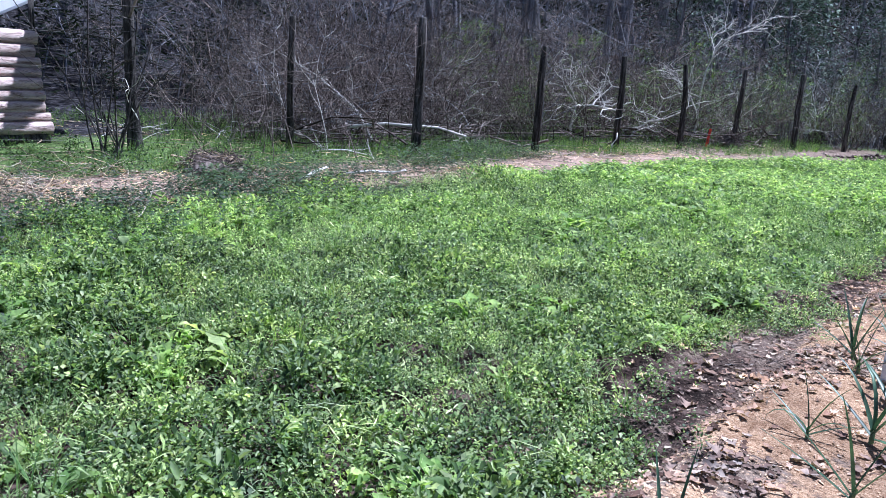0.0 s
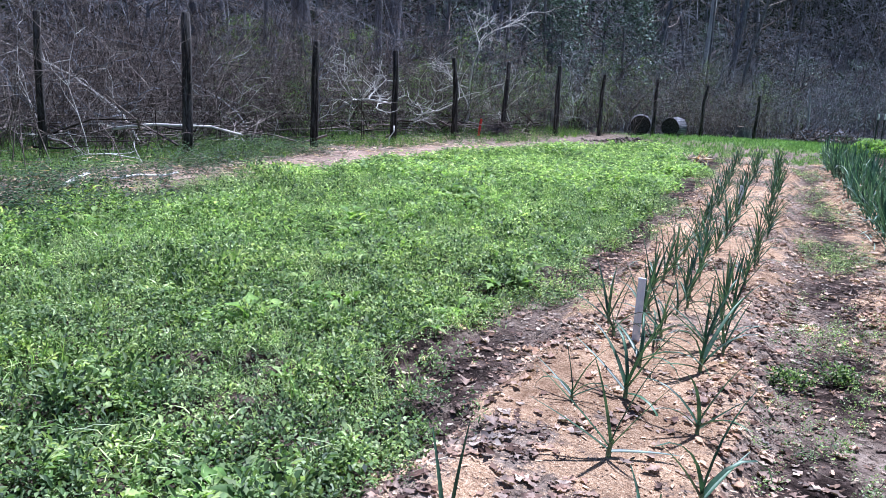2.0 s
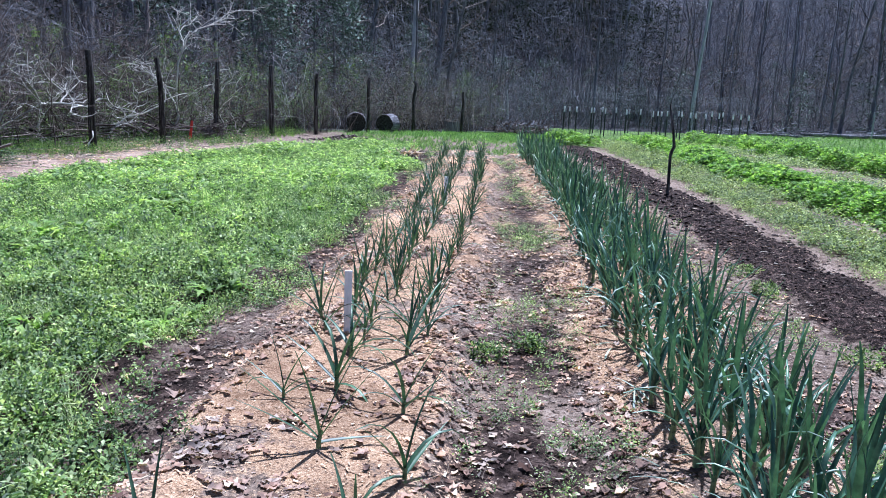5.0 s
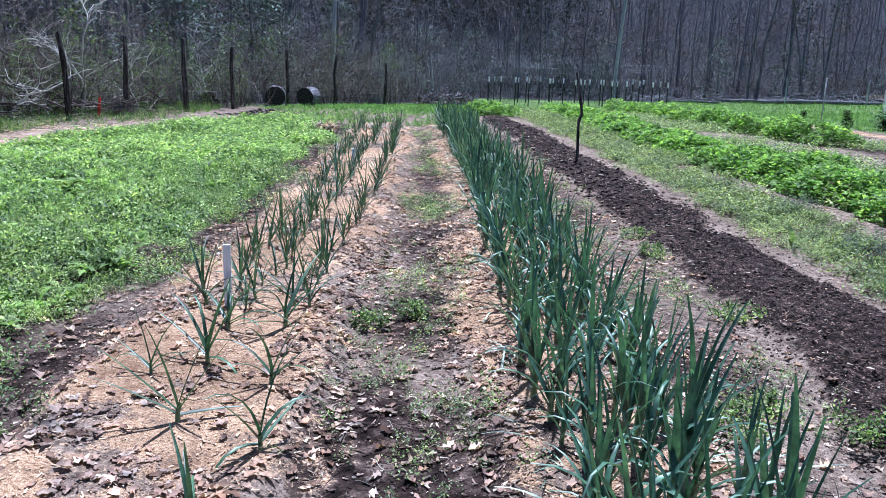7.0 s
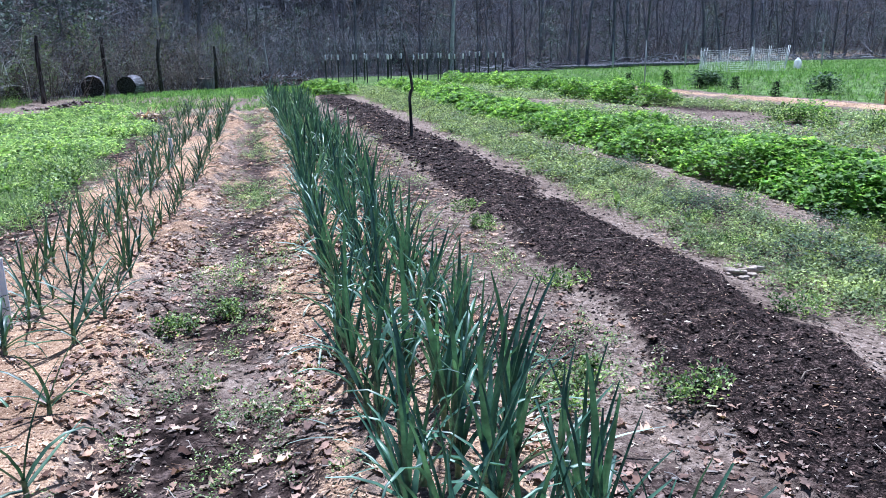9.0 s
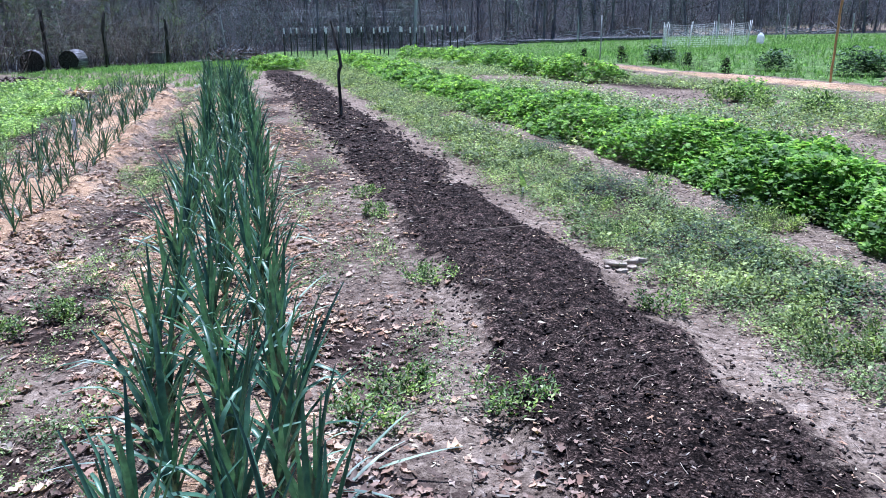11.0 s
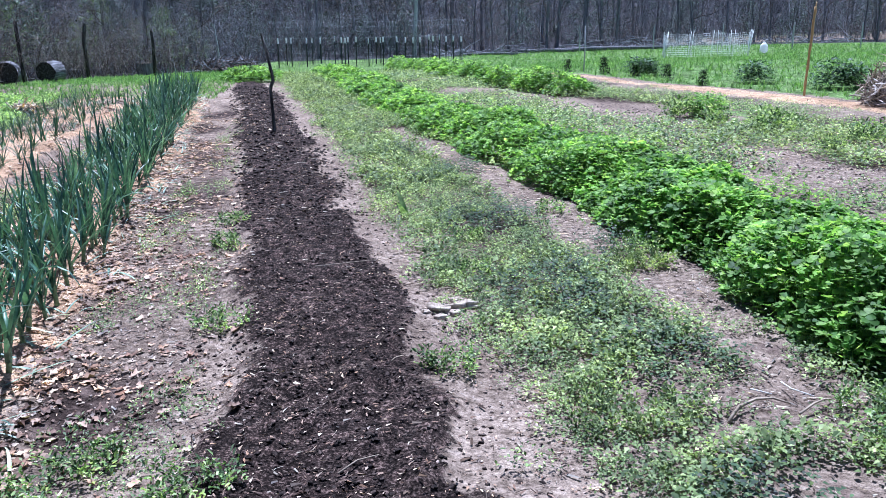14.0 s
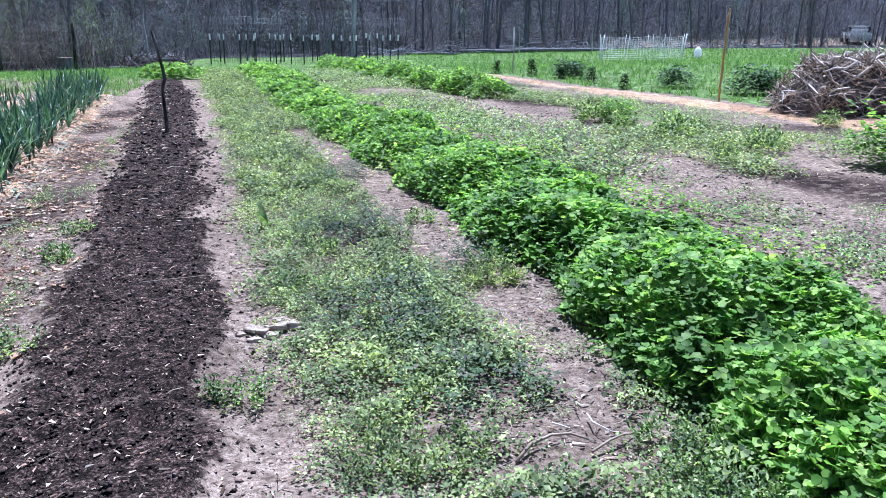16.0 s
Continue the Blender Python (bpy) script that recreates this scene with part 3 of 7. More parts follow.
gx = np.array([-600, -350, -200, -120, -80, -60, -48, -40, -34, -29, -25, -22, -20, -18.5] + steps((-17, -9.6, 0.4), (-9.6, -3, 0.16), (-3, 5.5, 0.055), (5.5, 13, 0.12), (13, 30, 0.6), (30, 60, 3)) + [70, 85, 110, 160, 250, 400, 600])
gy = np.array([-600, -300, -150, -80, -45, -25, -14, -8, -5] + steps((-3, 1, 0.3), (1, 11, 0.055), (11, 24, 0.13), (24, 44, 0.4), (44, 80, 1.5)) + [85, 92, 105, 125, 160, 230, 350, 600])
X, Y = np.meshgrid(gx, gy)
Z = height(X, Y)
nx, ny = len(gx), len(gy)
ii, jj = np.meshgrid(np.arange(ny - 1), np.arange(nx - 1), indexing="ij")
q = (ii * nx + jj).ravel()
ground = part("ground", (np.stack([X, Y, Z], -1).reshape(-1, 3), np.stack([q, q + 1, q + nx + 1, q + nx], -1)), M_GROUND)
tagged(ground, "tilled garden ground with sawdust, soil and dirt paths", "ground", kind="structure")
shade_smooth(ground)
on, lk, so, gr, ch, st = zones(X, Y)
edge_w = wood_edge(X, Y)
saw_a = np.maximum(np.maximum(on * (0.82 + 0.30 * wave(X, Y, 2.8, 11)), lk * (0.8 + 0.25 * wave(X, Y, 2.0, 12))), ch * (0.8 + 0.2 * wave(X, Y, 1.6, 21)))
saw_a = np.maximum(saw_a, band(X, onion_r(Y) - 0.1, onion_r(Y) + 0.28, 0.12) * band(Y, -2, 18.5, 0.4) * (0.38 + 0.35 * wave(X, Y, 2.6, 22)))
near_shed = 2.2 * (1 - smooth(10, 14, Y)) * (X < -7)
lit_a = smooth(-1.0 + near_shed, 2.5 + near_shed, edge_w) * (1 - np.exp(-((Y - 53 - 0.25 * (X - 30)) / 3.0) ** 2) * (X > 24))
saw_a = saw_a * (1 - 0.45 * np.clip(litter_drifts(X, Y) + 0.6 * bed_edges(X, Y), 0, 1) * (ch < 0.1))
path_dark = band(X, onion_r(Y), leek_l(Y) - 0.2, 0.3) * band(Y, -2, 19, 1) * (0.62 + 0.4 * wave(X, Y, 2.0, 14))
path_dark = np.maximum(path_dark, band(X, green_r(Y) - 0.1, onion_l(Y), 0.25) * band(Y, -2, 19, 1) * (0.85 + 0.3 * wave(X, Y, 1.6, 15)))
path_dark = np.maximum(path_dark, 1.2 * np.exp(-((X + 0.17) / 0.26) ** 2 - ((Y - 3.7) / 0.9) ** 2) * (0.85 + 0.3 * wave(X, Y, 3.0, 23)))
path_dark = np.maximum(path_dark, band(X, leek_r(Y) + 0.1, soil_l(Y), 0.2) * band(Y, -2, 18, 1) * (0.46 + 0.4 * wave(X, Y, 2.4, 24)))
path_dark = np.maximum(path_dark, gr * 0.8)
path_dark = np.maximum(path_dark, band(X, weed_l(Y) + 0.1, chip_l(Y), 0.3) * band(Y, -2, 27, 1) * (0.45 + 0.35 * wave(X, Y, 1.1, 18)) * (1 - 0.8 * bare(X, Y)))
moss_and_lift = np.clip(smooth(0.0, 0.8, X - chip_r(Y)) * smooth(7, 11, Y) * 1.1 + smooth(21, 25, Y) * 0.8 * (X < 12) * (X > -7) + smooth(-8.3, -9.2, X) * 0.7 * (Y < 22), 0, 1) * (1 - ch) * (1 - so)
moss_and_lift = np.where((X > chip_r(Y) + 0.6) & (Y > 9), np.maximum(moss_and_lift, 1.0) * (1 - ch), moss_and_lift)
moss_and_lift = moss_and_lift * (1 - 0.9 * np.exp(-((Y - 53 - 0.25 * (X - 30)) / 3.0) ** 2) * (X > 20))
moss_and_lift = np.maximum(moss_and_lift, 0.5 * band(X, clover_r(Y), chip_l(Y), 0.3) * band(Y, -2, 26, 1) * (0.7 + 0.5 * wave(X, Y, 1.5, 16)) * (1 - bare(X, Y)))
moss_and_lift = np.maximum(moss_and_lift, 0.22 * chickweed_cover(X, Y))
# Green painted under the farther crop to lift the shade in its gaps.
moss_and_lift = np.maximum(moss_and_lift, gr * smooth(4.5, 8, np.hypot(X, Y)) * 0.62)
for key, trio in (("zone_a", (saw_a, so * (0.9 + 0.1 * wave(X, Y, 3, 13)), st * (0.6 + 0.3 * wave(X, Y, 1.5, 17)))), ("zone_b", (path_dark, moss_and_lift, lit_a))):
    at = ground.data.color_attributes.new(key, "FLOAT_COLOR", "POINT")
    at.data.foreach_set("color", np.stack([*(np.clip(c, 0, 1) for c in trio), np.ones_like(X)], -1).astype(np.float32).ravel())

# ---------------- plants: templates ----------------
rng = random.Random(7)


def weed_template(leaves, length, width, tall, seed, lift=(0.0, 0.9), cup=0.15, leaf=flat_leaf):
    """A small broad-leaved plant: leaves at several heights on a short stem."""
    r = random.Random(seed)
    out = []
    for k in range(leaves):
        h = tall * (r.random() ** 0.8)
        v, f = leaf(length * r.uniform(0.6, 1.2), width * r.uniform(0.7, 1.2), r.uniform(*lift), cup, r.uniform(0.1, 1.0))
        v = turn_z(v, r.uniform(0, 6.283)) + [r.gauss(0, tall * 0.15), r.gauss(0, tall * 0.15), h]
        out.append((v, f))
    return join(out)


def lobed_template(leaves, length, seed):
    """A mustard-like rosette: long leaves with ragged lobes along the rib."""
    r = random.Random(seed)
    out = []
    for k in range(leaves):
        L, a, lift = length * r.uniform(0.6, 1.15), r.uniform(0, 6.283), r.uniform(0.45, 1.25)
        v, px, pz = [], 0.0, 0.0
        for q, (d, w, back) in enumerate(((0.0, 0.02, 0.0), (0.28, 0.12, 0.06), (0.18, 0.05, 0.0), (0.22, 0.18, 0.10), (0.14, 0.09, 0.0), (0.18, 0.03, 0.0))):
            bend = lift - 1.1 * q / 5 * r.uniform(0.7, 1.2)
            px, pz = px + d * L * math.cos(bend), pz + d * L * math.sin(bend)
            for side in (-1, 0, 1):
                wide = side * w * L * r.uniform(0.7, 1.3)
                v.append((wide, px - abs(side) * back * L * r.uniform(0.3, 1.4), pz + abs(wide) * r.uniform(0.0, 0.5)))
        f = [(3 * n + m, 3 * n + m + 1, 3 * n + m + 4, 3 * n + m + 3) for n in range(5) for m in (0, 1)]
        out.append((turn_z(np.array(v), a), np.array(f)))
    return join(out)


def tuft_template(blades, length, width, seed, spread=0.9, segs=2):
    r = random.Random(seed)
    out = []
    for k in range(blades):
        v, f = strip(length * r.uniform(0.5, 1.1), width, r.uniform(0.2, 1.3), r.uniform(1.5 - spread, 1.5), segs)
        out.append((turn_z(v, r.uniform(0, 6.283)) + [r.gauss(0, 0.02), r.gauss(0, 0.02), 0], f))
    return join(out)


def clover_template(stems, tall, leaf, seed, spread=0.1, plain=False):
    """A clover clump: three round leaflets on the end of every stem."""
    r = random.Random(seed)
    out = []
    for k in range(stems):
        h, a0 = tall * r.uniform(0.12, 1.08), r.uniform(0, 6.283)
        tip, way = r.uniform(0.0, 0.6), r.uniform(0, 6.283)
        ox, oy = r.gauss(0, spread), r.gauss(0, spread)
        for j in range(3):
            L = leaf * r.uniform(0.8, 1.2)
            tilt = r.uniform(-0.1, 0.35)
            if plain:
                ring, quads = [(0, 0), (-0.5, 0.5), (0, 1.05), (0.5, 0.5)], np.array([(0, 3, 2, 1)])
            else:
                quads = np.array([(0, 3, 2, 1), (0, 5, 4, 3)])
                ring = [(0, 0), (-0.46, 0.3), (-0.46, 0.78), (0, 1.0), (0.46, 0.78), (0.46, 0.3)]
            v = np.array([(x * L, y * L * math.cos(tilt), y * L * math.sin(tilt) + abs(x) * L * 0.2) for x, y in ring])
            v = turn_z(v, a0 + j * 2.094 + r.gauss(0, 0.2))
            v = np.stack([v[:, 0], v[:, 1] * math.cos(tip) - v[:, 2] * math.sin(tip), v[:, 1] * math.sin(tip) + v[:, 2] * math.cos(tip)], 1)
            out.append((turn_z(v, way) + [ox, oy, h], quads))
    return join(out)


def stalk_template(length, width, seed):
    r = random.Random(seed)
    n = 4
    p = np.array([(r.gauss(0, 0.03) * length, (k / (n - 1) - 0.5) * length, 0.01 + r.random() * 0.02) for k in range(n)])
    return tube(p, [width] * n, 3, False)


def dead_leaf_template(size, seed):
    """A dry lobed leaf lying on the ground: a rib with two jagged, slightly curled halves."""
    r = random.Random(seed)
    wide, curl, roll = r.uniform(0.4, 0.8), r.uniform(-0.2, 1.3), r.uniform(-0.2, 1.3)
    v = []
    for k, s in enumerate((-1.0, -0.55, -0.2, 0.25, 0.6, 1.0)):
        w = (0.10, 0.85, 0.5, 1.0, 0.55, 0.12)[k] * wide
        for side in (-1, 0, 1):
            x = side * w * r.uniform(0.65, 1.15)
            v.append((x * size, s * size * r.uniform(0.9, 1.1) + abs(side) * size * r.uniform(-0.1, 0.2), 0.004 + size * (0.06 + curl * x * x + roll * 0.3 * s * s + r.uniform(-0.12, 0.26))))
    f = [(3 * k + q, 3 * k + q + 1, 3 * k + q + 4, 3 * k + q + 3) for k in range(5) for q in (0, 1)]
    return np.array(v), np.array(f)


def mat_template(leaves, size, tall, wide, seed, up=0.8, slim=1.0):
    """A patch of creeping weed: many tiny leaves over a low mound."""
    r = random.Random(seed)
    out = []
    for k in range(leaves):
        v, f = flat_leaf(size * r.uniform(0.6, 1.4), size * slim * r.uniform(0.6, 1.0), r.uniform(-0.2, up), 0.2, 0.0)
        a, u = r.uniform(0, 6.283), r.random() ** 0.6
        out.append((turn_z(v, r.uniform(0, 6.283)) + [wide * u * math.cos(a), wide * u * math.sin(a), tall * (1 - 0.7 * u * u) * r.uniform(0.25, 1.05)], f))
    return join(out)


def stuff(name, data, mat, label, category, smooth_it=False):
    ob = part(name, data, mat)
    if smooth_it:
        shade_smooth(ob)
    return tagged(ob, label, category, kind="stuff")


# ---------------- cover crop patch ----------------
def near_weight(x, y, near=4.0, fall=9.0, least=0.3):
    d = np.hypot(x, y - 0.8)
    return np.clip(1 - (d - near) / fall, least, 1)


def in_green(x, y):
    w = band(x + (0.08 + 0.17 * wave(x, y, 2.1, 47)) * (x > -3), green_l(y), green_r(y), 0.18) * (y < 19.8)
    return np.clip(w * 1.6 - 0.3 + 0.35 * wave(x, y, 2.6, 31), 0, 1)


low = [weed_template(22, 0.024, 0.016, 0.11, s, (0.0, 1.1)) for s in range(7)]
spread = [mat_template(13, 0.034, 0.085, 0.115, s + 5, 1.1) for s in range(8)]
leafy = [mat_template(22, 0.022, 0.12, 0.085, s + 15, 1.4, 0.8) for s in range(8)]
fresh = [weed_template(17, 0.025, 0.0115, 0.095, s + 11, (0.0, 1.3), 0.25, oval_leaf) for s in range(7)]
x, y = sow(11000, -7, -1.6, 0.4, 7, 19, lambda x, y: in_green(x, y) * (np.hypot(x, y - 0.8) < 6))
stuff("cover_crop", scatter(leafy, x, y, height(x, y), np.random.RandomState(39).uniform(0.6, 1.25, len(x)) * (1.0 + 0.3 * wave(x, y, 5.5, 38)), 39, 0.15), M_WEED, "fine leaves of the cover crop close to the ground", "cover crop")
x, y = sow(8000, -7, -1.6, 0.4, 7, 20, lambda x, y: in_green(x, y) * (np.hypot(x, y - 0.8) < 6))
stuff("cover_crop", scatter(fresh, x, y, height(x, y), np.random.RandomState(31).uniform(0.45, 1.25, len(x)) * (1.05 + 0.35 * wave(x, y, 2.0, 37) + 0.35 * wave(x, y, 5.5, 38)), 32, 0.3), M_WEED, "small rounded leaves of the cover crop, close by", "cover crop")
x, y = sow(12500, -8, -1.6, 0.4, 12, 21, lambda x, y: in_green(x, y) * (np.hypot(x, y - 0.8) >= 5.8) * (np.hypot(x, y - 0.8) < 10.5))
size = np.random.RandomState(1).uniform(0.7, 1.3, len(x)) * (1.15 + 0.3 * wave(x, y, 2.0, 37) + 0.35 * wave(x, y, 4.5, 38))
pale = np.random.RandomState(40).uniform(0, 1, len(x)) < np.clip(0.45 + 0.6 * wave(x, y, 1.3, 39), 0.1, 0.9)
stuff("cover_crop", scatter(leafy, x[~pale], y[~pale], height(x[~pale], y[~pale]), size[~pale], 22), M_WEED, "dense low green cover crop of chickweed and clover", "cover crop")
stuff("cover_crop", scatter(leafy, x[pale], y[pale], height(x[pale], y[pale]), size[pale], 18), M_WEED_SUNLIT, "yellow-green chickweed patches, brightened for the sunlit mid-field", "cover crop")
x, y = sow(15000, -8, -1.6, 6, 20, 17, lambda x, y: in_green(x, y) * (np.hypot(x, y - 0.8) >= 10.3))
stuff("cover_crop", scatter(spread, x, y, height(x, y), np.random.RandomState(36).uniform(0.7, 1.4, len(x)) * (1.2 + 0.4 * wave(x, y, 2.0, 37)), 16), M_WEED_SUNLIT, "far end of the green cover crop patch", "cover crop")
lob = [lobed_template(7, 0.11, s) for s in range(8)]
x, y = sow(9000, -8, -1.7, 0.5, 20, 23, lambda x, y: in_green(x, y) * (0.06 + smooth(0.1, 0.7, wave(x, y, 1.6, 33) + 0.5 * wave(x, y, 5.0, 35))))
stuff("mustard_weeds", scatter(lob, x, y, height(x, y) + 0.05, np.random.RandomState(2).uniform(0.5, 1.3, len(x)), 24), M_MUSTARD, "bright green lobed mustard leaves in the cover crop", "weed")
big = [lobed_template(10, 0.17, s + 30) for s in range(6)]
x, y = sow(2600, -7, -1.7, 1.2, 12, 34, lambda x, y: in_green(x, y) * (0.03 + smooth(0.25, 0.7, wave(x, y, 1.6, 33) + 0.5 * wave(x, y, 4.0, 45))))
stuff("mustard_weeds", scatter(big, x, y, height(x, y) + 0.02, np.random.RandomState(48).uniform(0.6, 1.25, len(x)), 35), M_MUSTARD, "upright clumps of lobed mustard leaves in the cover crop", "weed")
stems = [tuft_template(12, 0.17, 0.0042, s + 20, 1.2, 3) for s in range(6)]
x, y = sow(4200, -7, -1.6, 0.4, 9, 38, lambda x, y: in_green(x, y) * np.clip(0.5 + 0.6 * wave(x, y, 2.3, 46), 0.05, 1))
stuff("grass_tufts", scatter(stems, x, y, height(x, y), np.random.RandomState(49).uniform(0.5, 1.2, len(x)), 37, 0.3), M_STEM, "thin pale stems tangled through the cover crop", "grass")
tuf = [tuft_template(9, 0.22, 0.007, s) for s in range(5)]
x, y = sow(7000, -8, -1.8, 0.5, 20, 25, lambda x, y: in_green(x, y) * np.clip(0.45 + 0.6 * wave(x, y, 1.1, 34), 0, 1))
stuff("grass_tufts", scatter(tuf, x, y, height(x, y), np.random.RandomState(3).uniform(0.5, 1.15, len(x)), 26), M_GRASS, "tufts of fresh grass among the cover crop", "grass")
cut = [strip(0.09 + 0.02 * s, 0.006 + 0.002 * (s % 3), 0.5 + 0.3 * s, 0.25, 3) for s in range(6)]
x, y = sow(16000, -6.6, -1.8, 0.6, 6.4, 27, lambda x, y: np.clip(0.03 + 0.55 * np.exp(-((x + 2.75) / 0.6) ** 2 - ((y - 2.5) / 0.45) ** 2) + 0.55 * np.exp(-((x + 4.6) / 0.8) ** 2 - ((y - 4.1) / 0.6) ** 2), 0, 1) * smooth(-0.3, 0.5, wave(x, y, 6.0, 29)) * in_green(x, y))
stuff("flattened_stems", scatter(cut, x, y, height(x, y) + np.random.RandomState(44).uniform(0.07, 0.14, len(x)), np.random.RandomState(4).uniform(0.35, 1.1, len(x)), 28, 0.8), M_STEM, "pale flattened green stems lying on the cover crop", "stems")
nettle = [weed_template(16, 0.03, 0.025, 0.17, s, (-0.3, 0.5)) for s in range(4)]
x, y = sow(9000, -10.5, -4.0, 2.0, 12, 29, lambda x, y: np.clip(1.15 - np.abs(x + 7.0 + 0.25 * (y - 5)) / 1.3, 0, 1) * np.clip(0.7 + 0.7 * wave(x, y, 1.5, 36), 0, 1))
stuff("dead_nettle", scatter(nettle, x, y, height(x, y), np.random.RandomState(5).uniform(0.7, 1.4, len(x)), 30), M_WEED_DARK, "dark purple-green dead-nettle at the edge of the patch", "weed")

# weeds round the beds
x, y = sow(21000, -2.6, 1.0, 1.5, 19, 41, lambda x, y: np.clip(np.maximum(band(x, green_r(y) - 0.1, onion_l(y), 0.2) * smooth(-0.1, 0.5, wave(x, y, 3.5, 42) + 0.5 * wave(x, y, 8.0, 41)), band(x, onion_r(y) + 0.1, leek_l(y) - 0.25, 0.12) * (0.3 + 0.6 * wave(x, y, 2.4, 43) + 0.4 * wave(x, y, 7.0, 44))), 0, 1))
stuff("path_weeds", scatter(leafy, x, y, height(x, y), np.random.RandomState(6).uniform(0.3, 0.75, len(x)) * np.where(x < onion_l(y), 1.45, 1), 44), M_WEED, "small green weeds on the dirt paths", "weed")
x, y = sow(9000, 1.0, 3.4, 1.5, 22, 45, lambda x, y: np.clip(np.maximum(band(x, leek_r(y) + 0.25, soil_l(y) - 0.05, 0.08) * (0.25 + 0.75 * wave(x, y, 4.0, 46)), band(x, soil_r(y) + 0.1, weed_l(y), 0.08) * (-0.2 + 0.6 * wave(x, y, 4.5, 47))), 0, 1))
stuff("path_weeds", scatter(leafy, x, y, height(x, y), np.random.RandomState(7).uniform(0.35, 0.8, len(x)), 48), M_WEED, "sparse green weeds beside the dark soil bed", "weed")
mat = [mat_template(26, 0.0175, 0.085, 0.075, s + 50, 1.0) for s in range(7)]
x, y = sow(62000, 0.8, 5.6, 1.8, 27, 51, lambda x, y: chickweed_cover(x, y) * near_weight(x - 3, y, 5, 14, 0.5))
stuff("chickweed", scatter(mat, x, y, height(x, y), np.random.RandomState(8).uniform(0.6, 1.15, len(x)) * np.where(y > 9, 1.35, 1) * np.clip(1.0 + 0.3 * wave(x, y, 4.5, 56) + 0.6 * wave(x, y, 24.0, 55), 0.35, 2), 53), M_WEED_PALE, "pale green chickweed mat between path and clover", "weed")
x, y = sow(5500, 0.8, 5.6, 1.8, 20, 49, lambda x, y: chickweed_cover(x, y) * smooth(0.0, 0.6, wave(x, y, 3.1, 50)) * near_weight(x - 3, y, 5, 12, 0.5))
stuff("path_weeds", scatter(leafy, x, y, height(x, y), np.random.RandomState(47).uniform(0.45, 1.0, len(x)), 46), M_WEED, "deeper green weeds among the chickweed", "weed")
x, y = sow(6500, 2.8, 5.6, 1.8, 12, 54, lambda x, y: np.clip(band(x, weed_l(y) + 0.2, clover_l(y) + 0.2, 0.2) * smooth(0.15, 0.6, wave(x, y, 2.6, 55)) * 0.8 + 0.8 * np.exp(-((x - 4.0) / 0.3) ** 2 - ((y - 4.8) / 0.25) ** 2), 0, 1))
stuff("dead_nettle", scatter(nettle, x, y, height(x, y), np.random.RandomState(9).uniform(0.5, 0.9, len(x)), 56), M_WEED_DARK, "dark dead-nettle among the chickweed", "weed")
x, y = sow(40000, 4.0, 12, 2, 27, 57, lambda x, y: (1 - bare(x, y)) * np.clip(band(x, clover_r(y) - 0.1, chip_l(y), 0.2) * smooth(-0.75, 0.4, wave(x, y, 1.2, 58) + 0.6 * wave(x, y, 4.0, 59)), 0, 1) * near_weight(x - 5, y, 6, 14, 0.6))
fallow = [mat_template(13, 0.030, 0.10, 0.13, s + 90) for s in range(7)]
half = np.random.RandomState(77).uniform(0, 1, len(x)) < np.clip(0.5 + 0.6 * wave(x, y, 0.9, 78), 0.1, 0.9)
xs, ys = x[half], y[half]
stuff("low_weeds", scatter(fallow, xs, ys, height(xs, ys), np.random.RandomState(79).uniform(0.5, 1.2, len(xs)) * np.where(ys > 9, 1.4, 1) * (0.45 + 0.55 * smooth(0.2, 2.2, chip_l(ys) - xs)), 60), M_WEED_PALE, "pale yellow-green weeds over a fallow bed", "weed")
x, y = x[~half], y[~half]
stuff("low_weeds", scatter(fallow, x, y, height(x, y), np.random.RandomState(10).uniform(0.5, 1.2, len(x)) * np.where(y > 9, 1.4, 1) * (0.45 + 0.55 * smooth(0.2, 2.2, chip_l(y) - x)), 59), M_WEED, "mixed low weeds over a fallow bed", "weed")


# ---------------- clover rows ----------------
def trefoil(leaf, seed, fine=True):
    """One clover leaf: three notched leaflets round the end of a stalk, tilted its own way."""
    r = random.Random(seed)
    tilt, way, out = abs(r.gauss(0, 0.42)), r.uniform(0, 6.283), []
    ca, sa, ct, st = math.cos(way), math.sin(way), math.cos(tilt), math.sin(tilt)
    for j in range(3):
        L, dip = leaf * r.uniform(0.8, 1.2), r.uniform(-0.25, 0.3)
        if fine:
            ring, quads = [(0, 0.03), (-0.40, 0.28), (-0.47, 0.76), (0, 0.90), (0.47, 0.76), (0.40, 0.28)], np.array([(0, 3, 2, 1), (0, 5, 4, 3)])
        else:
            ring, quads = [(0, 0), (-0.5, 0.55), (0, 1.02), (0.5, 0.55)], np.array([(0, 3, 2, 1)])
        v = np.array([(x * L, y * L * math.cos(dip), y * L * math.sin(dip) + abs(x) * L * 0.25) for x, y in ring])
        v = turn_z(v, j * 2.094 + r.gauss(0, 0.22))
        v = np.stack([v[:, 0], v[:, 1] * ct - v[:, 2] * st, v[:, 1] * st + v[:, 2] * ct], 1)
        out.append((turn_z(v, way), quads))
    if fine:
        w, dx, dy, h = 0.0016, r.gauss(0, 0.02), r.gauss(0, 0.02), leaf * r.uniform(1.5, 3.5)
        out.append((np.array([(-w, 0, 0), (w, 0, 0), (dx + w, dy, -h), (dx - w, dy, -h)]), np.array([(0, 1, 2, 3)])))
    return join(out)


ROW_WIDE = 1.25


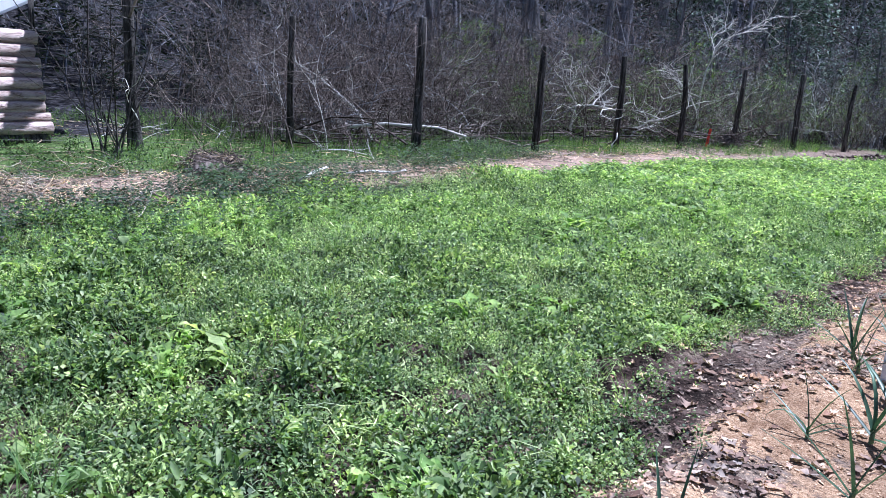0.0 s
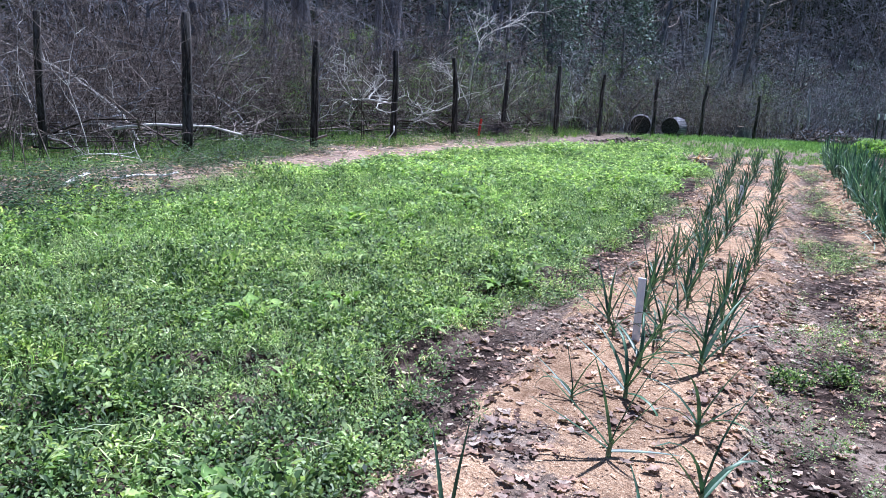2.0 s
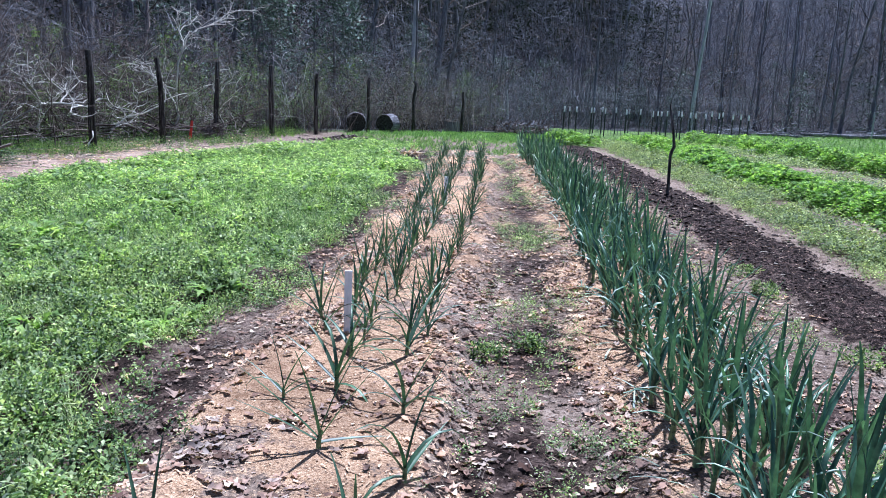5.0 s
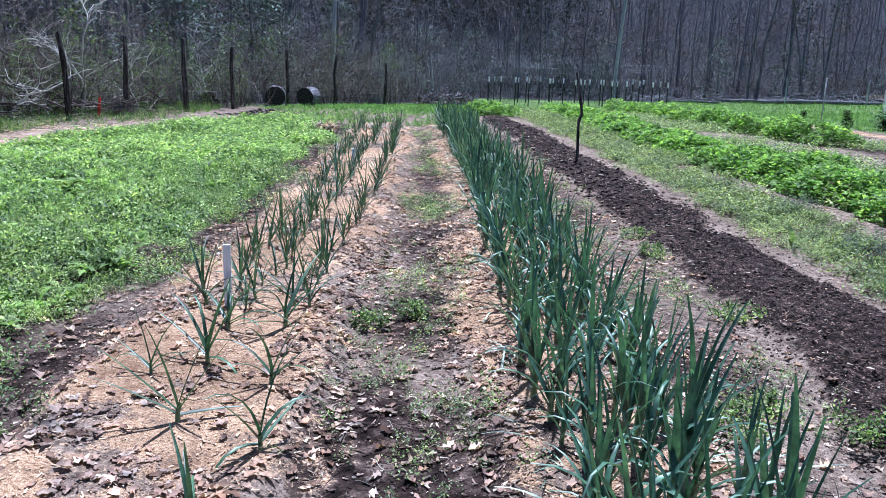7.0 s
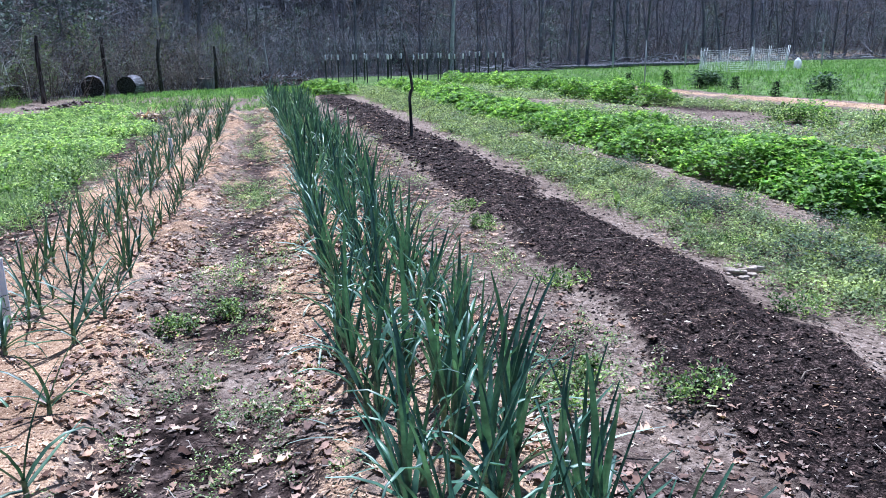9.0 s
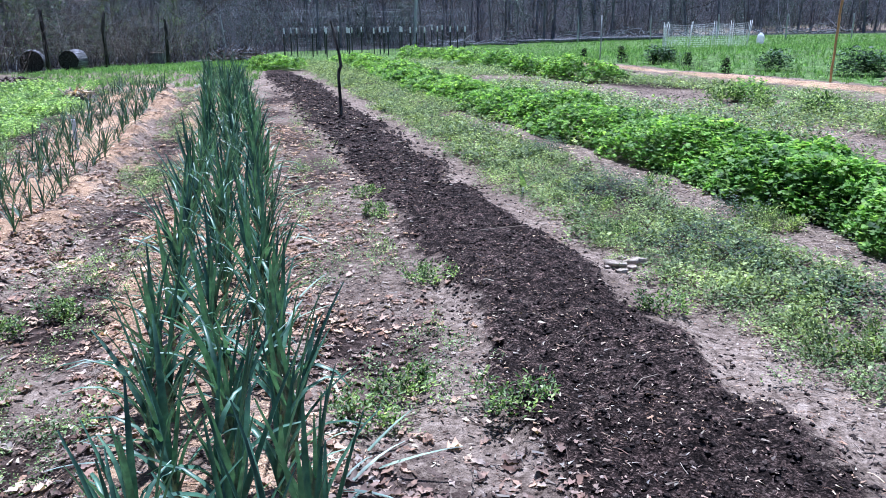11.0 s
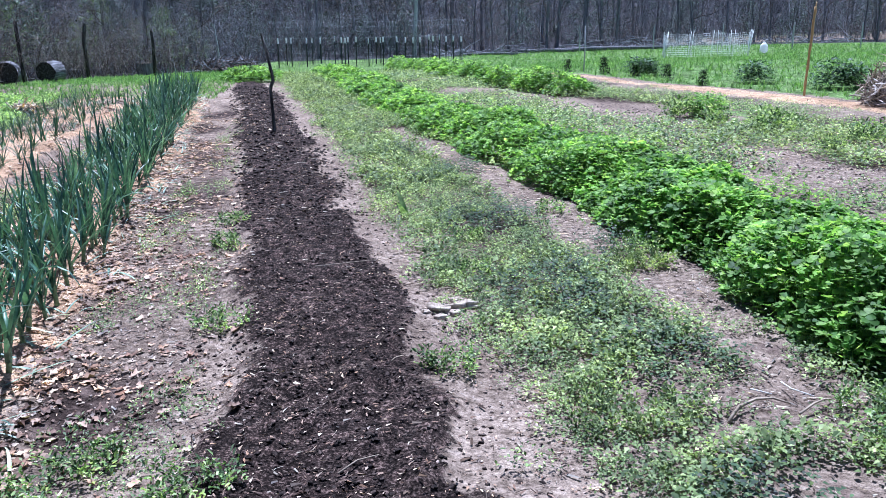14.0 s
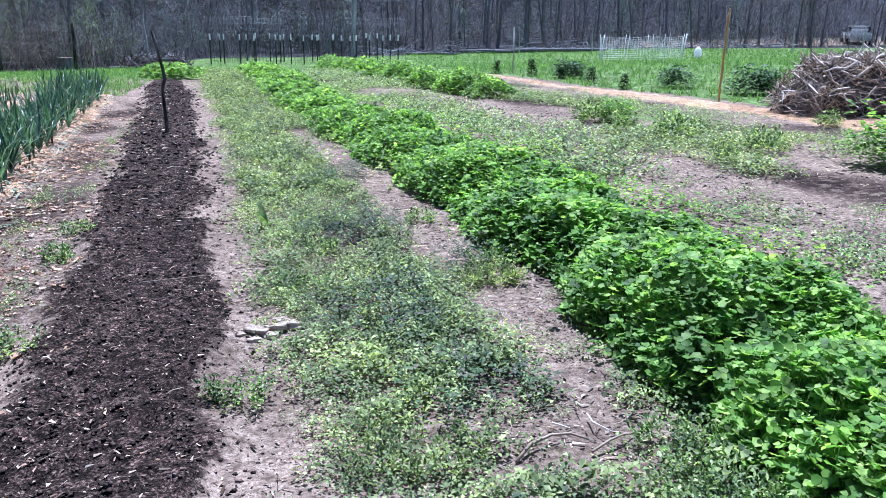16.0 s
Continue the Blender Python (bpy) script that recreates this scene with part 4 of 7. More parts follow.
def row_height(x, y, left, wide, tall):
    """The rounded, lumpy top of a clover row, steep at its sides."""
    d = x - left + 0.09 * wave(0 * x, y, 3.6, 64) + 0.05 * wave(x, y, 9.0, 65)
    side = np.clip(d / 0.26, 0, 1) ** 0.55 * np.clip((wide - d) / 0.34, 0, 1) ** 0.6
    return tall * (1 - 0.22 * smooth(8, 15, y)) * side * np.clip(0.86 + 0.2 * wave(x, y, 2.6, 63) + 0.17 * wave(x, y, 6.5, 66), 0.35, 1.25)


def clover_leaves(count, y0, y1, left, wide, tall, seed, thin=None):
    """Places of leaves through a row, most of them near its outside."""
    r = np.random.RandomState(seed)
    y = y0 + (y1 - y0) * r.uniform(0, 1, count)
    x = left(y) + r.uniform(-0.05, wide + 0.05, count)
    if thin is not None:
        m = r.uniform(0, 1, count) < thin(x, y)
        x, y = x[m], y[m]
    h = row_height(x, y, left(y), wide, tall)
    u = r.uniform(0, 1, len(x))
    up = np.where(x - left(y) < 0.3, 0.12 + 0.9 * u ** 0.8, 1.04 - 0.7 * u ** 1.7)
    m = h > 0.03
    return x[m], y[m], (height(x, y) + h * up)[m]


near_leaf = [trefoil(0.037, s) for s in range(26)]
mid_leaf = [trefoil(0.038, s + 40, False) for s in range(20)]
vary = lambda n, seed, a=0.6, b=1.3: np.random.RandomState(seed).uniform(a, b, n)
x, y, z = clover_leaves(25000, 2.3, 8.6, clover_l, ROW_WIDE, 0.43, 61)
stuff("clover_row", scatter(near_leaf, x, y, z, vary(len(x), 62), 64), M_CLOVER, "thick bright green row of round-leaved clover", "clover")
x, y, z = clover_leaves(40000, 8.6, 27, clover_l, ROW_WIDE, 0.40, 67, lambda x, y: np.clip(1.25 - (y - 8.6) / 22, 0.4, 1))
stuff("clover_row", scatter(mid_leaf, x, y, z, vary(len(x), 68) * (1 + 0.35 * smooth(9, 20, y)), 60), M_CLOVER, "long green clover row running to the wire arches", "clover")
x, y, z = clover_leaves(11000, 17, 30, clover2_l, 0.95, 0.55, 65)
stuff("clover_row", scatter(mid_leaf, x, y, z, vary(len(x), 66, 0.9, 1.7), 67), M_CLOVER, "farther green row of dense leafy clover", "clover")
x, y, z = clover_leaves(2600, 22.9, 25.3, lambda y: -0.30 + 0.45 * np.abs(y - 24.1) ** 2, 1.15, 0.40, 68)
stuff("clover_clump", scatter(mid_leaf, x, y, z, vary(len(x), 69, 0.9, 1.6), 69), M_CLOVER, "mounded green clump at the head of the soil bed", "clover")
# low leaves straying out of the row on both sides
x, y = sow(2600, 3.0, 6.0, 2.2, 12, 161, lambda x, y: band(x, clover_l(y) - 0.22, clover_l(y) + 0.12, 0.08) * smooth(-0.1, 0.5, wave(x, y, 3.4, 162)))
stuff("clover_row", scatter(near_leaf, x, y, height(x, y) + vary(len(x), 163, 0.01, 0.12), vary(len(x), 165, 0.4, 1.0), 164), M_CLOVER, "low clover leaves straying at the foot of the row", "clover")
x, y = sow(52000, 3.0, 8.0, 2.2, 27, 166, lambda x, y: band(x, clover_l(y) + ROW_WIDE - 0.05, clover_r(y), 0.1) * np.clip(0.75 + 0.5 * wave(x, y, 2.2, 167), 0, 1))
stuff("clover_row", scatter(mid_leaf, x, y, height(x, y) + vary(len(x), 168, 0.02, 0.16) * np.clip(0.8 + 0.5 * wave(x, y, 5.0, 169), 0.2, 1.4), vary(len(x), 170, 0.45, 0.95), 171), M_CLOVER, "low trailing leaves behind the clover row", "clover")

twig = [stalk_template(0.05 + 0.02 * k, 0.0016, k + 180) for k in range(5)]
x, y = sow(9000, 2.8, 9.5, 2.2, 11, 165, lambda x, y: np.clip(0.12 + 0.9 * bare(x, y) + 0.35 * wave(x, y, 2.2, 166), 0, 1) * (x > soil_r(y) + 0.1))
stuff("dry_stems", scatter(twig, x, y, height(x, y), np.random.RandomState(167).uniform(0.4, 1.2, len(x)), 168, 0.25), M_STALK, "broken dry stems lying on bare dirt", "debris")

# ---------------- meadow grass ----------------
far_tuf = [tuft_template(8, 0.15, 0.015, s + 70, 1.1, 1) for s in range(6)]
x, y = sow(16000, 9, 36, 9, 45, 71, lambda x, y: ((x > chip_r(y) + 0.2) & (wood_edge(x, y) < 0.3)) * 1.0)
stuff("meadow_grass", scatter(far_tuf, x, y, height(x, y), np.random.RandomState(11).uniform(0.6, 1.4, len(x)), 72), M_MEADOW, "lush green meadow grass behind the beds", "grass")
x, y = sow(6500, -5.5, 0.2, 18.5, 33, 73, lambda x, y: (wood_edge(x, y) < -0.5) * np.clip(0.8 + 0.4 * wave(x, y, 1.0, 74), 0, 1))
stuff("meadow_grass", scatter(far_tuf, x, y, height(x, y), np.random.RandomState(12).uniform(0.5, 1.0, len(x)), 75), M_MEADOW, "bright grass at the far end of the onion bed", "grass")
x, y = sow(6000, 0.2, 12, 24, 44, 76, lambda x, y: (wood_edge(x, y) < 0) * np.clip(0.5 + 0.5 * wave(x, y, 0.8, 77), 0, 1))
stuff("meadow_grass", scatter(far_tuf, x, y, height(x, y), np.random.RandomState(13).uniform(0.3, 0.7, len(x)), 78), M_MEADOW, "short grass round the wire arches", "grass")
x, y = sow(12000, -15, -6.5, 1, 22, 79, lambda x, y: (x < straw_l(y)) * np.clip(0.5 + 0.5 * wave(x, y, 1.0, 80), 0, 1))
stuff("fence_grass", scatter([tuft_template(9, 0.21, 0.008, s + 90, 0.9, 1) for s in range(5)], x, y, height(x, y), np.random.RandomState(14).uniform(0.5, 1.2, len(x)), 81), M_GRASS, "short grass along the foot of the fence", "grass")
x, y = sow(9000, -15, -6.5, 1, 22, 82, lambda x, y: (x < straw_l(y) + 0.1) * np.clip(0.4 + 0.5 * wave(x, y, 1.3, 83), 0, 1))
stuff("fence_weeds", scatter(leafy, x, y, height(x, y), np.random.RandomState(15).uniform(0.8, 1.8, len(x)), 84), M_FENCE_WEED, "green weeds along the foot of the fence", "weed")

# ---------------- mulch, dead leaves, straw, chips ----------------
dead = [dead_leaf_template(0.026, s) for s in range(16)]


x, y = sow(92000, -2.5, 1.7, 1.2, 19, 85, lambda x, y: np.clip(0.58 * litter_drifts(x, y) + 0.52 * bed_edges(x, y) + 0.06 * band(x, onion_r(y), leek_l(y) - 0.2, 0.15) + 0.05 * band(x, -2.2, 1.6, 0.2) + 0.07 * band(x, green_r(y) - 0.1, onion_l(y), 0.1), 0, 1) * near_weight(x, y, 5, 10, 0.3))
stuff("dead_leaves", scatter(dead, x, y, height(x, y), np.random.RandomState(16).uniform(0.35, 1.25, len(x)) ** 1.5, 88, 0.4), M_DEAD, "brown curled dead leaves on the sawdust mulch", "leaf litter")
x, y = sow(22000, 0.2, 2.4, 1.2, 15, 89, lambda x, y: np.clip(band(x, leek_r(y), soil_l(y), 0.1) * (0.35 + 0.5 * wave(x, y, 2.6, 90)) + 0.6 * np.exp(-((x - leek_r(y) - 0.3) / 0.2) ** 2) * np.clip(0.6 + 0.6 * wave(x, y, 2.2, 88), 0, 1), 0, 1))
stuff("dead_leaves", scatter(dead, x, y, height(x, y), np.random.RandomState(17).uniform(0.3, 1.15, len(x)) ** 1.6, 91, 0.35), M_DEAD, "brown leaf crumbs on the dirt path", "leaf litter")
def crumb_template(size, seed):
    """A flat flake of bark or leaf: one irregular quad."""
    r = random.Random(seed)
    long = r.choice((0.8, 1.2, 1.8, 2.6))
    return np.array([(-size * long * r.uniform(0.7, 1), -size * r.uniform(0.2, 0.5), 0.002), (size * long * r.uniform(0.6, 1), -size * r.uniform(0.3, 0.6), 0.003 + 0.003 * r.random()), (size * long * r.uniform(0.7, 1), size * r.uniform(0.2, 0.5), 0.004), (-size * long * r.uniform(0.5, 1), size * r.uniform(0.3, 0.6), 0.003 + 0.004 * r.random())]), np.array([(0, 1, 2, 3)])


def clod_template(size, seed):
    r = random.Random(seed)
    p = [np.array(d) * size * r.uniform(0.6, 1.1) for d in ((1, 0, 0), (0, 1, 0), (-1, 0, 0), (0, -1, 0), (0, 0, 0.7), (0, 0, -0.4))]
    return np.array(p), np.array([(4, 0, 1, 2), (4, 2, 3, 0), (5, 2, 1, 0), (5, 0, 3, 2)])


chip = [crumb_template(0.0048, s + 20) for s in range(22)] + [stalk_template(0.04, 0.0013, s + 20) for s in range(1)]
clod = [clod_template(0.012, s) for s in range(8)]
x, y = sow(64000, 0.2, 3.4, 1.3, 21, 111, lambda x, y: band(x, soil_l(y) - 0.06, soil_r(y) + 0.06, 0.16) * near_weight(x - 2, y, 4, 10, 0.25))
stuff("soil_clods", scatter(clod, x, y, height(x, y), np.random.RandomState(22).uniform(0.3, 1.3, len(x)) ** 1.9 * (1 + 1.3 * smooth(6, 12, y)), 112, 0.3), M_CLOD, "dark crumbly clods of compost on the bed", "soil")
x, y = sow(24000, -2.6, 0.9, 1.3, 18, 113, lambda x, y: np.clip((1 - zones(x, y)[0]) * (1 - zones(x, y)[3]) * (0.4 + 0.6 * wave(x, y, 1.4, 14)), 0, 1) * near_weight(x, y, 4, 10, 0.25))
stuff("soil_clods", scatter(clod, x, y, height(x, y), np.random.RandomState(23).uniform(0.2, 0.95, len(x)) ** 2, 114, 0.3), M_CLOD, "dark clods of earth on the trodden path", "soil")
x, y = sow(130000, -2.7, 3.6, 1.3, 16, 115, lambda x, y: (x > green_r(y)) * near_weight(x, y, 4, 9, 0.2) * np.clip(0.55 + 0.5 * wave(x, y, 3.0, 116), 0.05, 1) * (1 - zones(x, y)[0] * np.clip(0.75 - wave(x, y, 3.4, 86), 0, 0.97)))
stuff("mulch_flakes", scatter(chip, x, y, height(x, y) + 0.003, 1.5 * np.random.RandomState(24).uniform(0.25, 1.1, len(x)) ** 1.7, 117, 0.3), M_FLAKE, "flakes of dead leaf and bark over the paths", "mulch")
x, y = sow(25000, 0.3, 3.1, 1.5, 20, 92, lambda x, y: np.clip(zones(x, y)[2] * 1.1, 0, 1) * near_weight(x - 2, y, 4, 10, 0.3))
stuff("mulch_chips", scatter(chip, x, y, height(x, y) + 0.004, 1.6 * np.random.RandomState(18).uniform(0.25, 1.1, len(x)) ** 2.5 * (1 + 1.2 * smooth(6, 12, y)), 93, 0.3), M_CHIP, "pale bits of wood and leaf on dark compost", "mulch")
x, y = sow(30000, 2.5, 11, 1.8, 20, 94, lambda x, y: np.clip(0.45 + 0.5 * wave(x, y, 2.0, 95), 0, 1) * (x > soil_r(y)) * near_weight(x - 3, y, 5, 12, 0.3))
stuff("dry_stems", scatter(chip, x, y, height(x, y) + 0.004, 2.2 * np.random.RandomState(19).uniform(0.3, 1.1, len(x)) ** 2, 96, 0.3), M_CHIP, "dry stem fragments on bare dirt", "debris")
x, y = sow(60000, 0.6, 9.8, 1.5, 16, 118, lambda x, y: np.clip(band(x, leek_r(y) + 0.15, soil_l(y) + 0.05, 0.1) + band(x, soil_r(y) - 0.05, weed_l(y) + 0.15, 0.1) + bare(x, y) * (x > weed_l(y)) + 0.3 * band(x, weed_l(y), clover_l(y), 0.1), 0, 1) * np.clip(0.5 + 0.6 * wave(x, y, 4.0, 119), 0.08, 1) * near_weight(x - 3, y, 4, 9, 0.2))
stuff("dirt_crumbs", scatter(clod, x, y, height(x, y), 0.8 * np.random.RandomState(26).uniform(0.3, 1.3, len(x)) ** 2.2, 120, 0.3), M_CRUMB, "small crumbs and pebbles of dry pale dirt", "soil")
x, y = sow(16000, 5.6, 11.5, 3.5, 18, 129, lambda x, y: (0.25 + 0.75 * bare(x, y)) * np.clip(0.5 + 0.6 * wave(x, y, 3.0, 130), 0.05, 1) * (x < chip_l(y)))
stuff("soil_clods", scatter([clod_template(0.022, s + 70) for s in range(8)], x, y, height(x, y), np.random.RandomState(31).uniform(0.25, 1.3, len(x)) ** 1.6, 131, 0.4), M_CLOD_DRY, "dry brown clods on the fallow bed", "soil")
flake = [crumb_template(0.0085, s + 60) for s in range(18)] + [stalk_template(0.07, 0.0016, s + 80) for s in range(3)]
x, y = sow(110000, -2.6, 5.2, 1.3, 17, 121, lambda x, y: np.clip(band(x, onion_r(y) - 0.05, leek_l(y) - 0.1, 0.15) * 0.9 + band(x, green_r(y) - 0.2, onion_l(y) + 0.1, 0.15) * 0.8 + band(x, leek_r(y) + 0.1, soil_l(y), 0.1) * 0.55 + band(x, soil_r(y), weed_l(y), 0.1) * 0.25 + band(x, weed_l(y), clover_l(y), 0.1) * 0.5, 0, 1) * np.clip(0.6 + 0.5 * wave(x, y, 4.0, 122), 0.1, 1) * near_weight(x, y, 5, 9, 0.25))
stuff("path_litter", scatter(flake, x, y, height(x, y) + 0.004, np.random.RandomState(27).uniform(0.3, 1.4, len(x)), 123, 0.35), M_CHIP, "dark bits of leaf and bark trodden into the paths", "leaf litter")
limp = [blade(0.26, 0.022, 0.5, 0.12, 4, 0.15) for _ in range(1)] + [blade(0.20 + 0.03 * k, 0.018, 0.9 - 0.2 * k, 0.35, 4, 0.2) for k in range(4)]
x, y = sow(2600, -1.0, 1.7, 2.0, 18, 124, lambda x, y: band(x, leek_r(y) + 0.02, leek_r(y) + 0.24, 0.06) + 0.7 * band(x, leek_l(y) - 0.22, leek_l(y), 0.06))
stuff("limp_leek_leaves", scatter(limp, x, y, height(x, y) + 0.01, np.random.RandomState(28).uniform(0.4, 1.0, len(x)), 125, 0.2), M_LIMP, "pale limp leek leaves lying at the foot of the row", "leaves")
x, y = sow(42000, -2.2, 1.5, 1.3, 10, 126, lambda x, y: np.clip(zones(x, y)[0] + 0.8 * zones(x, y)[1], 0, 1) * np.clip(0.5 + 0.5 * wave(x, y, 6.0, 127), 0.1, 1) * near_weight(x, y, 4, 6, 0.1))
stuff("sawdust_bits", scatter([crumb_template(0.006, s + 300) for s in range(10)] + [clod_template(0.007, s + 40) for s in range(4)], x, y, height(x, y) + 0.002, np.random.RandomState(29).uniform(0.35, 1.3, len(x)), 128, 0.4), M_SAWBIT, "coarse tan bits of sawdust and shavings on the beds", "mulch")
straw = [stalk_template(0.22, 0.0035, s + 40) for s in range(6)] + [dead_leaf_template(0.03, s + 60) for s in range(2)]
x, y = sow(13000, -11, -4.8, 2, 18, 97, lambda x, y: np.clip(zones(x, y)[5] * (0.75 + 0.4 * wave(x, y, 1.5, 17)), 0, 1))
stuff("straw", scatter(straw, x, y, height(x, y) + 0.015, np.random.RandomState(20).uniform(0.4, 1.3, len(x)), 98, 0.6), M_STRAW, "matted tan straw along the edge of the patch", "straw")
x, y = sow(1500, -14, -7, 2, 21, 99, lambda x, y: (x < straw_l(y)) * 1.0)
stuff("straw", scatter(straw, x, y, height(x, y) + 0.02, np.random.RandomState(21).uniform(0.6, 2.0, len(x)), 100, 0.8), M_STRAW, "loose dry stalks near the fence", "straw")


# ---------------- leeks and onions ----------------
def leek_parts(seed, tall=0.55, leaves=7, fan=0.5, wide=0.03, droop=1.0):
    """Shank and strap leaves of one plant, as arrays."""
    r = random.Random(seed)
    up = 0.16 if wide > 0.022 and tall > 0.5 else 0.07
    shank = tube([(0, 0, -0.02), (0, 0, up * 0.4), (r.gauss(0, 0.004), r.gauss(0, 0.004), up)], [0.015 * up ** 0.3 * 1.7, 0.013 * up ** 0.3 * 1.7, 0.008], 6, False)
    a0, out = r.uniform(0, 6.283), []
    for k in range(leaves):
        u = k / leaves
        L = tall * r.uniform(0.75, 1.1) * (1 - 0.25 * (1 - u))
        lift = 1.57 - fan * (1 - u) * r.uniform(0.6, 1.3) - 0.05
        bend = droop * r.choice((0.15, 0.3, 0.5, 1.2, 2.2)) * r.uniform(0.6, 1.2)
        v, f = blade(L, wide * r.uniform(0.6, 1.1), bend, lift, 6, 0.3, 0.04)
        a = a0 + (k % 2) * math.pi + r.gauss(0, 0.45)
        out.append((turn_z(v, a) + [0, 0, up * (0.25 + 0.6 * u)], f))
    return shank, out


def plant(kind, seed, label, category, group, x, y, **kw):
    """One planted leek or onion: an Empty with its shank and every leaf."""
    shank, leaves = leek_parts(seed, **kw)
    ob = thing(kind, pose(x, y, float(height(x, y))), label, category, group)
    shade_smooth(part("shank", shank, M_LEEK_STEM, ob, "pale green shank"))
    for lf in leaves:
        shade_smooth(part("leaf", lf, M_LEEK if kind == "leek" else M_ONION, ob))
    return ob


def plant_rows(kind, edges, y0, y1, gap, label, category, group, near_y, variants, seed, size, **kw):
    """Rows of one kind: plants of their own up to near_y, the rest in one mesh."""
    r = random.Random(seed)
    firsts, far = {}, []
    for edge in edges:
        yy = y0
        while yy < y1:
            xx, y_ = float(edge(yy)) + r.gauss(0, 0.035), yy + r.gauss(0, gap * 0.18)
            k, s = r.randrange(variants), r.uniform(*size)
            if y_ < near_y:
                m = pose(xx, y_, float(height(xx, y_)), r.gauss(0, 4), r.gauss(0, 4), r.uniform(0, 360))
                if k not in firsts:
                    firsts[k] = plant(kind, seed + k, label, category, group, xx, y_, **kw)
                    firsts[k].matrix_basis = m
                else:
                    copy_thing(firsts[k], m @ Matrix.Diagonal((s, s, s, 1)))
            else:
                far.append((xx, y_, k, s))
            yy += gap * r.uniform(0.85, 1.2)
    temps = [join(leek_parts(seed + k, **kw)[1]) for k in range(variants)]
    far = np.array(far)
    stuff(kind + "_row", scatter(temps, far[:, 0], far[:, 1], height(far[:, 0], far[:, 1]), far[:, 3], seed, 0.08), M_LEEK if kind == "leek" else M_ONION, label + ", farther along the row", category)


plant_rows("leek", [leek_l, lambda y: (leek_l(y) + leek_r(y)) / 2, leek_r], 2.0, 18.4, 0.165, "upright blue-green leek with strap leaves in sawdust mulch", "leek", "leek bed", 8.2, 9, 300, (0.75, 1.1), tall=0.55, leaves=7, fan=0.5, wide=0.034, droop=1.15)
plant_rows("onion", [row_a, row_b, row_c], 5.0, 17.8, 0.22, "slender green onion plant in sawdust mulch", "onion", "onion bed", 11.5, 8, 400, (0.65, 1.0), tall=0.44, leaves=6, fan=0.8, wide=0.021, droop=1.0)
for k, (ox, oy, s) in enumerate(((-0.87, 3.58, 1.0), (-0.615, 4.02, 0.95), (-1.17, 4.05, 0.7), (-0.97, 4.22, 1.05), (-1.02, 4.7, 1.0), (-0.73, 4.75, 1.1), (-0.50, 3.42, 0.9), (-1.13, 2.72, 0.9), (-0.55, 2.85, 0.9))):
    ob = plant("onion", 450 + k, "young green onion with arching leaves in sawdust", "onion", "onion bed", ox, oy, tall=0.46, leaves=6, fan=1.15, wide=0.025, droop=1.2)
    ob.scale = (s, s, s)

# clumps of weed that stand out beside the beds
for k, (wx, wy, s, pale) in enumerate(((1.88, 5.5, 1.0, 0), (1.97, 3.9, 1.1, 0), (1.35, 3.9, 1.0, 0), (1.55, 4.14, 0.8, 0), (2.98, 4.77, 0.9, 0), (1.70, 7.15, 0.7, 0), (1.67, 7.8, 0.8, 0), (-0.33, 5.06, 0.8, 0), (-0.08, 5.3, 0.6, 0), (3.65, 4.25, 1.9, 1), (4.44, 6.2, 1.4, 1), (3.32, 6.25, 1.2, 0), (4.27, 7.76, 0.9, 0), (4.72, 4.05, 1.5, 0), (4.66, 3.75, 1.5, 0), (4.85, 3.5, 1.6, 0), (4.55, 6.55, 1.0, 0), (3.45, 7.0, 0.8, 0))):
    x, y = sow(26 if s < 1.3 else 85, -0.14, 0.14, -0.11, 0.11, 850 + k)
    t = thing("weed_clump", pose(wx, wy, float(height(wx, wy))), "fresh green weed clump on the dirt", "weed", "weed clumps")
    part("foliage", scatter(fresh, x * s, y * s, 0 * x, 0.9 + 0 * x, 870 + k, 0.3), M_WEED_PALE if pale else M_WEED, t)

# a broad-leaved plant with its white label by the chickweed
t = thing("dock_plant", pose(3.06, 7.78, float(height(3.06, 7.78))), "broad upright yellow-green leaves of a dock plant", "plant")
for k, (L, a, lift) in enumerate(((0.24, 0.4, 1.2), (0.20, 2.6, 1.0), (0.16, 4.4, 0.7), (0.12, 5.4, 0.4))):
    v, f = blade(L, 0.075, 0.5, lift, 5, 0.2, 0.15)
    shade_smooth(part("leaf", (turn_z(v, a), f), M_WEED, t))
bm = bmesh.new()
bmesh.ops.create_cube(bm, size=1, matrix=Matrix.Translation((0, 0, 0.03)) @ Matrix.Diagonal((0.022, 0.004, 0.09, 1)))
bmesh.ops.bevel(bm, geom=bm.edges[:], offset=0.001, segments=1, affect="EDGES")
tag = part("plant_label", bm, M_WHITE)
tag.matrix_basis = pose(2.99, 7.6, float(height(2.99, 7.6)), 8, 4, 20)
tagged(tag, "small white plastic plant label stuck in the dirt", "label")

# ---------------- wood: templates of trees and brush ----------------
def branch_path(p, d, length, n, r, wiggle, up=0.0):
    pts = [np.array(p, float)]
    d = np.array(d, float)
    for k in range(n):
        d = d + np.array([r.gauss(0, wiggle), r.gauss(0, wiggle), r.gauss(0, wiggle) + up])
        d /= np.linalg.norm(d)
        pts.append(pts[-1] + d * length / n)
    return np.array(pts)


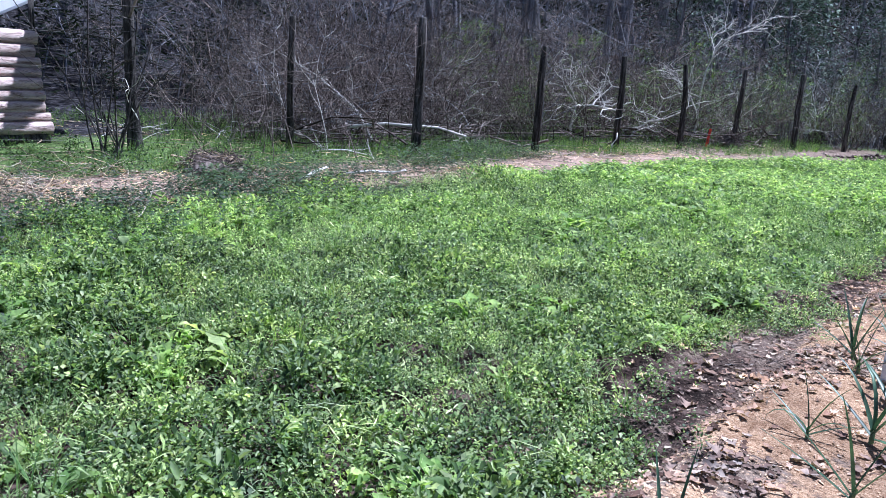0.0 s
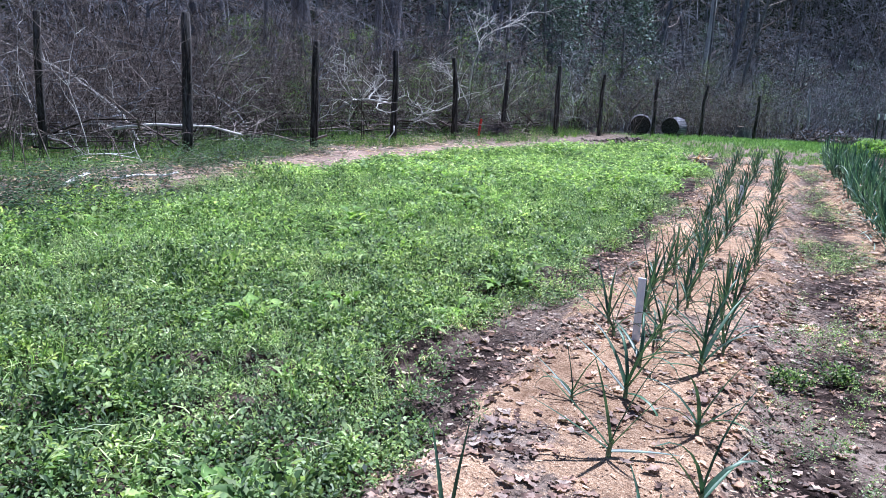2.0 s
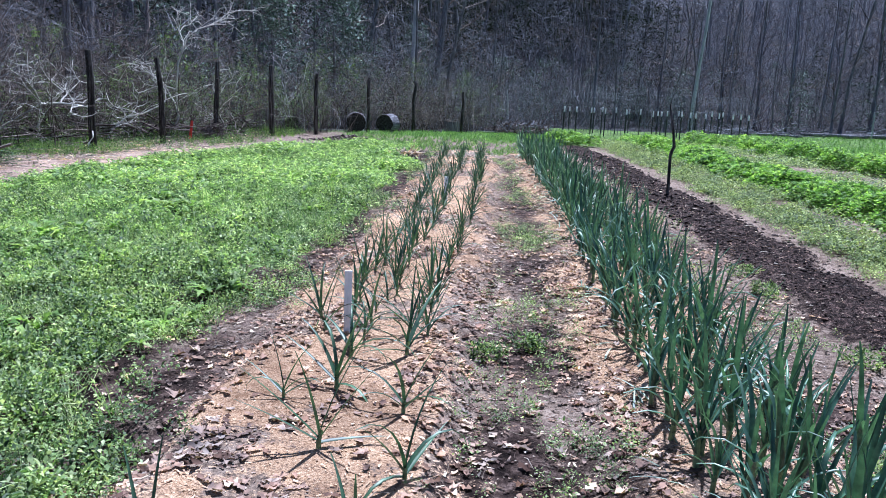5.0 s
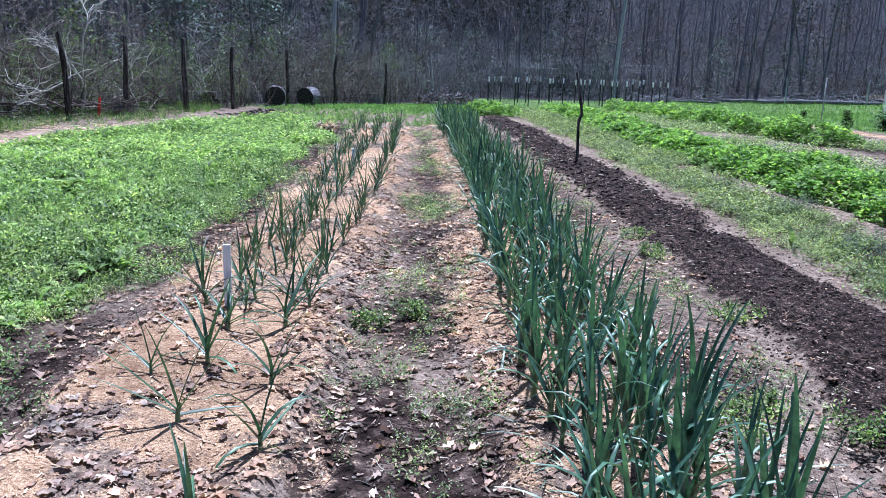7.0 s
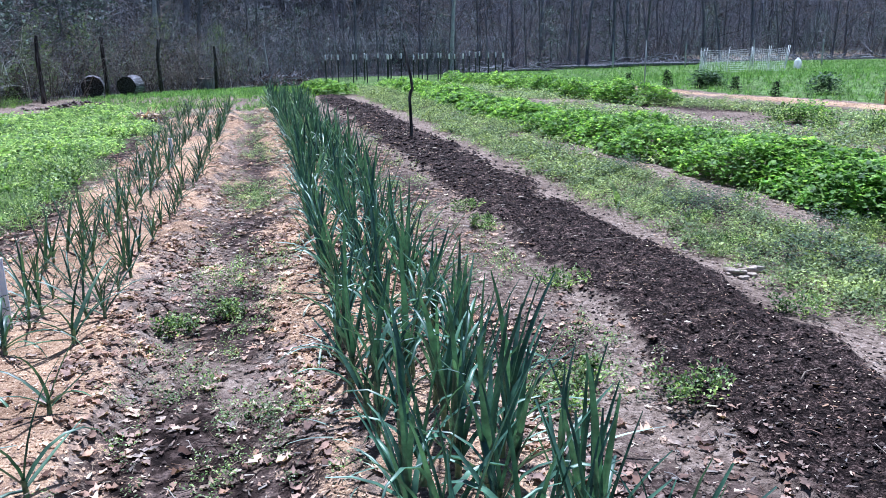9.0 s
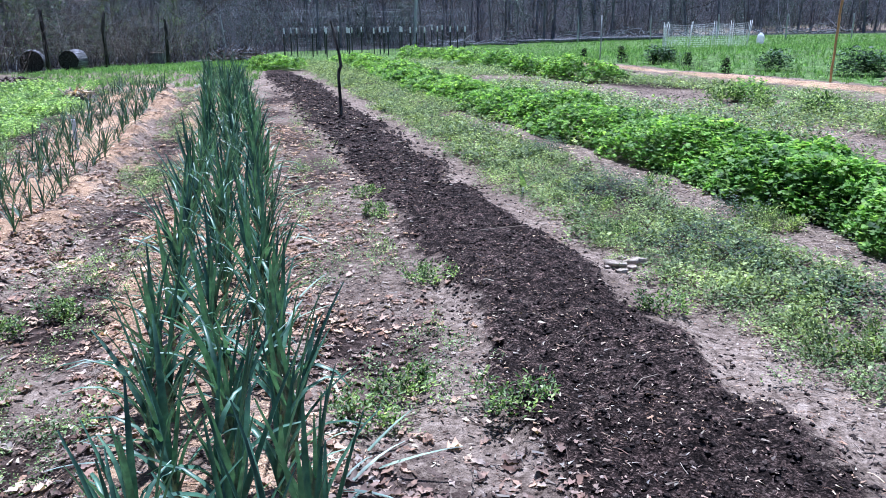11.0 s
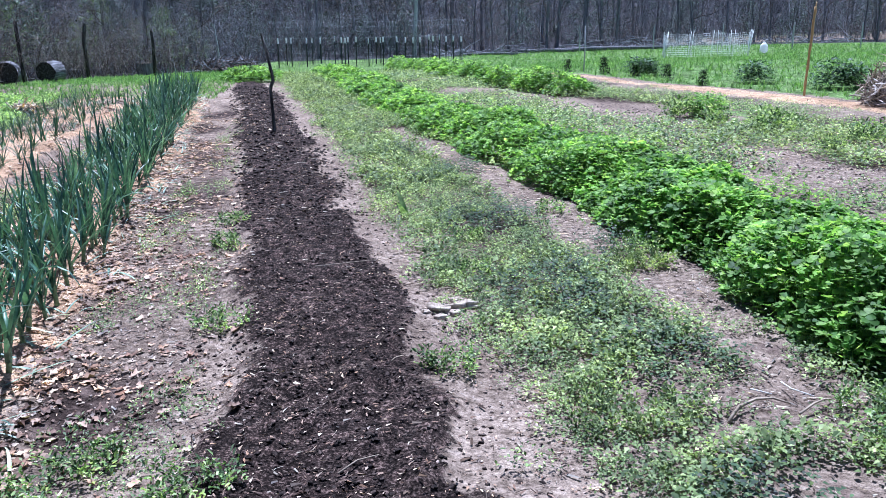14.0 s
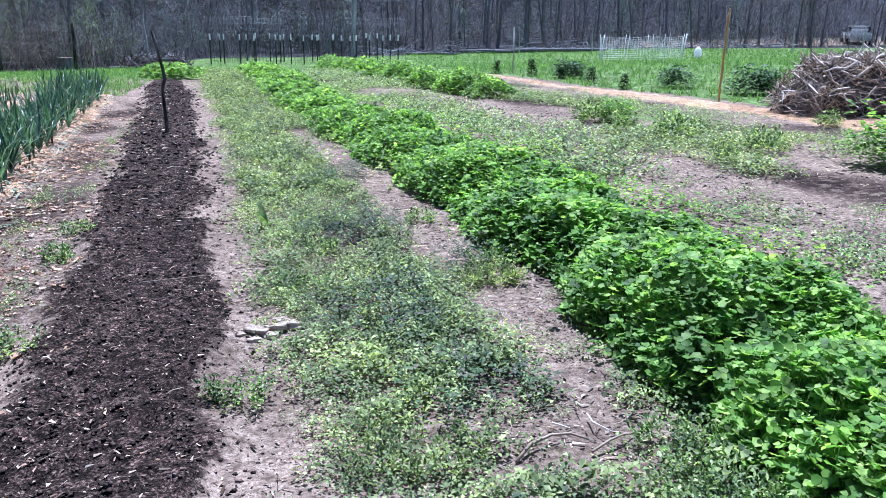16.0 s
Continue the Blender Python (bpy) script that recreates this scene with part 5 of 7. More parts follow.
def tree_arrays(seed, tall, rad, limbs=14, clear=0.35, twig=4, wiggle=0.05, lean=0.05, sides=7):
    """Trunk and limbs of a bare tree: (trunk, limbs)."""
    r = random.Random(seed)
    tp = branch_path((0, 0, -0.3), (r.gauss(0, lean), r.gauss(0, lean), 1), tall, 9, r, wiggle)
    tp[:, :2] *= 0.8
    tr = np.linspace(rad, rad * 0.25, len(tp))
    tr[0] = rad * 1.45
    tv, tf = tube(tp, tr, sides, False)
    trunk = (tv + np.random.RandomState(seed).normal(0, rad * 0.10, tv.shape) * (1, 1, 0), tf)
    out = []
    for k in range(limbs):
        u = clear + (1 - clear) * r.random()
        i = min(int(u * 9), 8)
        base = tp[i] + (tp[i + 1] - tp[i]) * (u * 9 - i)
        a = r.uniform(0, 6.283)
        L = tall * r.uniform(0.14, 0.32) * (1.15 - 0.6 * u)
        lp = branch_path(base, (math.cos(a), math.sin(a), r.uniform(0.2, 1.1)), L, 5, r, 0.16, 0.05)
        rr = rad * (1 - 0.7 * u) * 0.33
        out.append(tube(lp, np.linspace(rr, rr * 0.2, 6), 4 if sides > 5 else 3, False))
        for q in range(twig):
            j = r.randrange(1, 5)
            a2 = r.uniform(0, 6.283)
            sp = branch_path(lp[j], (math.cos(a2), math.sin(a2), r.uniform(0.0, 0.9)), L * r.uniform(0.25, 0.55), 2, r, 0.25)
            out.append(tube(sp, np.linspace(rr * 0.35, rr * 0.1, 3), 3, False))
    return trunk, join(out) if out else None


def brush_template(seed, stems, tall, rad=0.012, twigs=5, spread=0.5, wig=0.28, segs=4, loose=False):
    """A bare thicket clump of many thin wandering stems."""
    r = random.Random(seed)
    out = []
    for k in range(stems):
        a = r.uniform(0, 6.283)
        L = tall * r.uniform(0.5, 1.1)
        p = branch_path((r.gauss(0, spread), r.gauss(0, spread), -0.05), (math.cos(a) * 0.35, math.sin(a) * 0.35, 1), L, segs, r, wig)
        w = rad * r.uniform(0.6, 1.5)
        out.append(tube(p, np.linspace(w, w * 0.25, segs + 1), 3, False))
        for q in range(twigs):
            j = r.randrange(1, segs + 1)
            a2 = r.uniform(0, 6.283)
            s = branch_path(p[j], (math.cos(a2), math.sin(a2), r.uniform(-0.1, 0.9)), L * r.uniform(0.15, 0.45), segs // 2, r, wig)
            out.append(tube(s, np.linspace(w * 0.5, w * 0.2, segs // 2 + 1), 3, False))
    return out if loose else join(out)


def crown_template(seed, n, size, radius, tall, droop=0.0):
    """A loose crown of leaf sprays round a stem."""
    r = random.Random(seed)
    out = []
    for k in range(n):
        u = r.random()
        a, rr = r.uniform(0, 6.283), radius * (1 - u * 0.75) * (0.35 + 0.65 * r.random())
        c = np.array((math.cos(a) * rr, math.sin(a) * rr, tall * u - droop * rr))
        for j in range(3):
            v, f = flat_leaf(size * r.uniform(0.6, 1.3), size * r.uniform(0.25, 0.5), r.uniform(-0.5, 0.7), 0.15, 0.1)
            out.append((turn_z(v, a + r.gauss(0, 0.9)) + c + [r.gauss(0, size * 0.4), r.gauss(0, size * 0.4), r.gauss(0, size * 0.3)], f))
    return join(out)


def place_z(x, y):
    return float(base_height(x, y))


# bare trees of the wood's edge, each a thing of its own
tree_kinds = []
for k, (tall, rad, limbs, clear) in enumerate(((13, 0.13, 16, 0.2), (11, 0.08, 20, 0.08), (15, 0.18, 14, 0.3), (9, 0.055, 22, 0.06), (14, 0.10, 14, 0.2), (10, 0.07, 24, 0.05))):
    trunk, limb = tree_arrays(500 + k, tall, rad, limbs, clear)
    t = thing("tree", pose(0, 0, 0), "bare grey-brown woodland tree in early spring", "tree", "trees of the wood")
    shade_smooth(part("trunk", trunk, M_BARK, t))
    part("crown", limb, M_TWIG, t, "thin bare grey limbs")
    tree_kinds.append([t, False])


def put_tree(k, x, y, s=1.0, turn=0.0, lean=0.0):
    m = pose(x, y, place_z(x, y), lean, 0, turn)
    if not tree_kinds[k][1]:
        tree_kinds[k][0].matrix_basis = m
        tree_kinds[k][1] = True
    else:
        copy_thing(tree_kinds[k][0], m @ Matrix.Diagonal((s, s, s, 1)))


rt = random.Random(91)
spots = []
while len(spots) < 190:
    x, y = rt.uniform(-45, 48), rt.uniform(2, 75)
    e = float(wood_edge(x, y))
    if (2.8 if x < 0 else 1.2) < e < 17 and (y > 8 or x < -14.5) and all((x - a) ** 2 + (y - b) ** 2 > 2.2 for a, b in spots):
        spots.append((x, y))
for x, y in spots:
    kind, s = rt.randrange(6), rt.uniform(0.75, 1.3)
    if x > -4:
        kind, s = (1, 3, 4, 5)[kind % 4], 0.85 * s
    if x < -22 or y > 9.5:
        put_tree(kind, x, y, s, rt.uniform(0, 360), rt.gauss(0, 1.2))

# the wood behind, past counting
r8 = np.random.RandomState(92)
far_trees = []
for k in range(6):
    tr, lb = tree_arrays(540 + k, 12, 0.035 + 0.011 * k, 11, 0.05, 2, 0.05, 0.03, 3)
    far_trees.append(join([tr, lb]))
x, y = r8.uniform(-48, 64, 5200), r8.uniform(4, 100, 5200)
e = wood_edge(x, y)
m = (e > 6) & (e < 46)
x, y = x[m][:480], y[m][:480]
stuff("far_woods", scatter(far_trees, x, y, base_height(x, y), r8.uniform(0.7, 1.3, len(x)), 93, 0.04), M_TRUNK, "dense bare wood climbing the hillside", "woods")
ever = [crown_template(560 + k, 330, 0.25, 2.8, 9, 0.3) for k in range(4)]
x, y = r8.uniform(-60, 80, 1500), r8.uniform(2, 100, 1500)
e = wood_edge(x, y)
m = (e > 8) & (e < 34) & (r8.uniform(0, 1, 1500) < np.where(x < 4, 1.0, 0.06))
x, y = x[m][:150], y[m][:150]
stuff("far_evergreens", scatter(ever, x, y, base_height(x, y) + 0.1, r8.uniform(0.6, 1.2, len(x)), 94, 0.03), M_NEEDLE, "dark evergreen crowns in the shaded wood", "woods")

x, y = r8.uniform(-8, 30, 1500), r8.uniform(30, 70, 1500)
e = wood_edge(x, y)
m = (e > 4.5) & (e < 12)
x, y = x[m][:14], y[m][:14]
stuff("far_evergreens", scatter(ever, x, y, base_height(x, y) - 0.2, r8.uniform(0.45, 0.9, len(x)), 106, 0.03), M_NEEDLE, "dark evergreen saplings at the foot of the hill", "woods")

high = [crown_template(570 + k, 200, 0.5, 3.2, 11, 0.3) for k in range(3)]
x, y = r8.uniform(-40, 7, 2500), r8.uniform(6, 100, 2500)
e = wood_edge(x, y)
m = (e > 22) & (e < 50)
x, y = x[m][:110], y[m][:110]
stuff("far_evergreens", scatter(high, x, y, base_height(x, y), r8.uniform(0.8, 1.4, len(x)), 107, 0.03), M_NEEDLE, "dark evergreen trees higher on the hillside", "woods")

# Evergreen crowns added to darken the over-bright gap beside the shed.
x, y = np.array([-15.5, -17.0, -19.0, -18.5, -21.0, -22.5, -16.5, -24.0]), np.array([7.6, 10.2, 9.0, 12.5, 11.0, 14.5, 12.0, 9.5])
stuff("far_evergreens", scatter(ever, x, y, base_height(x, y) - 0.6, r8.uniform(0.55, 0.9, len(x)), 109, 0.03), M_NEEDLE, "evergreens added to darken the gap behind the log shed", "woods")

# thicket
thick = [brush_template(600 + k, 8, 2.7, 0.009, 4, segs=3) for k in range(6)]
fine = [brush_template(610 + k, 13, 2.6, 0.006, 6, 0.55) for k in range(7)]
x, y = r8.uniform(-40, 48, 9000), r8.uniform(1, 70, 9000)
e = wood_edge(x, y)
m = (e > 0.6) & (e < 9) & ((y > 7.6) | (x < -14.5)) & ((x > -5) | (y < 20) | (e > 5)) & (r8.uniform(0, 1, 9000) < np.clip(1.1 - e / 9, 0.15, 1))
x, y = x[m][:260], y[m][:260]
s = r8.uniform(0.6, 1.35, len(x)) * np.where(x < 2, 1.0, 0.7)
stuff("thicket", scatter(thick, x, y, base_height(x, y), s, 95, 0.12), M_TWIG, "tangled grey bare thicket along the wood's edge", "thicket")
x, y = r8.uniform(-16, -3, 3000), r8.uniform(3, 34, 3000)
e = wood_edge(x, y)
m = (e > 0.4) & (e < 4.5) & (y > 7.6) & ((y < 20.5) | (e < 1.6))
x, y = x[m][:230], y[m][:230]
stuff("thicket", scatter(fine, x, y, base_height(x, y), r8.uniform(0.6, 1.25, len(x)), 96, 0.15), M_TWIG, "dense bare saplings and briars behind the fence", "thicket")
white = [brush_template(620 + k, 1, 2.5, 0.012, 8, 0.05, 0.36, 6, True) for k in range(10)]
x, y = r8.uniform(-14, -5, 900), r8.uniform(6, 26, 900)
e = wood_edge(x, y)
m = (e > 0.3) & (e < 3.0)
x, y = x[m][:64], y[m][:64]
branch_kinds = {}
rw = random.Random(97)
for px, py in zip(x, y):
    k, s = rw.randrange(len(white)), rw.uniform(0.6, 1.3)
    m = pose(float(px), float(py), place_z(px, py), rw.gauss(0, 16), rw.gauss(0, 16), rw.uniform(0, 360)) @ Matrix.Diagonal((s, s, s, 1))
    if k in branch_kinds:
        copy_thing(branch_kinds[k], m)
    else:
        branch_kinds[k] = thing("dead_branch", m, "sun-bleached dead branch tangled behind the fence", "branch", "dead branches")
        for q, piece in enumerate(white[k]):
            part("twig" if q else "stem", piece, M_TWIG_WHITE, branch_kinds[k])
buds = [crown_template(640 + k, 90, 0.06, 0.7, 1.6) for k in range(4)]
x, y = r8.uniform(-13, 0, 1200), r8.uniform(12, 36, 1200)
e = wood_edge(x, y)
m = (e > 0.4) & (e < 4)
x, y = x[m][:65], y[m][:65]
stuff("budding_shrubs", scatter(buds, x, y, base_height(x, y) + 0.3, r8.uniform(0.6, 1.5, len(x)), 98, 0.1), M_BUD, "fresh yellow-green leaves on thicket shrubs", "shrub")
x, y = r8.uniform(-11, 1, 1500), r8.uniform(24, 46, 1500)
e = wood_edge(x, y)
m = (e > 0.8) & (e < 7)
x, y = x[m][:85], y[m][:85]
stuff("thicket", scatter(thick, x, y, base_height(x, y), r8.uniform(0.7, 1.4, len(x)), 108, 0.15), M_TRUNK, "pale grey bare brush at the foot of the hill", "thicket")
shrubby = [crown_template(680 + k, 110, 0.13, 1.3, 2.8) for k in range(4)]
holly = [crown_template(660, 620, 0.13, 1.5, 3.6)]
x, y = np.array([-8.5, -7.4, -9.6, -10.9, -7.9, -12, -16, -6.0]), np.array([24.6, 27.6, 26.6, 22.6, 31.0, 33, 29, 36])
first = None
for k, (px, py, s) in enumerate(zip(x, y, (1.1, 1.2, 1.35, 1.1, 1.1, 1.2, 1.3, 1.0))):
    m = pose(float(px), float(py), place_z(px, py), 0, 0, 47 * k) @ Matrix.Diagonal((s, s, s, 1))
    if first is None:
        first = thing("evergreen_bush", m, "grey-green evergreen bush at the wood's edge", "shrub", "evergreen bushes")
        part("stem", tube([(0, 0, -0.1), (0.05, 0, 1.2), (0, 0.05, 2.6)], [0.06, 0.045, 0.02], 6, False), M_BARK, first)
        part("crown", (holly[0][0] + [0, 0, 0.4], holly[0][1]), M_SHRUB, first)
    else:
        copy_thing(first, m)
x, y = r8.uniform(-8, 42, 2500), r8.uniform(30, 65, 2500)
e = wood_edge(x, y)
m = (e > 1.5) & (e < 11)
x, y = x[m][:110], y[m][:110]
stuff("understory", scatter(shrubby, x, y, base_height(x, y) + 0.2, r8.uniform(0.5, 1.2, len(x)), 101, 0.05), M_SHRUB, "grey-green understory leaves in the shaded wood", "shrub")

# brush on the hillside
x, y = np.concatenate([r8.uniform(-20, 50, 3000), r8.uniform(-34, -8, 3000)]), np.concatenate([r8.uniform(30, 80, 3000), r8.uniform(8, 45, 3000)])
e = wood_edge(x, y)
m = np.nonzero((e > 3.5) & (e < np.where(np.arange(6000) < 3000, 21, 16)))[0]
m = np.concatenate([m[m < 3000][:430], m[m >= 3000][:75]])
x, y = x[m], y[m]
hx, hy = r8.uniform(-10, 48, 1500), r8.uniform(45, 95, 1500)
he = wood_edge(hx, hy)
hm = (he > 19) & (he < 42)
x, y = np.concatenate([x, hx[hm][:190]]), np.concatenate([y, hy[hm][:190]])
stuff("hill_brush", scatter(thick, x, y, base_height(x, y), r8.uniform(1.0, 2.2, len(x)) * (1 + 0.5 * (wood_edge(x, y) > 19)), 105, 0.1), M_TRUNK, "grey bare undergrowth on the hillside", "thicket")

# pale leaning trees that stand out
for px, py, lean_x, lean_y, tall, rad in ((7.05, 43.6, 0.06, 0.0, 12, 0.12), (-5.95, 34.3, 0.04, 0.0, 12, 0.13), (-1.94, 37.2, -0.06, 0.0, 2.1, 0.09)):
    tr, lb = tree_arrays(700 + int(px), tall, rad, 8 if tall > 3 else 3, 0.5, 3, 0.02, 0.0)
    t = thing("tree", pose(px, py, place_z(px, py), 0, math.degrees(lean_x), 0), "pale-barked bare tree at the foot of the hill", "tree", "trees of the wood")
    shade_smooth(part("trunk", tr, M_BARK_PALE, t, "smooth pale trunk"))
    part("crown", lb, M_BARK_PALE, t)


# crooked bleached saplings and heaped brush close behind the fence
def crooked_limbs(r, p, d, length, rad, depth, out):
    """A zigzag limb that forks at its bends."""
    n = 4 if depth else 3
    pts = branch_path(p, d, length, n, r, 0.33, 0.03)
    out.append(tube(pts, np.linspace(rad, rad * 0.5, n + 1), 5 if depth > 1 else 3, False))
    if depth:
        for k in range(1, n + 1):
            for _ in range(r.choice((1, 1, 2))):
                a = r.uniform(0, 6.283)
                way = (pts[k] - pts[k - 1]) / np.linalg.norm(pts[k] - pts[k - 1])
                side = np.array([math.cos(a), math.sin(a), r.uniform(-0.3, 0.6)])
                crooked_limbs(r, pts[k], way * 0.7 + side, length * r.uniform(0.4, 0.65), rad * 0.58, depth - 1, out)


for k, (px, py, tall, rad, mat) in enumerate(((-9.71, 15.1, 1.75, 0.030, M_TWIG_WHITE), (-10.5, 11.7, 2.6, 0.04, M_TRUNK), (-8.72, 18.5, 2.4, 0.028, M_TWIG_WHITE), (-10.2, 10.0, 1.5, 0.028, M_TWIG_WHITE), (-9.9, 13.9, 1.5, 0.022, M_TRUNK),
        (-10.9, 8.9, 1.5, 0.022, M_TRUNK), (-9.3, 16.6, 1.5, 0.026, M_TWIG_WHITE), (-10.1, 12.8, 1.6, 0.022, M_BARK_PALE), (-8.1, 20.3, 1.4, 0.020, M_TWIG_WHITE), (-7.3, 22.6, 1.5, 0.022, M_BARK_PALE), (-6.6, 25.4, 1.5, 0.022, M_BARK_PALE), (-11.4, 10.6, 1.9, 0.03, M_TWIG))):
    r = random.Random(930 + k)
    out = []
    crooked_limbs(r, (0, 0, -0.1), (r.gauss(0, 0.25), r.gauss(0, 0.25), 1), tall, rad, 3 if tall > 1.7 else 2, out)
    t = thing("sapling", pose(px, py, place_z(px, py)), "crooked bare sapling with bleached forking limbs", "tree", "bleached saplings")
    shade_smooth(part("trunk", out[0], mat, t))
    part("crown", join(out[1:]), mat, t)
x, y = r8.uniform(-10.5, -6.5, 500), r8.uniform(13, 24, 500)
e = wood_edge(x, y)
m = (e > 0.3) & (e < 2.0)
x, y = x[m][:45], y[m][:45]
stuff("budding_shrubs", scatter(buds, x, y, base_height(x, y), r8.uniform(0.5, 1.1, len(x)), 111, 0.1), M_BUD, "low green leaves sprouting behind the fence", "shrub")
slash = [tube(branch_path((-0.6 * L, 0, 0.03), (1, 0, 0.06), 1.2 * L, 4, random.Random(960 + k), 0.2), np.linspace(0.018, 0.006, 5), 4, False) for k, L in enumerate((0.6, 0.9, 1.2, 0.8, 1.5, 0.5))]
x, y = r8.uniform(-11.5, -7.5, 2500), r8.uniform(8, 24, 2500)
e = wood_edge(x, y)
m = (e > 0.2) & (e < 2.4)
x, y = x[m][:330], y[m][:330]
stuff("fallen_branches", scatter(slash, x, y, base_height(x, y) + r8.uniform(0, 0.35, len(x)), r8.uniform(0.5, 1.3, len(x)), 112, 0.2), M_TWIG, "grey fallen branches heaped behind the fence", "branches")
x, y = r8.uniform(8, 34, 2500), r8.uniform(41, 50, 2500)
e = wood_edge(x, y)
m = (e > -0.7) & (e < 1.8)
x, y = x[m][:260], y[m][:260]
stuff("fallen_branches", scatter(slash, x, y, base_height(x, y) + r8.uniform(0, 0.25, len(x)), r8.uniform(0.7, 1.8, len(x)), 113, 0.15), M_TRUNK, "grey fallen branches along the foot of the wood", "branches")


# dry stalks and dead-nettle at the corner by the shed
snarl = [tube(branch_path((0, -0.22, 0.02), (random.Random(s).gauss(0, 0.3), 1, random.Random(s + 5).uniform(0.0, 0.5)), 0.45, 4, random.Random(s + 9), 0.3), [0.004, 0.004, 0.0035, 0.003, 0.002], 3, False) for s in range(9)]
x, y = sow(9000, -9.6, -6.2, 1.5, 6.2, 135, lambda x, y: np.clip(np.exp(-((x + 7.5 - 0.55 * (y - 3.6)) / 0.85) ** 2 - ((y - 3.4) / 0.75) ** 2) * 1.2 + 0.5 * np.exp(-((x + 8.6) / 0.5) ** 2 - ((y - 4.3) / 0.5) ** 2), 0, 1) * np.clip(0.6 + 0.6 * wave(x, y, 3.0, 136), 0.1, 1))
stuff("straw", scatter(snarl, x, y, height(x, y) + 0.10 * np.random.RandomState(51).uniform(0, 1, len(x)) ** 2, np.random.RandomState(50).uniform(0.5, 1.2, len(x)), 137, 0.3), M_STALK, "tangled dry weed stalks heaped at the patch's corner", "straw")
x, y = sow(5200, -9.6, -6.3, 2.2, 9, 138, lambda x, y: np.clip(1.3 - np.hypot((x + 7.7) / 1.1, (y - 5.0) / 1.5), 0, 1) * np.clip(0.55 + 0.7 * wave(x, y, 2.2, 139), 0, 1))
stuff("dead_nettle", scatter(nettle, x, y, height(x, y), np.random.RandomState(52).uniform(0.7, 1.5, len(x)), 140), M_WEED_DARK, "dark dead-nettle carpet between straw and fence", "weed")

# ---------------- post and wire fence ----------------
def fence_line(spots, label, group, mat, wires, tall):
    f = thing("fence", pose(0, 0, 0), label, "fence")
    r = random.Random(17)
    tops = []
    for (px, py, h, rad) in spots:
        z = place_z(px, py)
        dx, dy = r.gauss(0, 0.03), r.gauss(0, 0.03)
        p = [(px, py, z - 0.2), (px + dx * 0.2, py, z + h * 0.3), (px + dx * 0.6 + r.gauss(0, 0.015), py + dy * 0.5, z + h * 0.65), (px + dx, py + dy, z + h - 0.02), (px + dx, py + dy, z + h)]
        shade_smooth(part("post", tube(p, [rad * 1.15, rad, rad * 0.95, rad * 0.85, rad * 0.6], 8), mat, f))
        tops.append((px, py, z))
    for w in wires:
        for (a, b) in zip(tops[:-1], tops[1:]):
            mid = [(a[0] + b[0]) / 2, (a[1] + b[1]) / 2, (a[2] + b[2]) / 2 + w - 0.02]
            part("wire", tube([(a[0], a[1], a[2] + w), mid, (b[0], b[1], b[2] + w)], [0.0022] * 3, 3, False), M_RUST, f)
    return f


fence_line([(-11.4, 4.0, 1.9, 0.05), (-10.03, 8.06, 1.95, 0.055), (-9.15, 9.85, 2.1, 0.075), (-8.75, 12.5, 1.85, 0.07), (-8.36, 14.6, 1.8, 0.065), (-8.15, 16.9, 1.75, 0.06), (-7.75, 18.7, 1.75, 0.06), (-7.0, 20.4, 1.75, 0.07), (-6.3, 21.9, 1.6, 0.055), (-5.4, 24.3, 1.6, 0.055), (-4.5, 26.9, 1.6, 0.055), (-3.3, 30.5, 1.5, 0.055)],
    "rustic fence of dark weathered posts and strand wire", "garden fence", M_POST, (0.12, 0.3, 0.48, 0.66, 0.86, 1.06, 1.28, 1.5), 1.8)


# ---------------- wire arches with t-posts ----------------
def t_post(x, y, tall):
    """A steel T-post with white top."""
    t = thing("t_post", pose(x, y, place_z(x, y), 0, 0, rng.uniform(0, 90)), "black steel t-post with a white plastic top", "post", "posts of the wire arches")
    bm = bmesh.new()
    for sx, sy, ox, oy in ((0.05, 0.008, 0, 0), (0.008, 0.04, 0, 0.02)):
        bmesh.ops.create_cube(bm, size=1, matrix=Matrix.Translation((ox, oy, (tall - 0.22) / 2 - 0.1)) @ Matrix.Diagonal((sx, sy, tall - 0.22 + 0.2, 1)))
    part("post", bm, M_TPOST, t)
    bm = bmesh.new()
    for sx, sy, ox, oy in ((0.056, 0.026, 0, 0), (0.026, 0.05, 0, 0.015)):
        bmesh.ops.create_cube(bm, size=1, matrix=Matrix.Translation((ox, oy, tall - 0.115)) @ Matrix.Diagonal((sx, sy, 0.23, 1)))
    part("cap", bm, M_PLASTIC, t, "white plastic top")


def wire_arch(x0, x1, y0, span, tall):
    """A bent cattle panel: hoops across, long wires along."""
    prof = []
    for u in np.linspace(0, 1, 15):
        a = math.pi * u
        prof.append((-math.cos(a) * span / 2, max(0.0, math.sin(a)) ** 0.55 * tall))
    w = x1 - x0
    ob = thing("wire_arch", pose((x0 + x1) / 2, y0, place_z((x0 + x1) / 2, y0)), "arched galvanised wire panel tied to steel posts", "trellis", "wire arches")
    for xx in np.linspace(-w / 2, w / 2, 11):
        part("hoop", tube([(xx, a, b) for a, b in prof], [0.0045] * 15, 3, False), M_WIRE, ob)
    for a, b in [(-span / 2, 0.3), (-span / 2, 0.7), *prof[2:-2:2], (span / 2, 0.5)]:
        part("wire", tube([(-w / 2, a, b), (w / 2, a, b)], [0.0045] * 2, 3, False), M_WIRE, ob)
    return ob


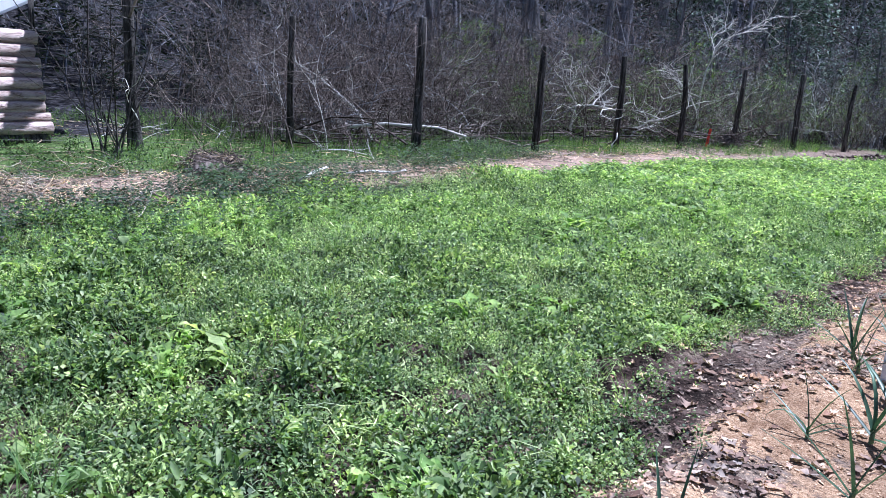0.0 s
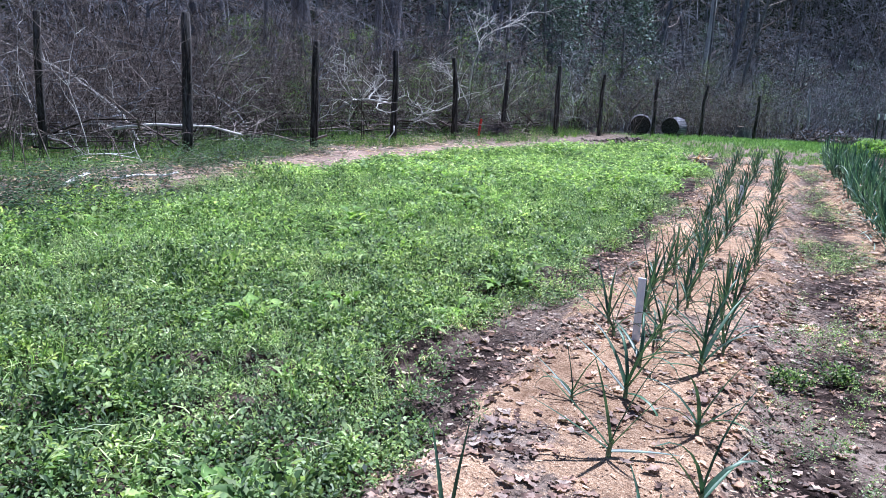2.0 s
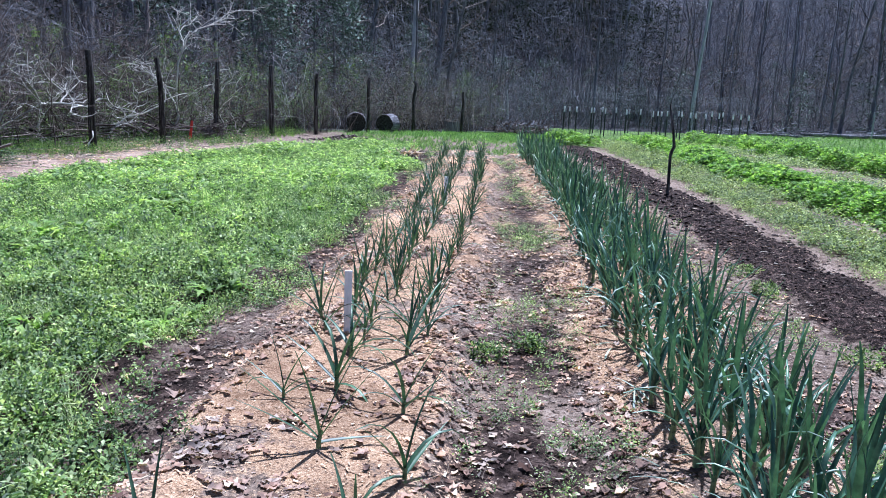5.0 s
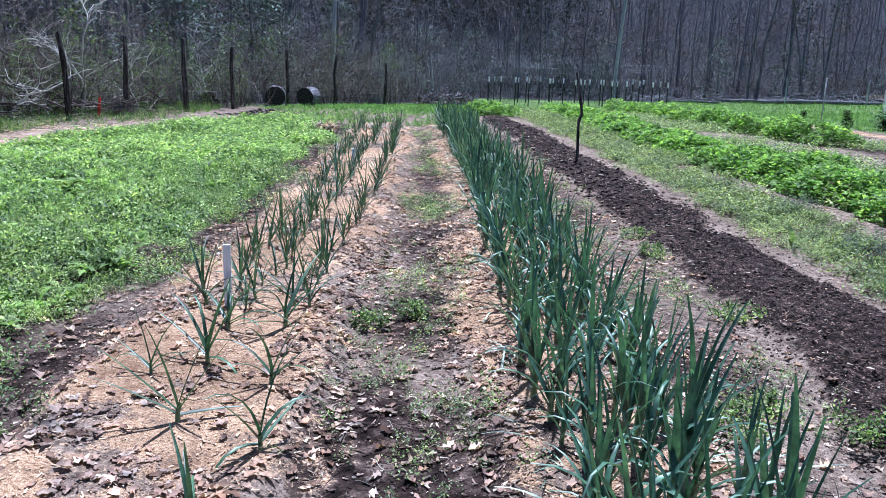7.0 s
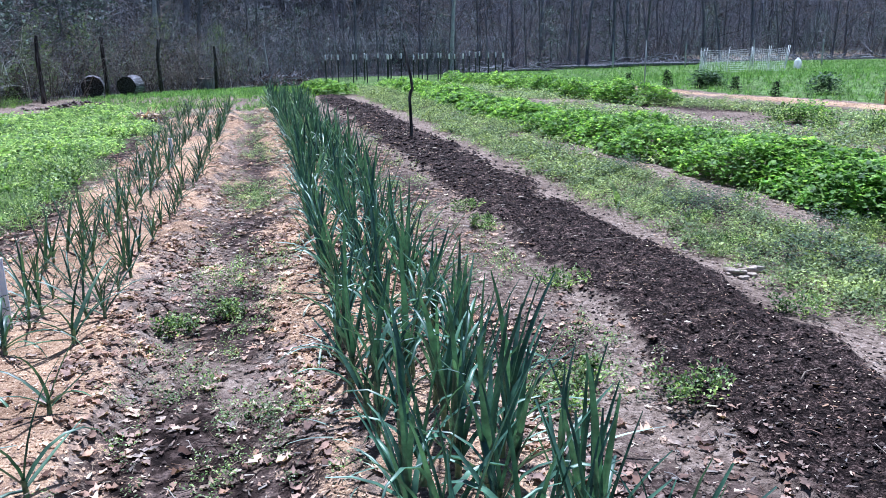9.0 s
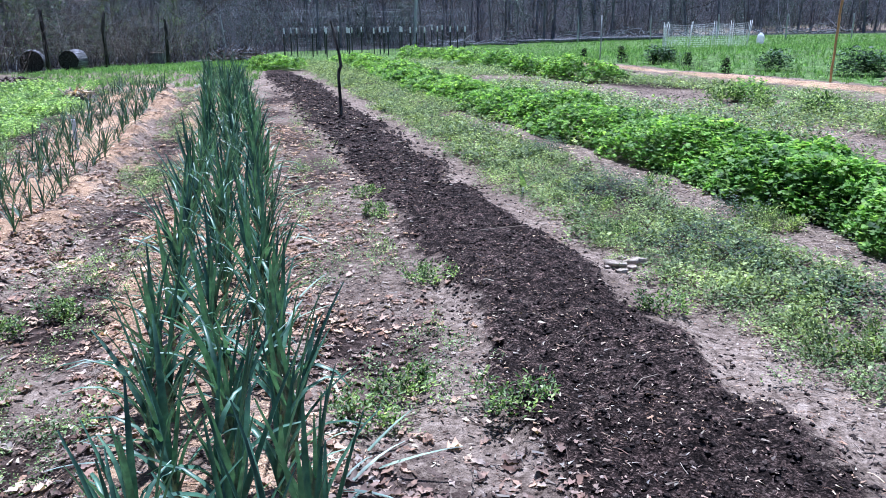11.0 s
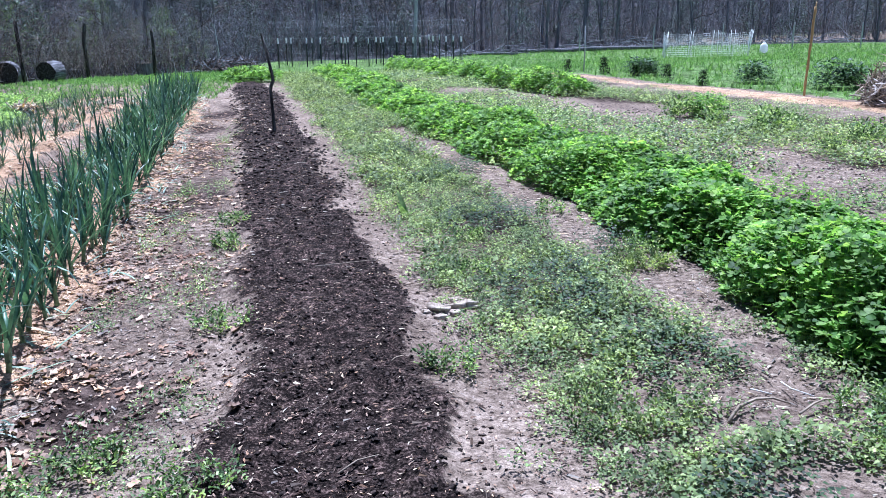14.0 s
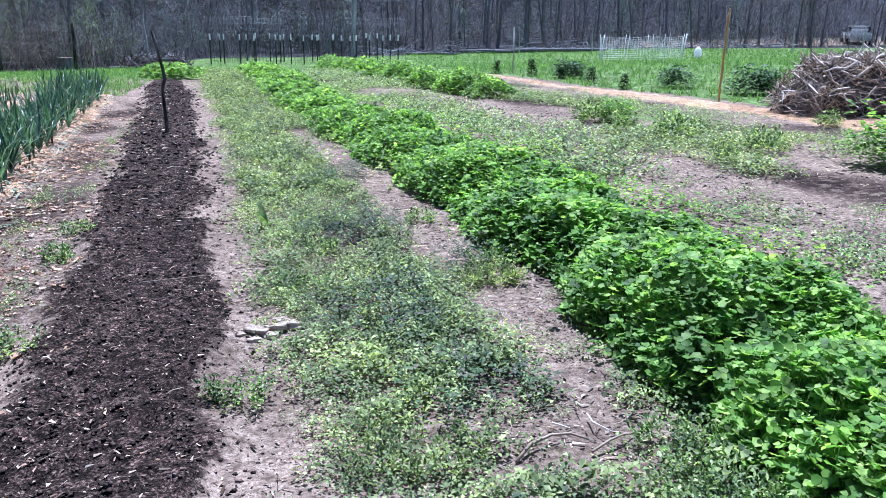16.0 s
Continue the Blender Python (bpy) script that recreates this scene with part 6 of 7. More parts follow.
front = (0.54, 1.07, 1.72, 2.31, 3.19, 3.84, 4.36, 5.0, 5.58, 5.96, 6.57, 7.15, 7.71, 8.02, 8.39)
back = (0.80, 1.87, 2.23, 2.81, 3.25, 3.39, 4.57, 4.79, 5.47, 6.15, 6.87, 7.36)
for px in front:
    t_post(px, 37.0 + rng.gauss(0, 0.15), 1.2 + rng.gauss(0, 0.03))
for px in back:
    t_post(0.5 + (px - 0.5) * 1.055, 39.0 + rng.gauss(0, 0.2), 1.2 + rng.gauss(0, 0.03))
for x0, x1 in ((0.5, 1.95), (2.05, 3.5), (4.25, 5.6), (6.2, 7.45), (7.5, 8.75)):
    wire_arch(x0, x1, 38.1, 1.6, 1.88)
for x0, x1 in ((0.88, 2.45), (3.1, 4.65), (5.25, 6.8)):
    wire_arch(x0, x1, 40.2, 1.6, 2.2)


# ---------------- small things of the garden ----------------
def stake(x, y, tall, lean, turn):
    """A sawn flat marker stake with a chamfered top."""
    bm = bmesh.new()
    bmesh.ops.create_cube(bm, size=1, matrix=Matrix.Translation((0, 0, tall / 2 - 0.05)) @ Matrix.Diagonal((0.042, 0.014, tall + 0.1, 1)))
    bmesh.ops.bevel(bm, geom=bm.edges[:], offset=0.002, segments=1, affect="EDGES")
    ob = part("marker_stake", bm, M_STAKE)
    ob.matrix_basis = pose(x, y, float(height(x, y)), lean, 0, turn)
    return tagged(ob, "white painted wooden marker stake in the onion bed", "stake", "bed markers")


stake(-1.13, 5.05, 0.37, 2, 10)
stake(-1.26, 10.37, 0.33, 3, -5)

pole = thing("bent_pole", pose(1.72, 12.86, place_z(1.72, 12.86)), "crooked dark wooden pole standing in the soil bed", "pole")
shade_smooth(part("shaft", tube([(0, 0, -0.1), (0.005, 0, 0.2), (-0.012, 0, 0.62), (-0.002, 0, 0.69), (0.03, 0, 0.76), (0.01, 0, 0.92), (-0.045, 0, 1.18), (-0.085, 0, 1.38)], [0.025, 0.024, 0.022, 0.026, 0.024, 0.021, 0.019, 0.016], 7), M_POST, pole))


def stone(x, y, s, seed):
    bm = bmesh.new()
    bmesh.ops.create_icosphere(bm, subdivisions=3, radius=0.5)
    r = random.Random(seed)
    for v in bm.verts:
        n = noise.noise(v.co * 2.2 + Vector((seed, 0, 0)))
        fx, fy, fz = (max(-0.36, min(0.36, c + 0.12 * n)) / 0.36 for c in v.co)
        v.co = Vector((fx * s * 0.52, fy * s * 0.40, (fz + 0.3 * n) * s * 0.16)) * (1 + 0.5 * n)
    ob = shade_smooth(part("stone", bm, M_STONE))
    ob.matrix_basis = pose(x, y, float(height(x, y)) + s * 0.10, r.uniform(-10, 10), r.uniform(-10, 10), r.uniform(-35, 35))
    return tagged(ob, "pale flat fieldstone lying beside the soil bed", "stone", "stones by the path")


for k, (sx, sy, s) in enumerate(((3.05, 5.60, 0.12), (3.14, 5.64, 0.10), (3.23, 5.68, 0.12), (3.03, 5.48, 0.06), (3.12, 5.53, 0.07), (3.17, 5.76, 0.08), (2.96, 5.54, 0.05))):
    stone(sx, sy, s, 30 + k)


def log_round(x, y, rad, length, turn, upright=False, hollow=False, label="cut log section lying in the grass"):
    t = thing("log", pose(x, y, place_z(x, y) + (0 if upright else rad * 0.92), 0, 0 if upright else 90, turn), label, "log", "logs by the fence")
    z0, z1 = (-0.05, length) if upright else (-length / 2, length / 2)
    ang = np.linspace(0, 2 * math.pi, 15)[:-1]
    pts = [(0, 0, z0), (0, 0, (z0 + z1) / 2), (0, 0, z1)]
    v, f = tube(pts, [rad * 1.02, rad, rad * 0.98], 14, False)
    v = v + np.random.RandomState(int(x * 10) % 99).normal(0, rad * 0.03, v.shape)
    shade_smooth(part("bark", (v, f), M_BARK, t, "grey rough bark"))
    for z, nm in ((z0, -1), (z1, 1)):
        bm = bmesh.new()
        bmesh.ops.create_circle(bm, cap_ends=True, segments=14, radius=rad * 0.93, matrix=Matrix.Translation((0, 0, z - nm * 0.01)))
        # hollow darkens both ends; on solid logs this paints in their backlit shade
        part("cut_end", bm, M_CUT if not hollow else M_POST, t, "weathered cut end, darkened for shade on some logs")
    return t


log_round(-5.72, 24.1, 0.30, 0.7, -78, hollow=True, label="dark hollow log section lying on bare soil")
log_round(-5.0, 25.2, 0.29, 0.6, -100, hollow=True, label="grey barked log section lying on bare soil")
log_round(-3.8, 31.5, 0.32, 0.42, 0, True, label="low cut stump at the edge of the grass")
log_round(-7.3, 22.7, 0.22, 0.7, -60, hollow=True, label="dark log lying behind a fence post")
log_round(-7.85, 22.0, 0.21, 0.62, 0, True, label="short dark upright log by the fence")


def heap(name, label, cx, cy, rx, ry, tall, n, length, rad, mat, seed, category, mat_in, single=120):
    """A heap of criss-crossed stalks over a rough mound."""
    r = random.Random(seed)
    out = []
    t = thing(name, pose(0, 0, 0), label, category)
    for k in range(n):
        a, u = r.uniform(0, 6.283), r.random() ** 0.55
        px, py = cx + math.cos(a) * u * rx, cy + math.sin(a) * u * ry
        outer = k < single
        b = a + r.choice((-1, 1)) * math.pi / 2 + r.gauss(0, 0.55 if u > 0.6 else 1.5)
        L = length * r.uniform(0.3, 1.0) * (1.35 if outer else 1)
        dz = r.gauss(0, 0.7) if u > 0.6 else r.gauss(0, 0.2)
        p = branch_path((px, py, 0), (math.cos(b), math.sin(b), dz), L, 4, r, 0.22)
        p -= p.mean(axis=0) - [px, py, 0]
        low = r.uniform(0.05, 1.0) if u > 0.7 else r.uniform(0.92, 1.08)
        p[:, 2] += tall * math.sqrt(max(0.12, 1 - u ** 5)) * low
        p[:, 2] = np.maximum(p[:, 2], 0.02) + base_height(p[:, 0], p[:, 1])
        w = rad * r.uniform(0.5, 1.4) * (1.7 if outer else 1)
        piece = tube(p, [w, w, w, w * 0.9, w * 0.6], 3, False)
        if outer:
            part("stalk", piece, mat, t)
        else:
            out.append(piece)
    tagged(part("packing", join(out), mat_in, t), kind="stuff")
    # Dark mound sheet added under the stalks, for the shade in their gaps.
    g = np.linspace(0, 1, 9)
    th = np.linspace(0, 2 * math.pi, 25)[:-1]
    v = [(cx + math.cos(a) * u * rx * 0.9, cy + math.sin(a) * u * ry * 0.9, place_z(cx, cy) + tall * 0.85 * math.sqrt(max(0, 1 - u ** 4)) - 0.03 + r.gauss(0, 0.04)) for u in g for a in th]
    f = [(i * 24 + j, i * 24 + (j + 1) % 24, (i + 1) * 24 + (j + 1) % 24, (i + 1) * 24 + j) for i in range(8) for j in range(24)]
    part("shade_core", (np.array(v), np.array(f)), M_TWIG, t, "dark sheet standing in for the heap's shaded gaps")
    return t


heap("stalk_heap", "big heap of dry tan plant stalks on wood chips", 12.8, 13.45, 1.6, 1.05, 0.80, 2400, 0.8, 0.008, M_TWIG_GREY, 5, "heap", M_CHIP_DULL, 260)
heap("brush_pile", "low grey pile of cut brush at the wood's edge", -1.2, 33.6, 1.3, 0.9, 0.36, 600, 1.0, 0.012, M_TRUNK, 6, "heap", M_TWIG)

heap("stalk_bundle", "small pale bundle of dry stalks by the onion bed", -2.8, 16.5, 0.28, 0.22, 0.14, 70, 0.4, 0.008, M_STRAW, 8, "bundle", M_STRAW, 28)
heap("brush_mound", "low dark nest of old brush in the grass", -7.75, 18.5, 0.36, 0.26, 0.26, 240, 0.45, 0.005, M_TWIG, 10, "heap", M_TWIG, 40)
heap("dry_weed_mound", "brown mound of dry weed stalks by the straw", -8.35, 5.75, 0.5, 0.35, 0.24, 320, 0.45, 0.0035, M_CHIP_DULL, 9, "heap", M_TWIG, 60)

bam = thing("bamboo_stake", pose(11.26, 15.4, place_z(11.26, 15.4), 0, 1, 0), "tall tan bamboo stake standing in the wood chips", "stake")
pts = np.linspace(-0.1, 1.6, 22)
part("cane", tube([(0.004 * math.sin(k), 0, z) for k, z in enumerate(pts)], [0.022 if k % 4 else 0.026 for k in range(22)], 8), M_BAMBOO, bam)
part("top", tube([(0, 0, 1.59), (0.01, 0, 1.68)], [0.014, 0.01], 6), M_BAMBOO, bam)

gs = thing("grey_stake", pose(9.68, 23.7, place_z(9.68, 23.7)), "thin grey stake standing in the grass", "stake")
part("shaft", tube([(0, 0, -0.1), (0.01, 0, 0.6), (0, 0, 1.25)], [0.02, 0.018, 0.016], 6), M_BARK_PALE, gs)

flag = thing("marker_flag", pose(-7.9, 17.7, place_z(-7.9, 17.7)), "red plastic tape tied on a thin stake", "flag")
part("stake", tube([(0, 0, -0.1), (0, 0, 0.45)], [0.008, 0.007], 5), M_POST, flag)
bm = bmesh.new()
bmesh.ops.create_cube(bm, size=1, matrix=Matrix.Translation((0.01, 0, 0.24)) @ Matrix.Rotation(0.12, 4, "Y") @ Matrix.Diagonal((0.06, 0.02, 0.40, 1)))
bmesh.ops.bevel(bm, geom=bm.edges[:], offset=0.008, segments=2, affect="EDGES")
part("tape", bm, M_RED, flag, "bright red tape")

# small dark conifers and shrubs beside the chip path
clump_leaf = [clover_template(16, 0.42, 0.036, s) for s in range(7)]
cone = [crown_template(800 + k, 150, 0.07, 0.17, 0.42) for k in range(3)]
for k, (sx, sy, s) in enumerate(((9.85, 22.5, 1.0), (10.2, 21.2, 0.7), (10.55, 20.0, 0.85), (10.65, 18.3, 0.75), (9.3, 24.0, 0.8))):
    t = thing("shrub", pose(sx, sy, place_z(sx, sy), 0, 0, k * 70), "small dark evergreen shrub beside the chip path", "shrub", "young shrubs")
    part("stem", tube([(0, 0, -0.05), (0, 0, 0.25)], [0.015, 0.01], 5), M_BARK, t)
    part("crown", cone[k % 3], M_NEEDLE, t)
    t.scale = (s, s, s)
for k, (sx, sy, s) in enumerate(((11.85, 18.3, 0.9), (12.55, 16.5, 1.15), (10.45, 21.5, 0.9), (9.75, 9.1, 1.2), (10.6, 21.2, 0.8), (12.9, 16.4, 0.9), (8.3, 13.2, 0.7))):
    x, y = sow(60, -0.35 * s, 0.35 * s, -0.35 * s, 0.35 * s, 810 + k)
    t = thing("shrub", pose(sx, sy, place_z(sx, sy)), "rounded leafy green clump by the path", "shrub", "leafy clumps")
    part("foliage", scatter(clump_leaf, x, y, 0 * x, 1.25 * s * np.clip(1.1 - 1.6 * np.hypot(x, y), 0.3, 1), 820 + k), M_CLOVER if k in (3, 6) else M_BUSH, t)
for k, (sx, sy, s) in enumerate(((7.9, 13.3, 1.3), (8.15, 9.75, 0.8), (8.35, 11.5, 1.3), (8.9, 10.2, 1.2), (11.0, 11.9, 0.9), (11.3, 11.0, 0.8), (8.0, 12.3, 1.1), (9.0, 11.9, 0.8))):
    x, y = sow(40, -0.22, 0.22, -0.22, 0.22, 830 + k)
    t = thing("leafy_plant", pose(sx, sy, place_z(sx, sy)), "pale green bolting leafy plant in the fallow bed", "plant", "bolting plants")
    part("foliage", scatter(fresh, x * s, y * s, 0.02 + 0 * x, s * 2.0 * (1.2 - 3 * np.hypot(x, y)), 840 + k), M_WEED, t)

# ---------------- netting pen, jug and far fence ----------------
net = thing("netting_pen", pose(0, 0, 0), "white electric netting pen on thin white posts", "netting")
corner = [(16.7, 34.5), (18.3, 33.6), (19.7, 33.2), (20.5, 34.6), (19.8, 36.0), (17.4, 36.4)]
for a, b in zip(corner, corner[1:] + corner[:1]):
    n = 12
    za, zb = place_z(*a), place_z(*b)
    for k in range(n):
        u = k / n
        p = (a[0] + (b[0] - a[0]) * u, a[1] + (b[1] - a[1]) * u, za + (zb - za) * u)
        if k in (0, 6):
            part("post", tube([(p[0], p[1], p[2] - 0.1), (p[0] + rng.gauss(0.08, 0.1), p[1], p[2] + 1.1)], [0.013, 0.011], 5), M_WHITE, net)
    lines = []
    for h in np.linspace(0.08, 1.0, 11):
        lines.append(tube([(a[0], a[1], za + h), ((a[0] + b[0]) / 2, (a[1] + b[1]) / 2, (za + zb) / 2 + h * 0.93), (b[0], b[1], zb + h)], [0.0032] * 3, 3, False))
    for u in np.linspace(0, 1, 18):
        p = (a[0] + (b[0] - a[0]) * u, a[1] + (b[1] - a[1]) * u, za + (zb - za) * u)
        lines.append(tube([(p[0], p[1], p[2] + 0.05), (p[0], p[1], p[2] + 0.97)], [0.003] * 2, 3, False))
    part("net", join(lines), M_PLASTIC, net, "white net mesh")

jug = thing("jug", pose(22.1, 36.2, place_z(22.1, 36.2) + 0.02), "white plastic jug standing in the meadow grass", "jug")
part("body", tube([(0, 0, 0), (0, 0, 0.03), (0, 0, 0.30), (0, 0, 0.40), (0, 0, 0.46)], [0.15, 0.17, 0.17, 0.12, 0.05], 12), M_PLASTIC, jug)
part("cap", tube([(0, 0, 0.455), (0, 0, 0.50)], [0.045, 0.045], 10), M_WHITE, jug)

fence_line([(15.5, 42.5, 1.35, 0.035), (19.1, 41.6, 1.3, 0.035), (22.5, 41, 1.3, 0.035), (26, 40.4, 1.3, 0.04), (29.5, 40, 1.3, 0.035), (33, 39.2, 1.35, 0.04), (36.5, 38.5, 1.3, 0.035)],
    "far pasture fence of thin grey posts and wire", "pasture fence", M_BARK_PALE, (0.3, 0.6, 0.9, 1.2), 1.3)

# ---------------- log shed ----------------
shed = thing("log_shed", pose(0, 0, 0), "small shed of stacked peeled logs with a pale sheet roof", "shed")
ax, ay, bx, by = -11.68, 5.25, -11.62, 2.2
zs = place_z(-11.9, 5) + 0.12
z = zs
for k in range(9):
    rad = (0.083, 0.062, 0.073, 0.075, 0.085, 0.066, 0.073, 0.088, 0.095)[k]
    z += rad
    e = rng.uniform(-0.03, 0.05)
    d = np.array([ax - bx, ay - by]) / math.hypot(ax - bx, ay - by)
    back = 0.05 * k + rng.uniform(-0.01, 0.01)
    p = [(bx - back, by, z), ((ax + bx) / 2 - back, (ay + by) / 2, z + rng.gauss(0, 0.012)), (ax + d[0] * e - back, ay + d[1] * e, z)]
    shade_smooth(part("log", tube(p, [rad * 1.08, rad * 1.12, rad * 1.03], 12), M_LOGWALL, shed))
    z += rad * 0.93
part("sill", tube([(bx, by, zs - 0.06), (ax, ay, zs - 0.06)], [0.08, 0.08], 8), M_POST, shed)
part("post", tube([(-12.1, 5.25, z - 0.1), (-12.1, 5.25, z + 0.42)], [0.04, 0.04], 6), M_POST, shed)
bm = bmesh.new()
roof = [(-11.2, 5.5, 2.12), (-14.6, 4.8, 1.22), (-16.0, 6.9, 2.6), (-12.6, 7.6, 3.5)]
lo = [bm.verts.new(p) for p in roof]
hi = [bm.verts.new((p[0], p[1], p[2] + 0.04)) for p in roof]
bm.faces.new(lo[::-1])
bm.faces.new(hi)
for k in range(4):
    bm.faces.new((lo[k], lo[(k + 1) % 4], hi[(k + 1) % 4], hi[k]))
# Translucent plastic chosen so sun from behind brightens the roof's dark underside.
part("roof", bm, M_PLASTIC, shed, "pale roof sheet, made translucent to brighten its underside")
# shrub stems and a tree trunk beside the shed
tr, lb = tree_arrays(720, 9, 0.085, 14, 0.16, 4, 0.03)
t = thing("tree", pose(-10.55, 5.95, place_z(-10.55, 5.95)), "rough dark tree with bare limbs beside the shed", "tree")
shade_smooth(part("trunk", tr, M_POST, t))
part("crown", lb, M_TWIG, t)
t = thing("bare_shrub", pose(-10.05, 5.4, place_z(-10.05, 5.4)), "bare many-stemmed shrub beside the log shed", "shrub")
for k in range(12):
    part("stem", brush_template(721 + k, 1, 3.2, 0.013, 8, 0.10, 0.10, 5), M_POST, t)


# ---------------- fallen wood and the far side of the meadow ----------------
def stick(points, rad, mat, label, name="stick"):
    ob = shade_smooth(part(name, tube(points, np.linspace(rad, rad * 0.5, len(points)), 6), mat))
    return tagged(ob, label, "stick", "loose sticks")


def on_ground(pts, lift=0.012):
    return [(a, b, float(height(a, b)) + lift + c) for a, b, c in pts]


stick(on_ground([(4.02, 4.13, 0), (4.10, 4.20, 0.02), (4.19, 4.23, 0.025), (4.27, 4.235, 0.02), (4.34, 4.215, 0)]), 0.008, M_CUT, "crooked grey stick lying on bare soil")
stick(on_ground([(4.31, 4.10, 0.01), (4.40, 4.15, 0.03), (4.47, 4.19, 0.03), (4.55, 4.25, 0.0)]), 0.006, M_CUT, "crooked grey stick lying on bare soil")
stick(on_ground([(4.41, 4.41, 0.02), (4.39, 4.30, 0.03), (4.42, 4.18, 0.05)]), 0.004, M_TWIG_WHITE, "thin pale stick lying on bare soil")
stick(on_ground([(4.24, 4.36, 0.01), (4.29, 4.28, 0.02)]), 0.004, M_TWIG_WHITE, "thin pale stick lying on bare soil")
stick(on_ground([(-8.12, 14.05, -0.02), (-8.16, 14.12, 0.14), (-8.10, 14.18, 0.26), (-8.14, 14.24, 0.36)]), 0.02, M_TWIG_WHITE, "bleached stick leaning by a fence post")
stick(on_ground([(-7.37, 6.25, 0.03), (-7.55, 6.55, 0.08), (-7.80, 6.96, 0.10)]), 0.028, M_TWIG_WHITE, "bleached branch lying on straw")
stick(on_ground([(-7.50, 7.0, 0.05), (-7.42, 7.3, 0.08), (-7.36, 7.62, 0.06), (-7.5, 8.0, 0.05)]), 0.022, M_TWIG_WHITE, "bleached branch lying on straw")
stick(on_ground([(-10.0, 9.2, 0.35), (-9.7, 9.7, 0.42), (-9.4, 10.6, 0.36), (-9.35, 11.3, 0.22)]), 0.03, M_TWIG_WHITE, "long bleached branch caught behind the fence")
stick(on_ground([(2.35, 6.35, 0), (2.55, 6.42, 0.015), (2.75, 6.50, 0.01)]), 0.004, M_CUT, "thin dry stick on dark compost")
stick(on_ground([(2.45, 3.9, 0), (2.52, 3.98, 0.01), (2.60, 4.0, 0)]), 0.004, M_CUT, "thin dry stick on dark compost")
stick(on_ground([(-2.75, 33.1, 0.03), (-2.1, 33.25, 0.08), (-1.4, 33.3, 0.22)]), 0.03, M_TWIG_WHITE, "long pale stick leaning on the brush pile")
for (x0, y0, x1, y1, rad) in ((12.6, 44.0, 15.4, 43.2, 0.10), (14.5, 43.6, 20.5, 43.0, 0.11), (9.8, 43.4, 12.2, 42.2, 0.07)):
    zz = [place_z(x0, y0) + rad, place_z(x1, y1) + rad]
    ob = shade_smooth(part("fallen_log", tube([(x0, y0, zz[0]), ((x0 + x1) / 2, (y0 + y1) / 2, sum(zz) / 2 + 0.03), (x1, y1, zz[1])], [rad, rad * 0.9, rad * 0.7], 8), M_BARK))
    tagged(ob, "long grey fallen log at the edge of the wood", "log", "fallen logs")
x, y = sow(1500, -6.6, -3.6, 18.8, 21.6, 901, lambda x, y: np.clip(1.15 - np.hypot((x + 5.0) / 1.1, (y - 20.1) / 0.7), 0, 1))
stuff("earth_clods", scatter([clod_template(0.075, s) for s in range(5)], x, y, height(x, y) + 0.16 * np.clip(1 - np.hypot((x + 4.9) / 0.9, (y - 20.1) / 0.6), 0, 1), np.random.RandomState(25).uniform(0.3, 1.1, len(x)), 902, 0.3), M_CLOD_DRY, "heap of freshly turned brown earth by the logs", "soil")


def box(bm, cx, cy, cz, sx, sy, sz, bevel=0.0):
    r = bmesh.ops.create_cube(bm, size=1, matrix=Matrix.Translation((cx, cy, cz)) @ Matrix.Diagonal((sx, sy, sz, 1)))
    if bevel:
        bmesh.ops.bevel(bm, geom=[e for e in bm.edges if all(v in r["verts"] for v in e.verts)], offset=bevel, segments=2, affect="EDGES")


